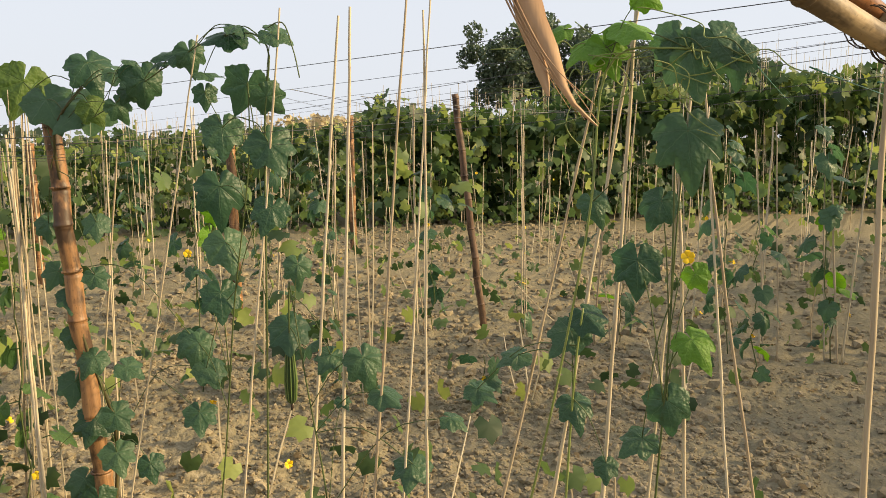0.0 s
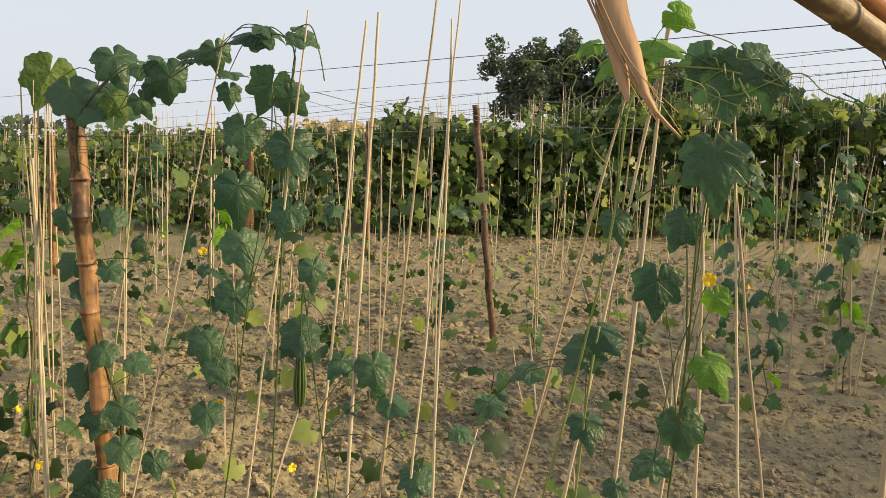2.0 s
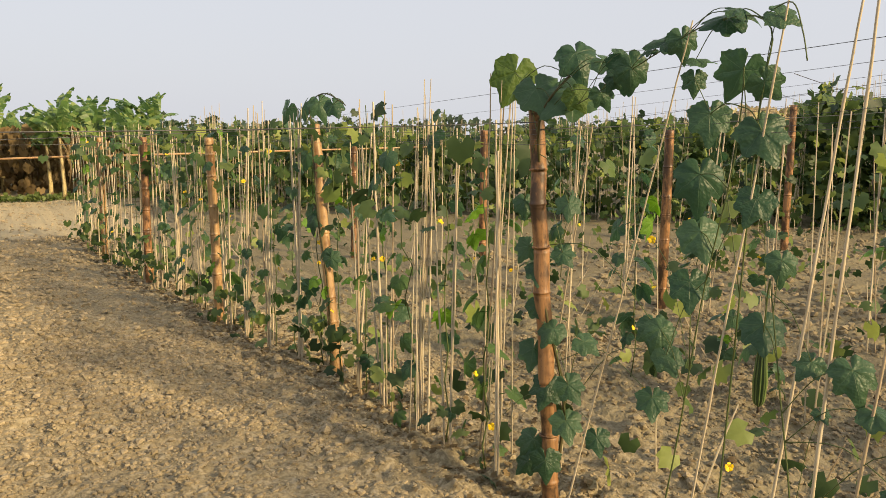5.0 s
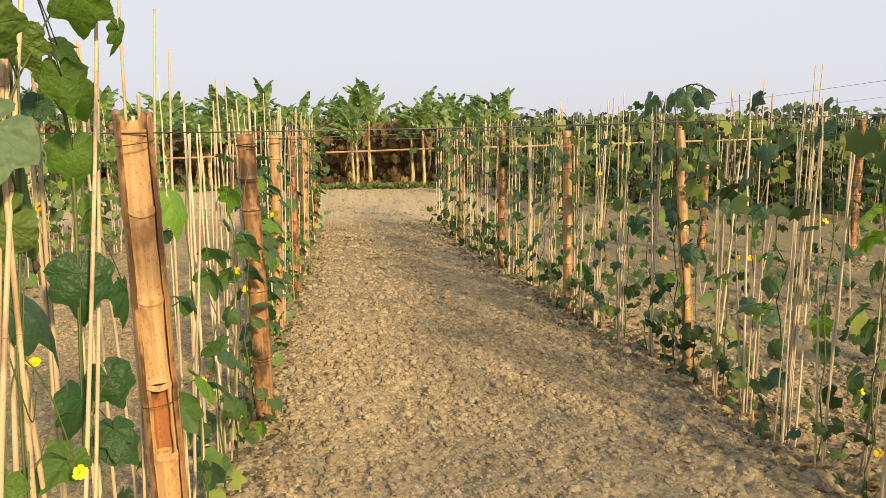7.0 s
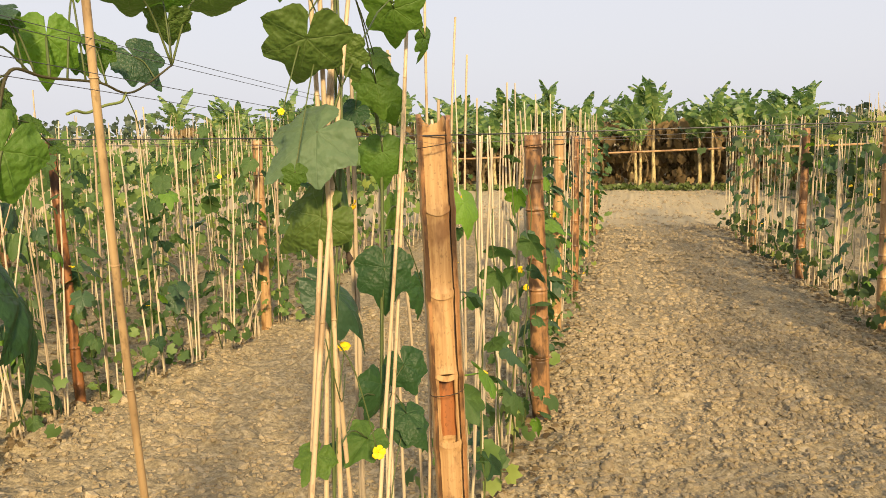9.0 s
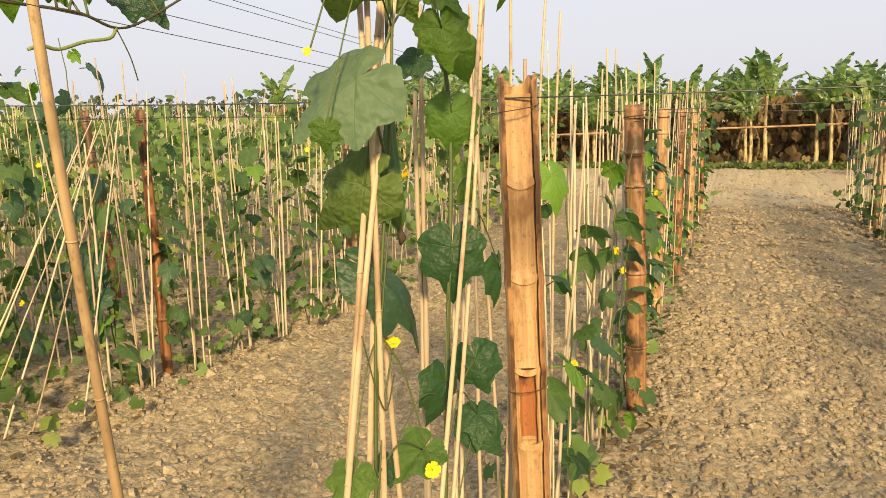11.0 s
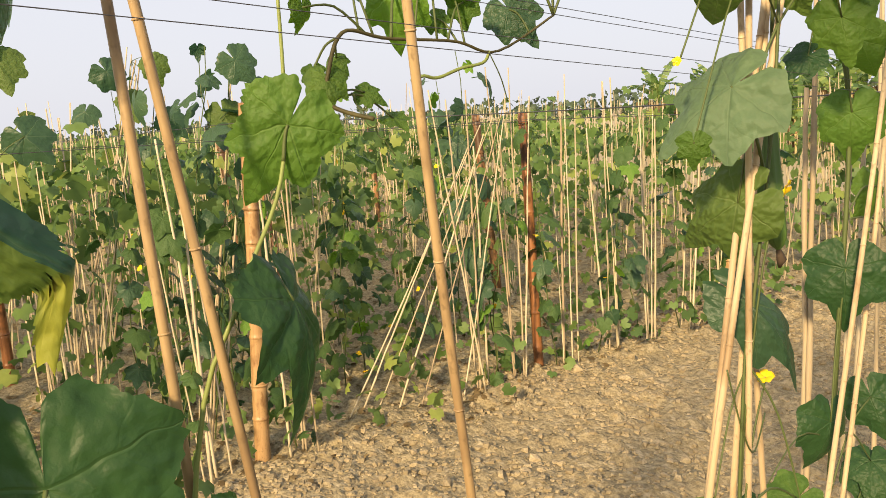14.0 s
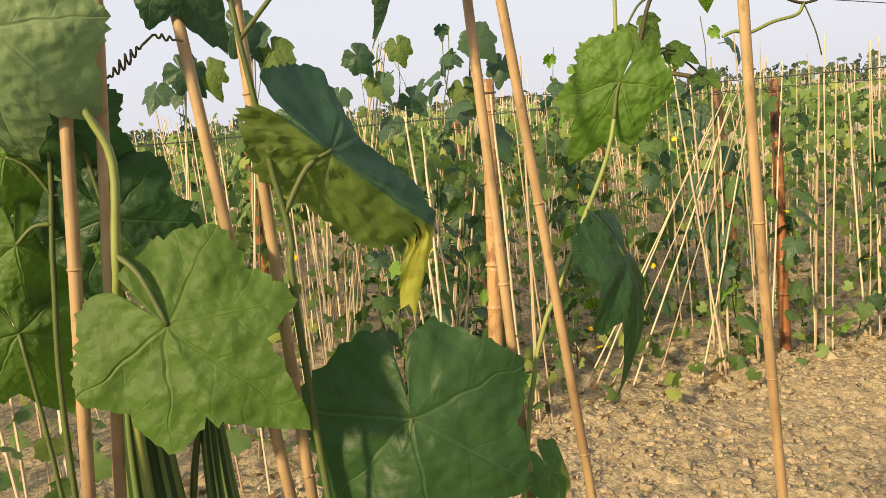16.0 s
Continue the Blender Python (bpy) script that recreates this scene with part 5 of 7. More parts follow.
pole("bamboo_pole", (1.89, -0.215, 1.645), (-0.75, 0.86, 2.17), 0.0205, BAMBOO_GREY, "stout bamboo pole laid over the path", 61, group="gate poles")
pole("bamboo_pole", (1.91, -0.19, 1.695), (-0.60, 0.72, 2.23), 0.017, BAMBOO_DARK, "dark bamboo pole tied on top of another", 62, group="gate poles")
pole("bamboo_pole", (1.80, -0.185, 1.69), (6.75, -0.70, 2.12), 0.026, BAMBOO_GREY, "bamboo rail lashed to the tops of the posts", 63, group="gate poles")
pole("bamboo_pole", (-6.0, 12.42, 0.93), (1.5, 12.40, 1.15), 0.016, BAMBOO_PALE, "thin pale bamboo rail across the rows' end", 64)
pole("bamboo_pole", (1.42, 12.45, 1.14), (8.0, 12.5, 1.28), 0.016, BAMBOO_PALE, "thin pale bamboo rail across the rows' end", 65)
lash = holder("lashing", (1.86, -0.19, 1.66), "dark cord lashing knotted round the poles", "cord")
child("loop", binding(0.036, 5, 1), lash, "", pose(-0.03, 0.01, 0.005, 0, 78, -20))
child("loop", binding(0.034, 4, 2), lash, "", pose(0.12, -0.02, 0.04, 0, 86, -6))
child("loop", binding(0.034, 3, 3), lash, "", pose(-0.10, 0.045, 0.025, 0, 84, -22))
child("loose_end", tube("loose_end", curve((0.02, 0, 0.05), (0.0, -0.01, 0.075), (-0.03, 0.01, 0.08), (-0.05, 0.02, 0.06), n=14), 0.0018, TIE, 5), lash)

# the dry husk that dangles on a thread close to the path
husk = holder("dry_husk", (0.537, -0.082, 1.5885), "tan dry husk dangling on a thread from the overhead pole", "husk")
child("thread", tube("thread", curve((0, 0, -0.005), (0.0, 0.05, 0.07), (0.01, 0.41, 0.325), n=14), 0.0006, TIE, 5), husk)
def husk_strip(pts, widths, thick, seed):
    """A flat, curled, ragged strip of husk along a line."""
    rng = np.random.default_rng(seed)
    p = curve(*pts, n=16)
    w = np.interp(np.linspace(0, 1, 16), np.linspace(0, 1, len(widths)), widths) * (1 + rng.normal(0, 0.08, 16))
    cols = np.linspace(-1, 1, 7)
    side = np.array([-0.45, 0.89, 0.0])
    out = np.array([-0.89, -0.45, 0.0])
    front = p[:, None] + side * (w[:, None] * cols)[..., None] + out * (thick * (1 - cols ** 2))[None, :, None]
    back = p[:, None] + side * (w[:, None] * cols)[..., None] - out * (0.6 * thick * (1 - cols ** 2))[None, :, None]
    v = np.vstack([front.reshape(-1, 3), back.reshape(-1, 3)])
    i, j = np.meshgrid(np.arange(15), np.arange(6), indexing="ij")
    b = i * 7 + j
    f = np.stack([b, b + 1, b + 8, b + 7], -1).reshape(-1, 4)
    return mesh_np("husk_strip", v, np.vstack([f, f[:, ::-1] + 112]), SHEATH, True)


for pts, widths, thick in ((((0.002, -0.001, 0.004), (0.004, -0.005, -0.009), (0.004, -0.008, -0.022), (0.004, -0.012, -0.036), (0.005, -0.017, -0.047), (0.006, -0.023, -0.062), (0.008, -0.032, -0.0715)), (0.0014, 0.0022, 0.0031, 0.0037, 0.0038, 0.0024, 0.0012, 0.0004), 0.0013), (((0.003, 0.0, 0.0), (0.004, -0.004, -0.016), (0.005, -0.009, -0.034), (0.005, -0.013, -0.048), (0.005, -0.017, -0.062)), (0.001, 0.0022, 0.0036, 0.003, 0.0005), 0.0018)):
    child("husk_strip", husk_strip(pts, widths, thick, len(pts)), husk)
rng = np.random.default_rng(17)
for i in range(9):
    a = rng.normal(0, 0.0016, 2)
    child("fibre", tube("fibre", curve((a[0], a[1], -0.02), (a[0] + 0.002, a[1] - 0.007, -0.036), (0.004 + a[0], -0.016 + a[1], -0.052), (0.007 + a[0], -0.026 + a[1] * 2, -rng.uniform(0.060, 0.073)), n=12), np.linspace(0.0003, 0.0001, 12), SHEATH, 4), husk)

# ---------------------------------------------------------------- wires
for i, (dz, dx) in enumerate(((0.0, 0.0), (0.013, 0.01), (0.047, -0.03), (0.054, -0.03))):
    wire("wire", np.vstack([bend((-0.5 + dx, -1.5, 1.676 + dz), (-0.5 + dx, 2.0, 1.467 + dz), 14), bend((-0.5, 2.06, 1.467 + dz * 0.6), (-0.5, 12.3, 1.4), 20, 0.02)[1:]]), 0.00036)
for i, (z0, z1, dx) in enumerate(((1.80, 1.52, 0.0), (1.755, 1.50, 0.05), (1.715, 1.48, -0.04), (1.67, 1.47, 0.10), (1.64, 1.46, 0.02))):
    wire("wire", np.vstack([bend((2.1 + dx, -0.6, z0), (2.12, 2.5, z1), 14, 0.015), bend((2.12, 2.56, z1), (1.46, 12.3, 1.45), 20, 0.02)[1:]]), 0.0007)
for i in range(5):
    wire("wire", bend((1.95 + i * 0.7, -0.3, 1.78 + i * 0.05), (3.6 + i * 1.6, 12.3, 1.55), 20, 0.02), 0.0010)
for i in range(5):
    wire("wire", bend((2.12, 1.6 - i * 0.25, 1.70 - 0.03 * i), (14.0, 9.0 - i * 1.4, 2.0 + 0.03 * i), 16, 0.03), 0.0011)
for i in range(6):
    wire("nylon_line", bend((2.05, 0.2 - i * 0.12, 1.72 - 0.035 * i), (13.0, 2.6 - i * 1.5, 1.98), 14, 0.02), 0.0018, NYLON, "thin green nylon line of the trellis")
for x0, y0, z0, x1, y1, z1 in ((-0.51, 2.0, 1.49, 2.13, 2.5, 1.55), (-0.51, 2.0, 1.49, -3.19, 2.03, 1.535), (-3.19, 2.03, 1.535, -9.0, 2.1, 1.50), (2.13, 2.5, 1.52, 5.75, 2.7, 1.7), (-0.5, 4.06, 1.44, 2.05, 4.55, 1.54), (-0.5, 4.06, 1.44, -3.04, 3.7, 1.46), (-3.04, 3.7, 1.46, -9.0, 3.6, 1.48), (-0.53, 5.92, 1.41, 1.93, 6.4, 1.43)):
    wire("wire", bend((x0, y0, z0), (x1, y1, z1), 12, 0.012), 0.0017)
for x in (-3.1, -4.7, -6.2):
    wire("wire", bend((x, -2, 1.50), (x + 0.35, 12, 1.45), 20, 0.03))

# ---------------------------------------------------------------- stakes that stand near the path
big_stake((-0.653, 0.955), (-0.511, 0.678, 1.85), 1.00)
big_stake((-0.497, 0.543), (-0.585, 0.482, 1.85), 0.85)
big_stake((-0.547, 0.727), (-0.535, 0.448, 1.85), 0.80)
big_stake((-0.575, 0.090), (-0.575, 0.274, 1.85), 0.85)
big_stake((-0.585, 0.108), (-0.585, 0.288, 1.85), 0.85)
big_stake((-0.565, 0.433), (-0.565, 0.284, 1.85), 0.85)
big_stake((-0.560, 0.378), (-0.560, 0.333, 1.85), 0.85)
for foot, head in (((-0.480, 1.342), (-0.480, 1.124, 1.85)), ((-0.460, 1.070), (-0.460, 1.150, 1.85)), ((-0.470, 0.766), (-0.470, 1.268, 1.85)), ((-0.452, 0.713), (-0.452, 1.267, 1.85)), ((-0.475, 1.018), (-0.475, 1.217, 1.80)), ((-0.470, 1.148), (-0.470, 1.642, 1.85)), ((-0.500, 1.312), (-0.500, 1.743, 1.80)), ((-0.550, 1.98), (-0.550, 2.12, 1.85)), ((-0.550, 2.06), (-0.550, 2.50, 1.85)), ((-0.550, 2.46), (-0.550, 2.66, 1.75))):
    big_stake(foot, head, 0.85, False, "pale split-cane stake in a bundle")
stake((2.100, 1.135), (2.100, 0.931, 1.90), 0.85)
stake((2.100, 1.367), (2.100, 1.155, 1.86), 0.85)
stake((2.100, 1.218), (2.100, 1.115, 1.88), 0.85)
stake((2.100, 1.019), (2.100, 0.856, 1.93), 0.85)
stake((2.100, 0.892), (2.100, 0.883, 1.85), 0.85)
stake((2.100, 0.816), (2.100, 0.400, 1.70), 0.85)
stake((2.100, 0.628), (2.100, 0.312, 1.85), 0.85)
stake((2.100, 0.419), (2.100, 0.326, 1.80), 0.85)
stake((2.100, 0.022), (2.100, 0.177, 1.70), 0.85)
stake((2.100, -0.083), (2.100, 0.168, 1.55), 0.85)
stake((2.100, 0.340), (2.100, 0.200, 1.60), 0.85)
stake((2.100, 0.153), (2.100, 0.225, 1.50), 0.85)
stake((2.100, -0.179), (2.100, -0.177, 2.00), 1.20)
stake((2.100, 2.256), (2.100, 1.699, 1.85), 0.85)
stake((2.100, 1.662), (2.100, 1.364, 1.90), 0.85)


def stake_clump(x, y, count, seed, height=(1.45, 1.9), spread=0.07, lean=0.10, thick=(0.8, 1.2)):
    rng = np.random.default_rng(seed)
    for i in range(count):
        fx, fy = x + rng.normal(0, spread * 0.6), y + rng.normal(0, spread)
        stake((fx, fy), (fx + rng.normal(0, lean * 0.6), fy + rng.normal(0, lean), rng.uniform(*height)), rng.uniform(*thick))


# row on the walker's left
for k, y in enumerate((1.72, 2.25, 2.55, 2.95, 3.35, 3.75, 4.3, 4.7, 5.15, 5.6)):
    stake_clump(-0.60, y, 4 if k not in (2, 5) else 5, 300 + k, (1.4, 1.75), 0.05, 0.06)
for k, y in enumerate(np.arange(6.2, 12.2, 0.55)):
    stake_clump(float(row_left(y)) - 0.05, y, 4, 330 + k, (1.4, 1.7), 0.08, 0.06)
def sheaf(foot, head, count, seed, spread=0.05, thick=(0.7, 1.0)):
    """Canes stuck in close together and drawn in at the top."""
    rng = np.random.default_rng(seed)
    for i in range(count):
        f = np.asarray(foot) + rng.normal(0, spread, 2)
        h = np.asarray(head[:2]) + rng.normal(0, spread * 0.55, 2)
        stake(tuple(f), (h[0], h[1], head[2] + rng.uniform(-0.18, 0.08)), rng.uniform(*thick), "thin cane stake in a close sheaf of stakes")


sheaf((2.26, 2.98), (2.16, 2.76, 1.70), 8, 501, 0.05, (0.5, 0.75))
sheaf((2.12, 3.42), (2.10, 3.36, 1.74), 6, 502, 0.04, (0.5, 0.8))
sheaf((2.40, 2.70), (2.30, 2.42, 1.62), 3, 503, 0.04, (0.5, 0.7))
sheaf((-5.0, 1.85), (-4.9, 2.25, 1.98), 5, 504, 0.07, (1.0, 1.3))
sheaf((-3.6, 0.90), (-3.6, 1.12, 1.90), 2, 505, 0.02, (1.0, 1.3))
sheaf((-4.3, 0.72), (-4.3, 0.92, 1.80), 2, 506, 0.02, (1.0, 1.3))
sheaf((-3.6, 1.90), (-3.6, 2.20, 1.84), 3, 507, 0.03, (1.0, 1.3))
# row on the right of the path
for k, y in enumerate((2.75, 3.15, 3.4, 3.75, 4.15, 4.9, 5.3, 5.7)):
    stake_clump(float(row_right(y)), y, 3 if k < 3 else 5, 360 + k, (1.4, 1.75), 0.035, 0.06)
for k, y in enumerate(np.arange(6.1, 12.2, 0.6)):
    stake_clump(float(row_right(y)), y, 6, 380 + k, (1.3, 1.58), 0.06, 0.04)
# a fan of canes that leans together, and the clumps of the row beyond
for fx, fy, hx, hy, hz in ((-3.31, 2.50, -3.03, 3.33, 1.45), (-3.28, 2.57, -3.05, 3.25, 1.34), (-3.20, 2.76, -3.0, 3.32, 1.40), (-3.25, 2.65, -2.98, 3.36, 1.46), (-3.15, 2.87, -2.95, 3.42, 1.52), (-3.05, 3.10, -2.95, 3.45, 1.55)):
    stake((fx, fy), (hx, hy, hz), 0.85, "pale cane stake leaning in a fan of stakes")
for k, (x, y) in enumerate(((-3.15, 1.7), (-3.1, 2.15), (-3.05, 3.25), (-3.0, 3.5), (-2.95, 3.95), (-2.92, 4.3), (-2.88, 4.7), (-2.82, 5.1), (-2.78, 5.4), (-2.75, 5.8))):
    stake_clump(x, y, 4, 410 + k, (1.3, 1.75), 0.05, 0.07)
for k, (x, y) in enumerate(((-5.75, 2.0), (-5.4, 2.5), (-4.6, 4.0), (-4.4, 2.6))):
    stake_clump(x, y, 3, 430 + k, (1.5, 1.8), 0.05, 0.12)
# the bed on the right
for k, (x, y) in enumerate(((5.7, 2.2), (5.6, 3.1), (5.6, 3.8), (5.55, 4.5), (5.5, 5.4), (5.5, 6.2), (5.8, 1.6), (5.9, 1.1), (6.0, 0.6), (6.1, 0.1))):
    stake_clump(x, y, 3, 440 + k, (1.5, 1.9), 0.08, 0.10, (0.9, 1.3))

# ---------------------------------------------------------------- vines by the camera: right row
vine_b1 = Vine(curve((2.12, 1.78, 0.0), (2.13, 1.70, 0.5), (2.12, 1.62, 1.0), (2.11, 1.52, 1.45), (2.10, 1.50, 1.75), n=20), "tall gourd vine with large lobed leaves on its stake")
vine_b2 = Vine(curve((2.14, 1.55, 0.0), (2.13, 1.50, 0.8), (2.11, 1.45, 1.55), (2.10, 1.42, 1.80), (2.10, 1.60, 1.84), (2.10, 1.85, 1.76), (2.12, 2.2, 1.63), (2.13, 2.45, 1.56), n=34), "vine arching over the top of its stakes")
vine_b3 = Vine(curve((2.10, 1.25, 0.0), (2.09, 1.24, 0.4), (2.08, 1.30, 0.8), (2.09, 1.36, 1.1), n=16), "young vine with one hanging gourd")
vine_b4 = Vine(curve((2.06, 0.50, 0.0), (2.05, 0.47, 0.5), (2.04, 0.44, 0.95), (2.04, 0.42, 1.12), n=14), "short vine with a few drooping leaves", 0.004, STEM_PALE)
vine_b5 = Vine(curve((2.04, 0.28, 0.0), (2.06, 0.25, 0.6), (2.05, 0.22, 1.1), (2.05, 0.22, 1.5), n=18), "vine with a broad pale leaf near its top")
vine_b6 = Vine(curve((1.98, 0.72, 0.0), (2.02, 0.55, 0.6), (2.0, 0.40, 1.3), (2.0, 0.36, 1.66), (2.0, 0.22, 1.70), (2.0, 0.06, 1.66), n=26), "bright green vine tips tangled on the wires", 0.0035, STEM_PALE)
vine_b7 = Vine(curve((2.24, 2.46, 0.0), (2.26, 2.44, 0.4), (2.16, 2.46, 0.8), (2.20, 2.54, 1.2), (2.10, 2.45, 1.55), (2.12, 2.3, 1.72), n=26), "vine wound round a bamboo post", 0.008, STEM_DRY)
leaf(vine_b1, (2.105, 1.618, 1.565), 0.148, (-0.29, -0.30, -0.91), (-0.63, -0.66, 0.41), 'a')
leaf(vine_b1, (2.101, 1.429, 1.517), 0.165, (-0.04, -0.54, -0.84), (-0.66, -0.61, 0.43), 'a')
leaf(vine_b1, (2.107, 1.646, 1.381), 0.173, (-0.32, -0.34, -0.89), (-0.61, -0.64, 0.47), 'a')
leaf(vine_b1, (2.109, 1.434, 1.320), 0.131, (-0.58, -0.04, -0.81), (-0.64, -0.60, 0.48), 'a')
leaf(vine_b1, (2.105, 1.630, 1.205), 0.181, (-0.21, -0.49, -0.84), (-0.59, -0.62, 0.51), 'a')
leaf(vine_b1, (2.108, 1.664, 1.039), 0.169, (-0.38, -0.40, -0.83), (-0.57, -0.61, 0.55), 'a')
leaf(vine_b1, (2.110, 1.779, 0.858), 0.142, (-0.58, -0.24, -0.78), (-0.53, -0.60, 0.59), 'a')
leaf(vine_b1, (2.102, 1.742, 0.780), 0.126, (-0.11, -0.67, -0.74), (-0.53, -0.59, 0.61), 'a')
leaf(vine_b2, (2.114, 1.798, 1.803), 0.131, (-0.87, 0.48, -0.13), (-0.34, -0.39, 0.85), 'a')
leaf(vine_b2, (2.100, 1.739, 1.803), 0.109, (-0.03, -0.31, -0.95), (-0.65, -0.72, 0.25), 'a')
leaf(vine_b2, (2.116, 1.583, 1.849), 0.145, (-0.93, 0.22, -0.31), (-0.37, -0.38, 0.85), 'a')
leaf(vine_b2, (2.094, 1.533, 1.863), 0.104, (0.51, -0.86, -0.09), (-0.25, -0.25, 0.93), 'a')
leaf(vine_b2, (2.096, 1.396, 1.834), 0.102, (0.35, -0.86, -0.36), (-0.56, -0.51, 0.66), 'a')
leaf(vine_b2, (2.101, 1.956, 1.725), 0.135, (-0.07, -0.08, -0.99), (-0.63, -0.77, 0.11), 'a')
leaf(vine_b2, (2.106, 2.032, 1.700), 0.086, (-0.56, 0.13, -0.82), (-0.59, -0.75, 0.29), 'a')
leaf(vine_b2, (2.101, 1.504, 1.690), 0.158, (-0.03, 0.46, -0.89), (-0.68, -0.66, -0.32), 'a')
leaf(vine_b2, (2.092, 1.422, 1.651), 0.117, (0.57, -0.36, -0.74), (-0.71, -0.66, -0.22), 'a')
leaf(vine_b2, (2.101, 1.681, 1.675), 0.088, (-0.08, -0.09, -0.99), (-0.68, -0.73, 0.12), 'a')
leaf(vine_b2, (2.093, 1.672, 1.732), 0.094, (0.62, -0.78, -0.05), (-0.24, -0.26, 0.94), 'a')
leaf(vine_b2, (2.106, 1.870, 1.777), 0.063, (-0.85, 0.53, -0.05), (-0.23, -0.27, 0.94), 'a')
leaf(vine_b2, (2.094, 2.021, 1.793), 0.064, (0.72, -0.69, -0.03), (-0.16, -0.21, 0.96), 'a')
leaf(vine_b3, (2.110, 1.386, 0.958), 0.167, (-0.51, -0.46, -0.72), (-0.54, -0.48, 0.69), 'a')
leaf(vine_b3, (2.106, 1.108, 0.896), 0.151, (-0.34, -0.61, -0.72), (-0.60, -0.45, 0.66), 'a')
leaf(vine_b3, (2.111, 1.229, 0.887), 0.114, (-0.84, 0.05, -0.54), (-0.51, -0.42, 0.75), 'a')
leaf(vine_b3, (2.103, 1.037, 0.803), 0.126, (-0.20, -0.93, -0.32), (-0.34, -0.24, 0.91), 'a')
leaf(vine_b3, (2.106, 1.339, 1.154), 0.115, (-0.40, -0.35, -0.85), (-0.64, -0.56, 0.53), 'a')
leaf(vine_b3, (2.115, 0.950, 0.602), 0.149, (-0.83, -0.29, -0.49), (-0.42, -0.27, 0.87), 'a')
leaf(vine_b3, (2.099, 0.815, 0.767), 0.091, (0.05, -0.98, -0.17), (-0.31, -0.18, 0.94), 'a')
leaf(vine_b3, (2.103, 1.185, 0.758), 0.065, (-0.34, -0.81, -0.48), (-0.42, -0.33, 0.85), 'a')
leaf(vine_b4, (2.062, 0.456, 1.056), 0.135, (-0.74, 0.39, -0.56), (-0.67, -0.26, 0.70), 'a')
leaf(vine_b4, (2.056, 0.418, 1.103), 0.120, (-0.39, -0.77, -0.50), (-0.59, -0.21, 0.78), 'a')
leaf(vine_b4, (2.060, 0.595, 0.981), 0.105, (-0.77, 0.60, -0.21), (-0.39, -0.19, 0.90), 'a')
leaf(vine_b4, (2.052, 0.707, 0.878), 0.108, (-0.14, -0.95, -0.27), (-0.37, -0.20, 0.91), 'a')
leaf(vine_b4, (2.060, 0.448, 0.882), 0.116, (-0.74, -0.54, -0.40), (-0.39, -0.15, 0.91), 'a')
leaf(vine_b4, (2.058, 0.364, 0.742), 0.081, (-0.82, -0.28, -0.50), (-0.48, -0.16, 0.87), 'a')
leaf(vine_b5, (2.061, 0.195, 1.530), 0.167, (-0.53, -0.23, -0.82), (-0.80, -0.19, 0.57), 'a')
leaf(vine_b5, (2.056, 0.298, 1.239), 0.148, (-0.31, -0.09, -0.95), (-0.91, -0.27, 0.32), 'a')
leaf(vine_b5, (2.050, 0.168, 1.219), 0.081, (-0.04, -0.52, -0.85), (-0.96, -0.21, 0.17), 'a', LEAF_BRIGHT)
leaf(vine_b5, (2.057, 0.173, 1.070), 0.120, (-0.50, -0.71, -0.49), (-0.60, -0.13, 0.79), 'a', LEAF_BRIGHT)
leaf(vine_b5, (2.056, 0.223, 0.921), 0.136, (-0.34, -0.27, -0.90), (-0.89, -0.22, 0.40), 'a')
leaf(vine_b5, (2.061, 0.280, 0.820), 0.119, (-0.77, 0.53, -0.35), (-0.49, -0.14, 0.86), 'a')
leaf(vine_b5, (2.057, 0.248, 1.377), 0.101, (-0.59, 0.24, -0.77), (-0.81, -0.22, 0.55), 'a')
leaf(vine_b5, (2.054, 0.404, 1.372), 0.085, (-0.35, -0.53, -0.77), (-0.79, -0.28, 0.55), 'a')
leaf(vine_b6, (2.010, 0.390, 1.727), 0.112, (-0.75, 0.59, -0.31), (-0.49, -0.18, 0.85), 'a', LEAF_BRIGHT)
leaf(vine_b6, (1.999, 0.362, 1.710), 0.111, (0.05, -0.35, -0.94), (-0.94, -0.32, 0.07), 'a', LEAF_BRIGHT)
leaf(vine_b6, (2.005, 0.314, 1.756), 0.109, (-0.41, -0.82, -0.39), (-0.50, -0.16, 0.85), 'a', LEAF_BRIGHT)
leaf(vine_b6, (2.004, 0.214, 1.720), 0.107, (-0.33, 0.46, -0.83), (-0.94, -0.24, 0.24), 'a', LEAF)
leaf(vine_b6, (2.002, 0.180, 1.691), 0.154, (-0.12, -0.21, -0.97), (-0.96, -0.22, 0.17), 'a', LEAF)
leaf(vine_b6, (2.003, 0.134, 1.717), 0.117, (-0.23, -0.62, -0.75), (-0.89, -0.18, 0.42), 'a', LEAF)
leaf(vine_b6, (1.999, 0.283, 1.813), 0.072, (0.16, -0.87, -0.47), (-0.94, -0.28, 0.19), 'a', LEAF_BRIGHT)
leaf(vine_b6, (2.004, 0.460, 1.757), 0.063, (-0.57, 0.79, -0.22), (-0.63, -0.26, 0.73), 'a', LEAF_BRIGHT)
leaf(vine_b6, (2.005, 0.090, 1.683), 0.093, (-0.43, -0.08, -0.90), (-0.89, -0.16, 0.44), 'a', LEAF)
leaf(vine_b7, (2.159, 2.698, 1.758), 0.223, (-0.34, 0.11, -0.93), (-0.56, -0.82, 0.11), 'a', LEAF_UNDER)
leaf(vine_b7, (2.174, 2.333, 1.657), 0.228, (-0.86, 0.19, -0.47), (-0.48, -0.62, 0.62), 'a')
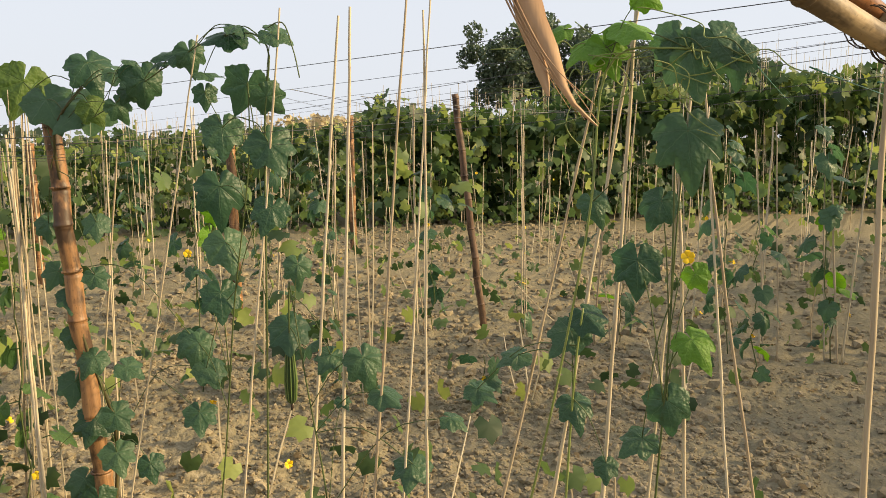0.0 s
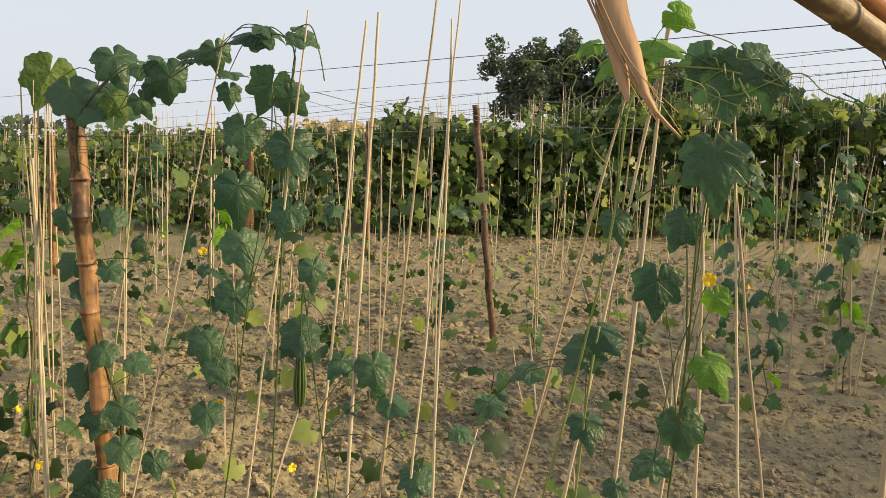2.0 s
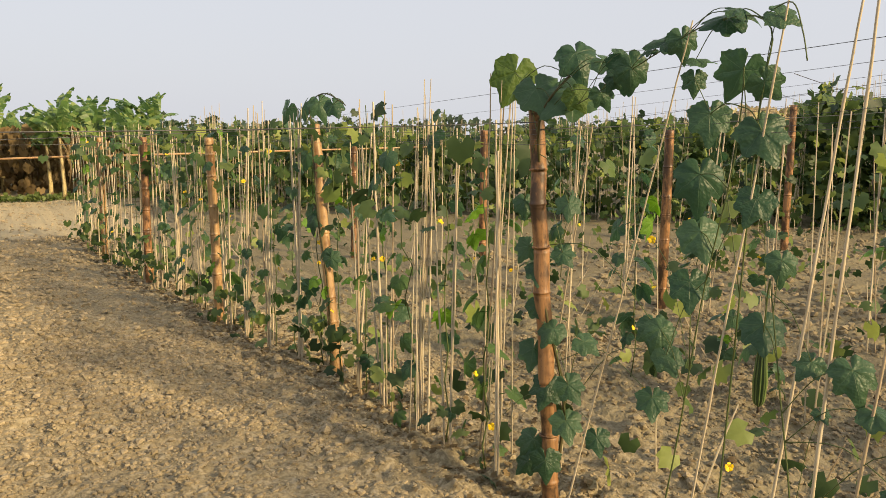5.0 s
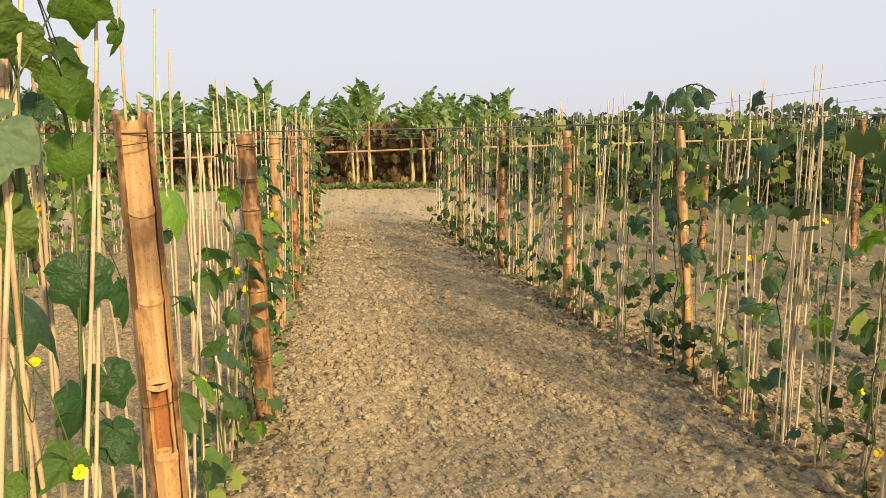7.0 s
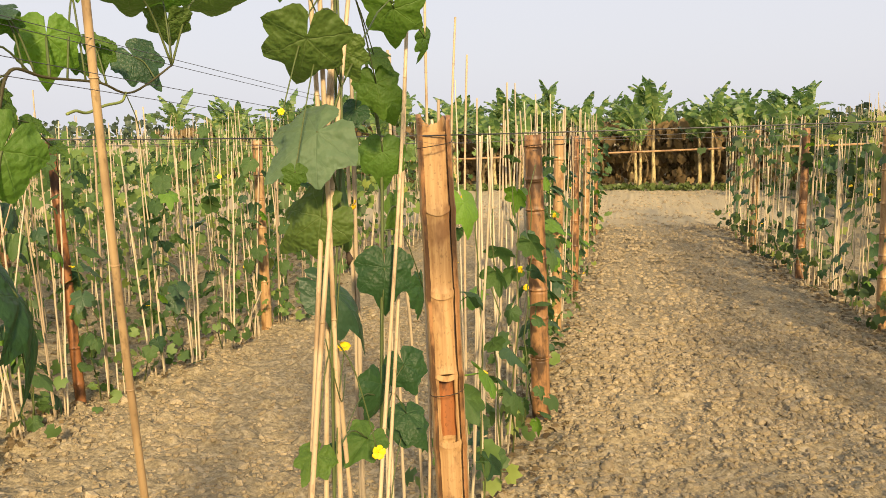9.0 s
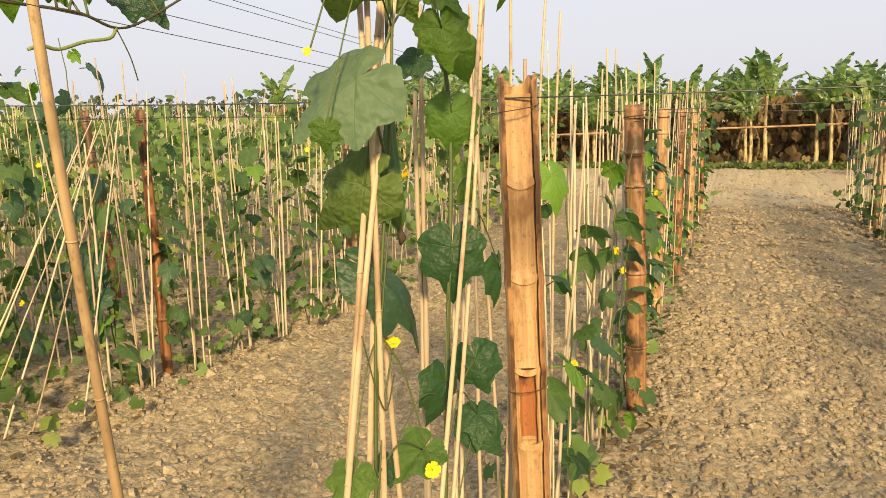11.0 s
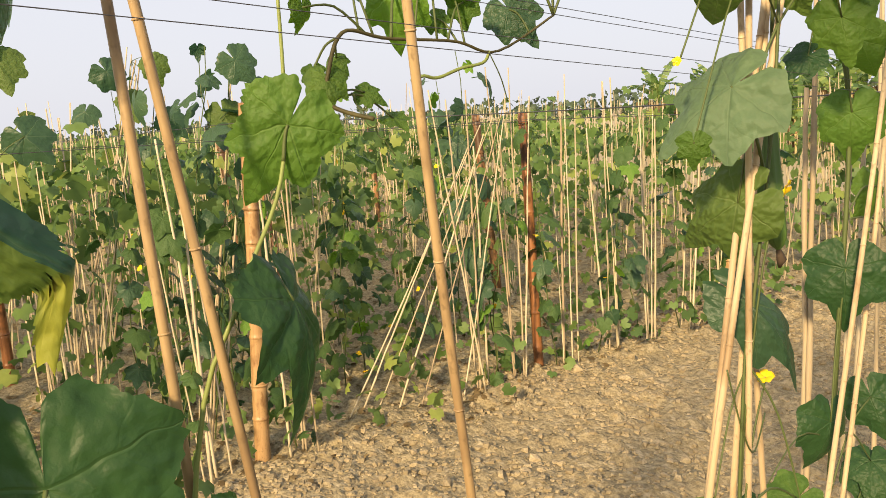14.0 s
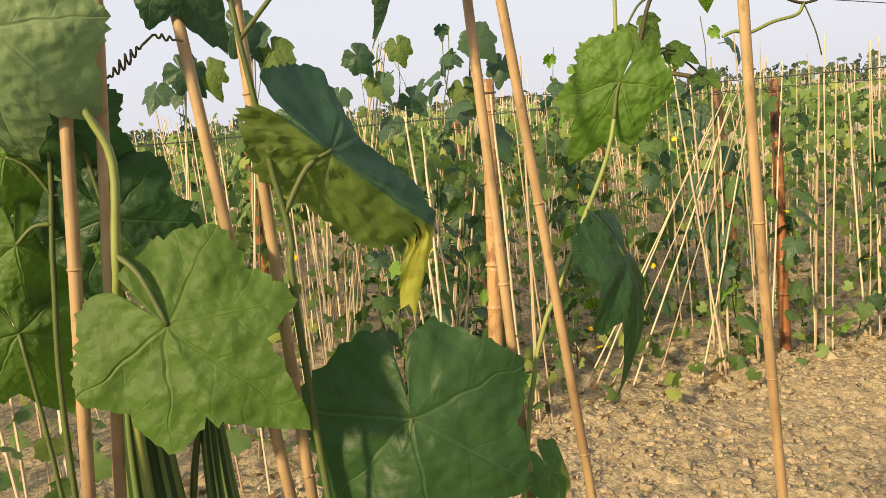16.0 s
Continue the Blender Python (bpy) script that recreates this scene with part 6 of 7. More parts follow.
leaf(vine_b7, (2.154, 2.303, 1.806), 0.181, (-0.21, -0.67, -0.72), (-0.46, -0.58, 0.67), 'a')
leaf(vine_b7, (2.149, 2.029, 1.740), 0.160, (0.05, 0.06, -1.00), (-0.66, -0.75, -0.08), 'a')
leaf(vine_b7, (2.148, 2.151, 1.769), 0.113, (0.18, -0.86, -0.48), (-0.43, -0.51, 0.74), 'a')
leaf(vine_b7, (2.157, 2.511, 0.950), 0.139, (-0.42, -0.58, -0.70), (-0.41, -0.56, 0.72), 'a')
leaf(vine_b7, (2.165, 2.406, 0.717), 0.149, (-0.82, -0.14, -0.55), (-0.40, -0.53, 0.75), 'a')
leaf(vine_b7, (2.163, 2.425, 0.471), 0.186, (-0.58, -0.18, -0.80), (-0.51, -0.68, 0.52), 'a')
leaf(vine_b7, (2.148, 2.285, 0.517), 0.157, (0.12, -0.67, -0.73), (-0.53, -0.67, 0.52), 'a')
leaf(vine_b7, (2.153, 2.114, 0.355), 0.131, (-0.19, -0.49, -0.85), (-0.56, -0.65, 0.51), 'a')
leaf(vine_b7, (2.155, 2.607, 1.223), 0.129, (-0.32, -0.46, -0.83), (-0.48, -0.68, 0.56), 'a')
leaf(vine_b7, (2.155, 2.323, 1.239), 0.132, (-0.34, -0.44, -0.83), (-0.51, -0.65, 0.56), 'a')
leaf(vine_b7, (2.146, 2.201, 0.712), 0.131, (0.29, -0.86, -0.42), (-0.42, -0.51, 0.75), 'a')
leaf(vine_b7, (2.159, 1.847, 0.593), 0.151, (-0.51, -0.52, -0.68), (-0.47, -0.49, 0.73), 'a')
leaf(vine_b7, (2.160, 1.855, 0.851), 0.160, (-0.52, -0.53, -0.67), (-0.47, -0.48, 0.74), 'a')
leaf(vine_b7, (2.153, 1.783, 0.762), 0.138, (-0.17, -0.70, -0.70), (-0.53, -0.53, 0.66), 'a')
leaf(vine_b7, (2.161, 2.580, 1.036), 0.141, (-0.65, -0.02, -0.76), (-0.51, -0.73, 0.46), 'a')
leaf(vine_b7, (2.148, 2.343, 1.040), 0.123, (0.13, -0.73, -0.67), (-0.49, -0.64, 0.59), 'a')
leaf(vine_b7, (2.159, 2.527, 0.603), 0.166, (-0.47, -0.33, -0.82), (-0.49, -0.68, 0.55), 'a')
leaf(vine_b7, (2.155, 2.301, 0.361), 0.170, (-0.26, -0.62, -0.74), (-0.47, -0.59, 0.66), 'a')
leaf(vine_b7, (2.166, 2.523, 0.204), 0.168, (-0.79, -0.18, -0.59), (-0.41, -0.56, 0.72), 'a')
leaf(vine_b7, (2.149, 2.490, 0.802), 0.140, (0.04, -0.54, -0.84), (-0.53, -0.72, 0.45), 'a')
gourd(vine_b3, (2.10, 1.378, 0.915), 0.205, 0.021, 10, 0.3, GOURD_DARK, 40, "dark green ridged gourd hanging under a leaf")
flower(vine_b5, (2.05, 0.185, 1.255), 0.05, (-0.9, -0.3, 0.2))
flower(vine_b1, (2.30, 2.02, 1.12), 0.05, (-0.8, -0.5, 0.3))
# the tuft that hides the scorched post's top
for place, size, tip, normal, state in (
        ((2.10, 2.58, 1.71), 0.17, (-0.2, 0.5, -0.5), (-0.4, -0.4, 0.8), LEAF_UNDER), ((2.09, 2.46, 1.68), 0.20, (-0.1, -0.6, -0.8), (-0.6, -0.7, 0.4), None),
        ((2.12, 2.26, 1.65), 0.12, (0.2, -0.5, -0.8), (-0.6, -0.7, 0.3), LEAF_UNDER), ((2.12, 2.12, 1.65), 0.10, (0.3, -0.4, -0.8), (-0.6, -0.7, 0.3), None),
        ((2.12, 2.38, 0.17), 0.17, (-0.1, -0.2, -0.8), (-0.6, -0.7, 0.4), None), ((2.12, 2.50, 0.12), 0.14, (-0.4, 0.3, -0.6), (-0.5, -0.6, 0.6), None)):
    leaf(vine_b7, place, size, tip, normal, 'a', state)
# a vine up the pale post, with a tuft over its end
vine_b8 = Vine(curve((2.06, 4.50, 0.0), (2.08, 4.58, 0.5), (2.04, 4.64, 1.0), (2.05, 4.72, 1.45), (2.05, 4.75, 1.68), (2.05, 4.50, 1.74), (2.05, 4.20, 1.66), n=26), "leafy vine climbing a pale bamboo post", 0.006, STEM_DRY)
for place, size, tip, normal in (
        ((2.04, 4.86, 1.67), 0.18, (-0.2, 0.5, -0.6), (-0.4, -0.5, 0.8)), ((2.04, 4.58, 1.69), 0.17, (0.0, -0.4, -0.5), (-0.4, -0.5, 0.8)), ((2.04, 4.36, 1.67), 0.14, (0.1, -0.5, -0.7), (-0.5, -0.6, 0.6)),
        ((2.04, 5.15, 1.66), 0.18, (-0.2, 0.4, -0.7), (-0.5, -0.6, 0.6)), ((2.10, 4.95, 1.36), 0.17, (-0.3, 0.1, -0.9), (-0.6, -0.7, 0.4)), ((2.06, 4.78, 0.98), 0.18, (-0.2, 0.4, -0.8), (-0.5, -0.7, 0.5)),
        ((2.04, 4.42, 0.74), 0.15, (0.1, -0.5, -0.8), (-0.6, -0.7, 0.4)), ((2.02, 4.76, 0.50), 0.17, (-0.3, 0.2, -0.9), (-0.6, -0.7, 0.4))):
    leaf(vine_b8, place, size, tip, normal)
# leaves that top the sheaves of the left field
for foot, head, tufts in (
        ((-5.0, 1.85), (-4.9, 2.25, 1.96), ((0.25, -0.25, -0.08), (0.12, 0.08, -0.02), (0.2, -0.38, -0.30), (0.1, 0.15, -0.36), (0.15, -0.1, -0.24), (0.1, 0.0, -0.5))),
        ((-3.6, 0.90), (-3.6, 1.12, 1.88), ((0.1, -0.10, 0.04), (0.08, 0.05, -0.06), (0.05, -0.02, 0.03), (0.1, 0.1, -0.35))),
        ((-4.3, 0.72), (-4.3, 0.92, 1.79), ((0.1, -0.03, 0.03), (0.08, 0.10, 0.02), (0.05, -0.16, -0.06))),
        ((-3.6, 1.90), (-3.6, 2.20, 1.83), ((0.1, -0.02, 0.0), (0.08, -0.1, -0.24), (0.05, 0.14, -0.12), (0.1, 0.02, -0.5)))):
    v = Vine(curve((foot[0] + 0.02, foot[1], 0.0), ((foot[0] + head[0]) / 2 + 0.03, (foot[1] + head[1]) / 2, head[2] * 0.5), head, n=16), "gourd vine topping a sheaf of canes", 0.004)
    for k, (dx, dy, dz) in enumerate(tufts):
        leaf(v, (head[0] + dx, head[1] + dy, head[2] + dz), 0.22 - 0.02 * (k % 3), (0.3, 0.5 - 0.45 * (k % 3), -0.7), (0.7, -0.45, 0.5 - 0.2 * (k % 2)), 'a', LEAF_UNDER if k % 3 == 1 else None)
flower(vine_b7, (2.14, 2.80, 0.17), 0.06, (-0.7, -0.6, 0.5))
for k, (a, b) in enumerate((((2.0, 0.36, 1.70), (1.95, 0.50, 1.60)), ((2.0, 0.30, 1.66), (1.97, 0.15, 1.58)), ((2.0, 0.4, 1.72), (1.96, 0.62, 1.72)), ((2.0, 0.2, 1.72), (1.95, 0.10, 1.62)))):
    tendril(vine_b6, coil(a, b, 5, 0.012), 0.0014, STEM_PALE)
rng = np.random.default_rng(31)
for k in range(16):
    a = np.array([2.0 + rng.normal(0, 0.03), rng.uniform(0.08, 0.5), rng.uniform(1.62, 1.76)])
    q = [a]
    for j in range(4):
        q.append(q[-1] + np.array([rng.normal(0, 0.02), rng.normal(0, 0.05), rng.normal(-0.01, 0.035)]))
    tendril(vine_b6, curve(*q, n=22), 0.0013, STEM_PALE)
tendril(vine_b2, curve((2.10, 1.45, 1.83), (2.10, 1.36, 1.86), (2.10, 1.32, 1.78), (2.10, 1.30, 1.70), n=18), 0.002)

# ---------------------------------------------------------------- vines by the camera: left row
vine_a1 = Vine(curve((-0.44, 0.93, 0.0), (-0.44, 1.02, 0.6), (-0.46, 1.12, 1.15), (-0.45, 1.17, 1.5), (-0.46, 1.20, 1.75), n=22), "gourd vine on a bundle of canes", 0.0028)
vine_a2 = Vine(curve((-0.50, 1.42, 0.0), (-0.52, 1.50, 0.6), (-0.51, 1.52, 1.1), (-0.51, 1.55, 1.45), (-0.52, 1.50, 1.65), n=20), "gourd vine with broad heart-shaped leaves", 0.005)
vine_a3 = Vine(curve((-0.60, 0.722, 1.495), (-0.64, 0.706, 1.51), (-0.64, 0.707, 1.54), (-0.64, 0.727, 1.574), (-0.64, 0.776, 1.569), (-0.64, 0.864, 1.568), (-0.64, 0.927, 1.559), (-0.64, 1.023, 1.60), n=44), "dark vine wound on a stake and looping along the wires", 0.0022, STEM_DRY)
vine_a4 = Vine(curve((-0.53, 0.42, 0.0), (-0.53, 0.44, 0.8), (-0.555, 0.505, 1.247), (-0.55, 0.55, 1.372), (-0.552, 0.592, 1.446), (-0.555, 0.606, 1.51), (-0.56, 0.612, 1.60), n=30), "light green vine shoot with drooping leaves", 0.0024, STEM_PALE)
vine_a5 = Vine(curve((-0.56, 0.36, 0.0), (-0.55, 0.36, 0.9), (-0.545, 0.343, 1.355), (-0.545, 0.345, 1.416), (-0.545, 0.339, 1.46), (-0.545, 0.335, 1.495), (-0.545, 0.328, 1.56), (-0.545, 0.322, 1.68), n=28), "large-leaved gourd vine at the row's end", 0.0026, STEM)
vine_a7 = Vine(curve((-0.60, 0.20, 0.0), (-0.62, 0.20, 0.9), (-0.62, 0.205, 1.282), (-0.62, 0.215, 1.409), (-0.615, 0.225, 1.488), (-0.60, 0.225, 1.58), (-0.59, 0.20, 1.66), n=26), "leafy gourd vine at the row's very end", 0.0022, STEM)
vine_a6 = Vine(curve((-0.66, 0.24, 0.0), (-0.63, 0.245, 0.9), (-0.585, 0.246, 1.34), (-0.565, 0.248, 1.415), (-0.565, 0.255, 1.474), (-0.568, 0.245, 1.507), (-0.575, 0.235, 1.56), n=28), "thick pale vine stalk with hanging gourds", 0.0034, STEM_PALE)
leaf(vine_a1, (-0.450, 1.070, 1.505), 0.135, (-0.62, -0.45, -0.48), (0.40, -0.50, 0.74), 'b', LEAF_GREY)
leaf(vine_a1, (-0.470, 1.123, 1.378), 0.125, (-0.070, -0.026, -0.048), (0.35, -0.90, 0.25), 'b', LEAF_UNDER, slim=0.85)
leaf(vine_a1, (-0.462, 1.135, 1.262), 0.148, (0.078, 0.029, -0.062), (0.45, -0.50, 0.74), 'b', LEAF, slim=0.6)
leaf(vine_a1, (-0.460, 1.012, 1.451), 0.037, (0.01, -0.02, -1.00), (0.48, -0.88, 0.03), 'b')
leaf(vine_a1, (-0.456, 1.253, 0.979), 0.082, (-0.41, -0.76, -0.50), (0.26, -0.62, 0.74), 'b')
leaf(vine_a1, (-0.459, 1.040, 1.039), 0.064, (-0.17, -0.81, -0.56), (0.31, -0.58, 0.75), 'b')
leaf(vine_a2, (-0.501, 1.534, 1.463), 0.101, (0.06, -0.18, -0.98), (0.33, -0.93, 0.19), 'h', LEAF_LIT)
leaf(vine_a2, (-0.501, 1.523, 1.230), 0.128, (0.09, -0.25, -0.96), (0.33, -0.91, 0.27), 'h')
leaf(vine_a2, (-0.502, 1.824, 1.130), 0.114, (0.13, -0.02, -0.99), (0.99, -0.04, 0.13), 'h')
leaf(vine_a2, (-0.505, 1.655, 0.987), 0.105, (0.42, -0.18, -0.89), (0.29, -0.90, 0.32), 'h')
leaf(vine_a2, (-0.502, 1.480, 0.999), 0.108, (0.12, -0.33, -0.94), (0.93, -0.30, 0.22), 'h')
leaf(vine_a2, (-0.510, 1.670, 0.848), 0.102, (0.81, -0.30, -0.51), (0.21, -0.66, 0.72), 'h')
leaf(vine_a2, (-0.504, 1.650, 1.342), 0.101, (0.29, 0.11, -0.95), (0.95, -0.13, 0.28), 'h', LEAF_NEAR)
leaf(vine_a2, (-0.503, 1.571, 1.567), 0.083, (0.30, 0.17, -0.94), (0.33, -0.94, -0.06), 'h', LEAF_NEAR)
leaf(vine_a2, (-0.496, 1.367, 1.543), 0.059, (-0.53, -0.66, -0.52), (0.30, -0.73, 0.62), 'h')
leaf(vine_a2, (-0.503, 1.656, 0.873), 0.089, (0.26, -0.79, -0.56), (0.17, -0.53, 0.83), 'h')
leaf(vine_a2, (-0.502, 1.237, 0.960), 0.050, (0.28, -0.60, -0.75), (0.32, -0.68, 0.66), 'h')
leaf(vine_a1, (-0.454, 1.059, 1.631), 0.129, (-0.38, 0.43, -0.82), (0.31, -0.77, -0.55), 'b', LEAF_UNDER)
leaf(vine_a1, (-0.462, 1.223, 1.628), 0.080, (0.22, 0.47, -0.85), (0.30, -0.86, -0.40), 'b', LEAF_UNDER)
leaf(vine_a1, (-0.462, 1.386, 1.588), 0.090, (0.18, 0.01, -0.98), (0.30, -0.95, 0.05), 'b')
leaf(vine_a1, (-0.466, 1.389, 1.639), 0.058, (0.90, -0.18, -0.39), (0.20, -0.64, 0.75), 'b')
leaf(vine_a1, (-0.458, 1.498, 1.732), 0.124, (-0.12, 0.42, -0.90), (0.25, -0.86, -0.44), 'b')
leaf(vine_a1, (-0.460, 1.739, 1.703), 0.071, (0.00, 0.18, -0.98), (0.96, -0.27, -0.05), 'b')
leaf(vine_a1, (-0.459, 0.987, 1.712), 0.062, (-0.13, 0.30, -0.95), (0.37, -0.87, -0.32), 'b')
leaf(vine_a3, (-0.643, 0.705, 1.535), 0.043, (0.52, -0.34, -0.79), (0.66, -0.43, 0.62), 'b')
leaf(vine_a3, (-0.643, 0.747, 1.520), 0.030, (0.74, 0.59, -0.31), (0.63, -0.46, 0.63), 'b')
leaf(vine_a3, (-0.643, 0.779, 1.495), 0.031, (0.91, 0.04, -0.40), (0.39, -0.31, 0.87), 'b')
leaf(vine_a3, (-0.640, 0.685, 1.593), 0.032, (-0.12, 0.07, -0.99), (0.95, 0.31, -0.09), 'b')
leaf(vine_a3, (-0.656, 0.843, 1.695), 0.060, (-0.57, -0.08, -0.82), (0.56, -0.77, -0.32), 'b')
leaf(vine_a3, (-0.660, 0.864, 1.685), 0.032, (0.13, -0.18, -0.98), (0.57, -0.80, 0.22), 'b', LEAF_BRIGHT)
leaf(vine_a3, (-0.657, 0.961, 1.700), 0.098, (-0.28, 0.44, -0.85), (0.46, -0.72, -0.52), 'b', LEAF_UNDER)
leaf(vine_a3, (-0.665, 1.048, 1.704), 0.063, (0.65, 0.63, -0.43), (0.45, -0.77, -0.45), 'b')
leaf(vine_a3, (-0.657, 1.049, 1.662), 0.068, (-0.32, 0.54, -0.78), (0.39, -0.67, -0.63), 'b', LEAF_UNDER)
leaf(vine_a3, (-0.658, 1.169, 1.716), 0.117, (-0.13, 0.71, -0.70), (0.33, -0.63, -0.70), 'b', LEAF_UNDER)
leaf(vine_a3, (-0.656, 0.736, 1.637), 0.050, (-0.69, -0.72, -0.05), (0.28, -0.34, 0.90), 'b', LEAF)
leaf(vine_a3, (-0.661, 0.751, 1.628), 0.032, (0.31, 0.16, -0.94), (0.63, -0.77, 0.07), 'b')
leaf(vine_a3, (-0.660, 0.806, 1.616), 0.075, (-0.01, -0.13, -0.99), (0.60, -0.79, 0.09), 'b', LEAF_BRIGHT)
leaf(vine_a3, (-0.664, 0.885, 1.623), 0.033, (0.95, 0.18, -0.24), (0.30, -0.43, 0.86), 'b')
leaf(vine_a3, (-0.663, 0.858, 1.594), 0.032, (0.78, -0.04, -0.63), (0.46, -0.64, 0.61), 'b')
leaf(vine_a3, (-0.660, 0.899, 1.611), 0.041, (-0.04, 0.06, -1.00), (0.56, -0.82, -0.08), 'b')
leaf(vine_a3, (-0.666, 0.977, 1.608), 0.068, (0.68, 0.08, -0.73), (0.50, -0.79, 0.37), 'b', LEAF)
leaf(vine_a3, (-0.661, 0.704, 1.541), 0.025, (0.32, -0.37, -0.87), (0.57, -0.66, 0.49), 'b')
leaf(vine_a3, (-0.662, 0.732, 1.553), 0.022, (0.88, 0.00, -0.48), (0.42, -0.50, 0.76), 'b')
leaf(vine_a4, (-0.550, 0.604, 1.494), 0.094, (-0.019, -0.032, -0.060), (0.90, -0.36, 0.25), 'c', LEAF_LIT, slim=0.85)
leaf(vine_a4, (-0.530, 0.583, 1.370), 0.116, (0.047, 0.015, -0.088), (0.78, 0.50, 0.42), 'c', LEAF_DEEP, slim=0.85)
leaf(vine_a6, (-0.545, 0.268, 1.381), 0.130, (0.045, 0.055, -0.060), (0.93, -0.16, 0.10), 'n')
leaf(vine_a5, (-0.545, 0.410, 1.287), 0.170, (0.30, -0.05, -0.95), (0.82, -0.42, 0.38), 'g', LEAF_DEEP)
leaf(vine_a5, (-0.555, 0.300, 1.585), 0.072, (0.009, 0.019, -0.045), (0.95, -0.25, 0.10), 'c', LEAF)
leaf(vine_a5, (-0.530, 0.424, 1.588), 0.080, (0.0, 0.01, -1.0), (0.80, 0.55, 0.10), 'c', LEAF, slim=0.7)
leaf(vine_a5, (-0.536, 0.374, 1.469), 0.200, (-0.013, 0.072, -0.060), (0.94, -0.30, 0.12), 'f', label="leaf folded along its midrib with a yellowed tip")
leaf(vine_a5, (-0.563, 0.527, 1.207), 0.065, (0.36, 0.34, -0.87), (0.77, 0.41, 0.48), 'c', LEAF_YELLOW)
leaf(vine_a7, (-0.550, 0.208, 1.548), 0.112, (-0.010, -0.012, -0.060), (0.95, -0.25, 0.10), 'g', LEAF_PALE)
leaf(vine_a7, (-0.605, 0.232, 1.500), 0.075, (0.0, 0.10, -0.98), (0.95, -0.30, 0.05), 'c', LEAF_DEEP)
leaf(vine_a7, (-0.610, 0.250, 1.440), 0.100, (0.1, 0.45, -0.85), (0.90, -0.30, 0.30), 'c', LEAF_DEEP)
leaf(vine_a7, (-0.625, 0.198, 1.430), 0.085, (0.04, 0.00, -1.00), (1.00, 0.04, 0.04), 'c')
leaf(vine_a7, (-0.630, 0.190, 1.375), 0.090, (0.12, 0.35, -0.93), (0.99, 0.05, 0.15), 'c')
leaf(vine_a7, (-0.622, 0.201, 1.483), 0.066, (0.03, -0.34, -0.94), (1.00, 0.04, 0.01), 'c')
leaf(vine_a7, (-0.620, 0.256, 1.434), 0.05, (0.66, 0.37, -0.66), (0.72, -0.05, 0.69), 'c')
flower(vine_a1, (-0.435, 1.165, 1.392), 0.034, (0.9, 0.1, -0.45))
flower(vine_a1, (-0.41, 1.175, 0.99), 0.038, (0.6, -0.75, 0.3))
flower(vine_a1, (-0.46, 1.17, 1.165), 0.036, (0.1, -0.5, 0.8))
flower(vine_a1, (-0.47, 1.0, 1.532), 0.016, (0.1, -0.9, 0.3))
gourd(vine_a1, (-0.475, 1.212, 1.495), 0.185, 0.0165, 9, 0.10, GOURD, 0, "young pale green sponge gourd hanging among the canes")
gourd(vine_a6, (-0.612, 0.252, 1.375), 0.30, 0.022, 10, 0.34, GOURD_DARK, 30, "dark ridged gourd with pale ribs hanging from the vine")
gourd(vine_a6, (-0.62, 0.297, 1.335), 0.24, 0.012, 10, 0.32, GOURD_DARK, 80, "slim dark ridged gourd hanging from the vine")
tendril(vine_a6, np.vstack([coil((-0.56, 0.259, 1.520), (-0.56, 0.286, 1.542), 8, 0.0036), coil((-0.56, 0.286, 1.542), (-0.56, 0.302, 1.538), 4, 0.0016)[1:]]), 0.0007, STEM_DRY)
tendril(vine_a3, coil((-0.64, 0.73, 1.52), (-0.62, 0.76, 1.46), 4, 0.006), 0.0007)
tendril(vine_a3, curve((-0.64, 0.914, 1.559), (-0.64, 0.904, 1.547), (-0.64, 0.87, 1.541), (-0.64, 0.838, 1.532), (-0.64, 0.819, 1.534), (-0.64, 0.803, 1.53), n=24), 0.0018, STEM_PALE)
tendril(vine_a3, curve((-0.64, 0.914, 1.557), (-0.64, 0.93, 1.531), (-0.64, 0.939, 1.506), n=14), 0.0007)
tendril(vine_a1, curve((-0.46, 1.17, 1.12), (-0.44, 1.10, 1.10), (-0.43, 1.05, 1.15), (-0.43, 1.02, 1.22), n=14), 0.001)

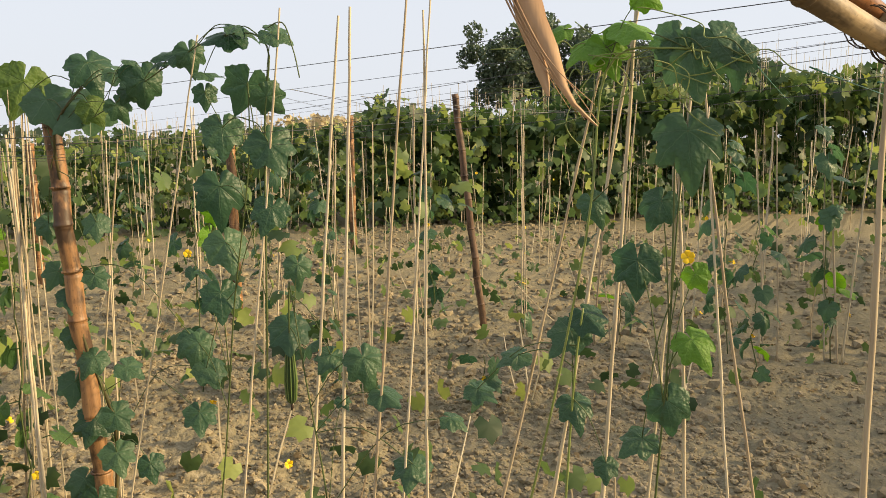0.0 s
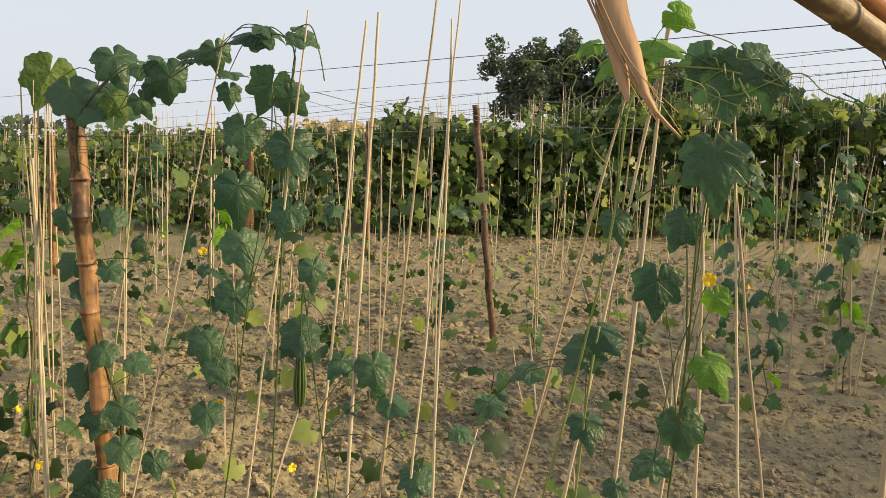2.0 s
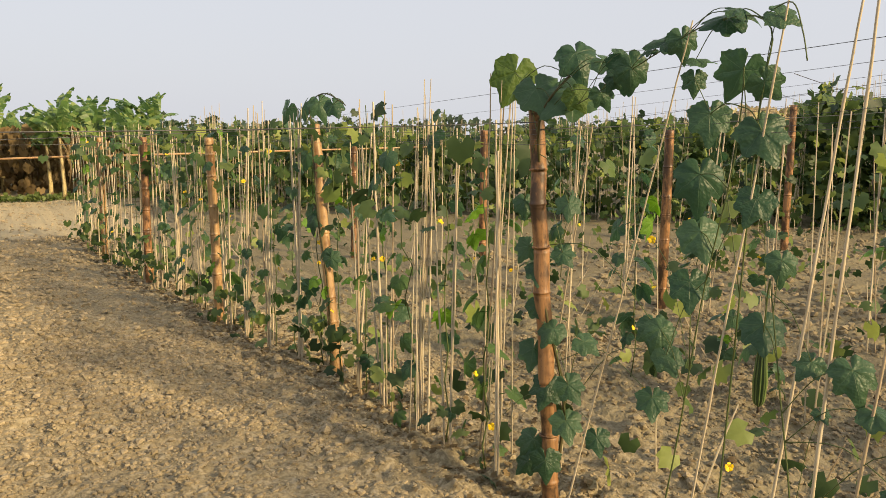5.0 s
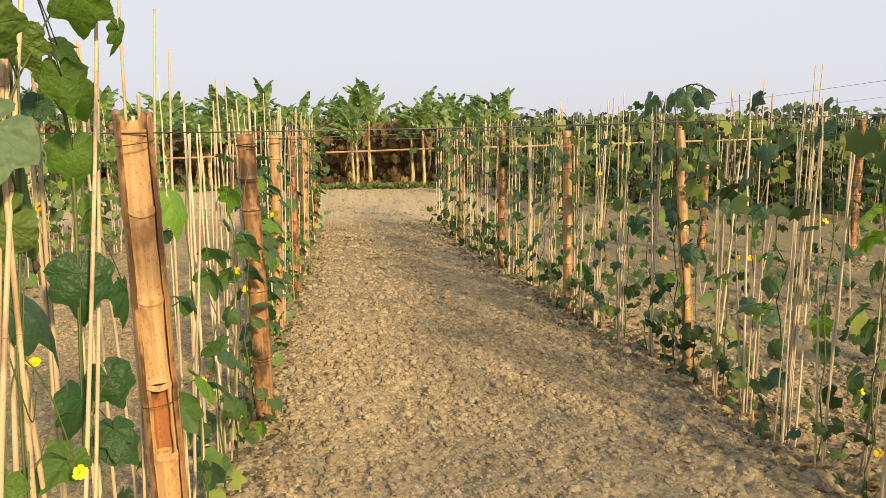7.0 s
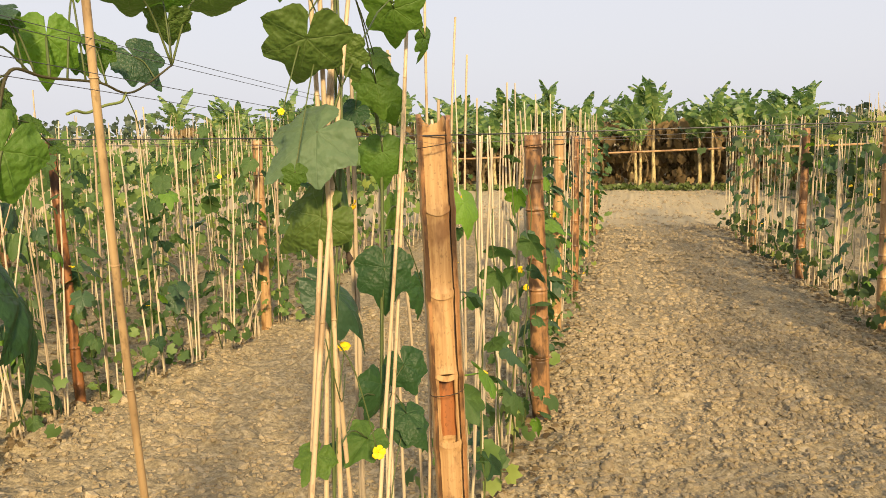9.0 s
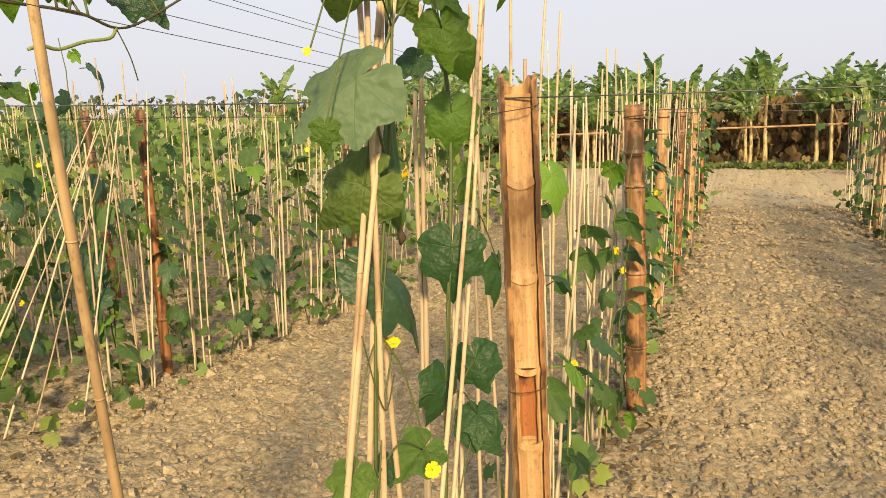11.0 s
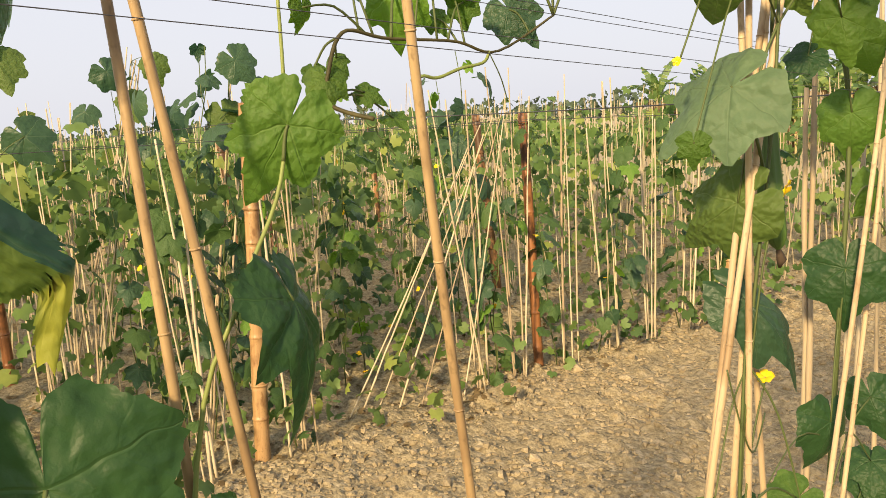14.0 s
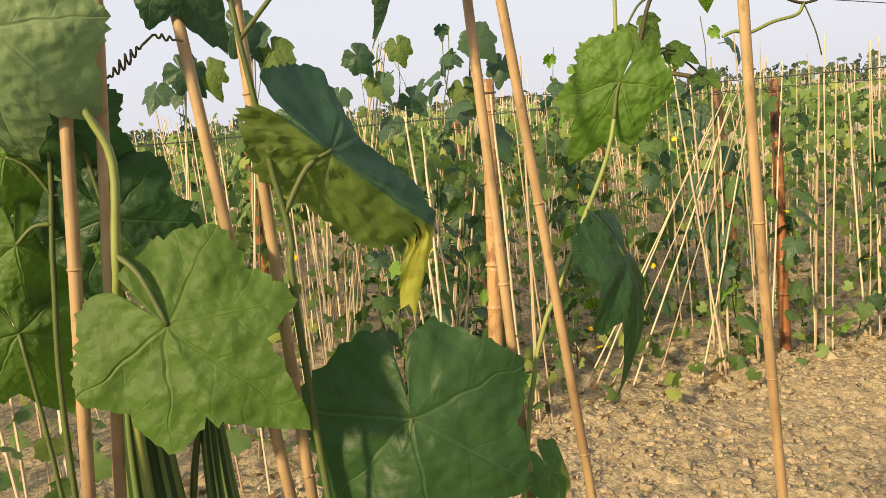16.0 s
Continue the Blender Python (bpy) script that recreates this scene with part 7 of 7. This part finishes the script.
# ---------------------------------------------------------------- the other vines of the rows
seed = 2000
for y in (2.4, 2.8, 3.15, 3.5, 3.85, 4.25, 4.6, 5.0, 5.4, 5.8, 6.2, 6.7, 7.1, 7.6, 8.1, 8.6, 9.1, 9.7, 10.3, 10.9, 11.5, 12.0):
    seed += 1
    wild_vine(float(row_left(y)) - 0.04, y, 1.15 + 0.35 * ((seed * 37) % 10) / 10, 6 if y < 3.0 else 9 if y < 4.5 else 20, seed, (0.07, 0.13), 0.12, material=LEAF_FIELD)
for y in (2.85, 3.2, 3.5, 3.8, 4.1, 4.45, 4.7, 5.0, 5.3, 5.65, 6.0, 6.35, 6.7, 7.1, 7.5, 7.9, 8.3, 8.8, 9.3, 9.8, 10.3, 10.8, 11.3, 11.8, 12.2):
    seed += 1
    wild_vine(float(row_right(y)) + 0.03, y, 1.3 + 0.4 * ((seed * 37) % 10) / 10, 13, seed, (0.065, 0.125), 0.14, material=LEAF_FIELD if seed % 2 else None)
for x, y in ((-3.2, 1.6), (-3.15, 2.1), (-3.75, 2.3), (-3.65, 2.75), (-3.6, 3.2), (-3.05, 3.35), (-3.0, 3.85), (-2.95, 4.2), (-2.9, 4.6), (-2.85, 5.0), (-2.8, 5.4), (-2.75, 5.9), (-4.4, 2.5), (-4.6, 3.6), (-4.7, 4.4), (-5.6, 2.2), (-5.7, 1.4), (-3.9, 1.7), (-3.8, 3.0)):
    seed += 1
    wild_vine(x, y, 1.1 + 0.5 * ((seed * 37) % 10) / 10, 22, seed, (0.07, 0.13), 0.15, 0.08, material=LEAF_FIELD)
for x, y, n, h in ((-3.62, 1.78, 20, 1.9), (-3.7, 2.1, 16, 1.85), (-3.08, 3.42, 15, 1.85), (-4.5, 3.3, 18, 1.85), (-6.0, 1.1, 16, 1.9), (-3.9, 3.95, 20, 1.75), (-4.2, 1.9, 16, 1.85), (5.75, 2.2, 5, 0.4), (5.7, 3.0, 12, 1.3), (5.6, 3.9, 14, 1.5), (5.5, 4.6, 16, 1.6), (5.5, 5.5, 16, 1.6), (5.5, 6.4, 16, 1.6), (5.9, 1.5, 7, 0.5), (6.0, 0.75, 18, 1.6), (6.1, 0.1, 18, 1.7), (5.4, 0.5, 12, 1.0), (4.3, 1.8, 5, 0.3), (4.0, 2.6, 6, 0.5), (3.6, 3.4, 10, 1.2), (4.6, 3.4, 5, 0.3)):
    seed += 1
    wild_vine(x, y, h, n, seed, (0.09, 0.16), 0.15, 0.08)

build_clods()
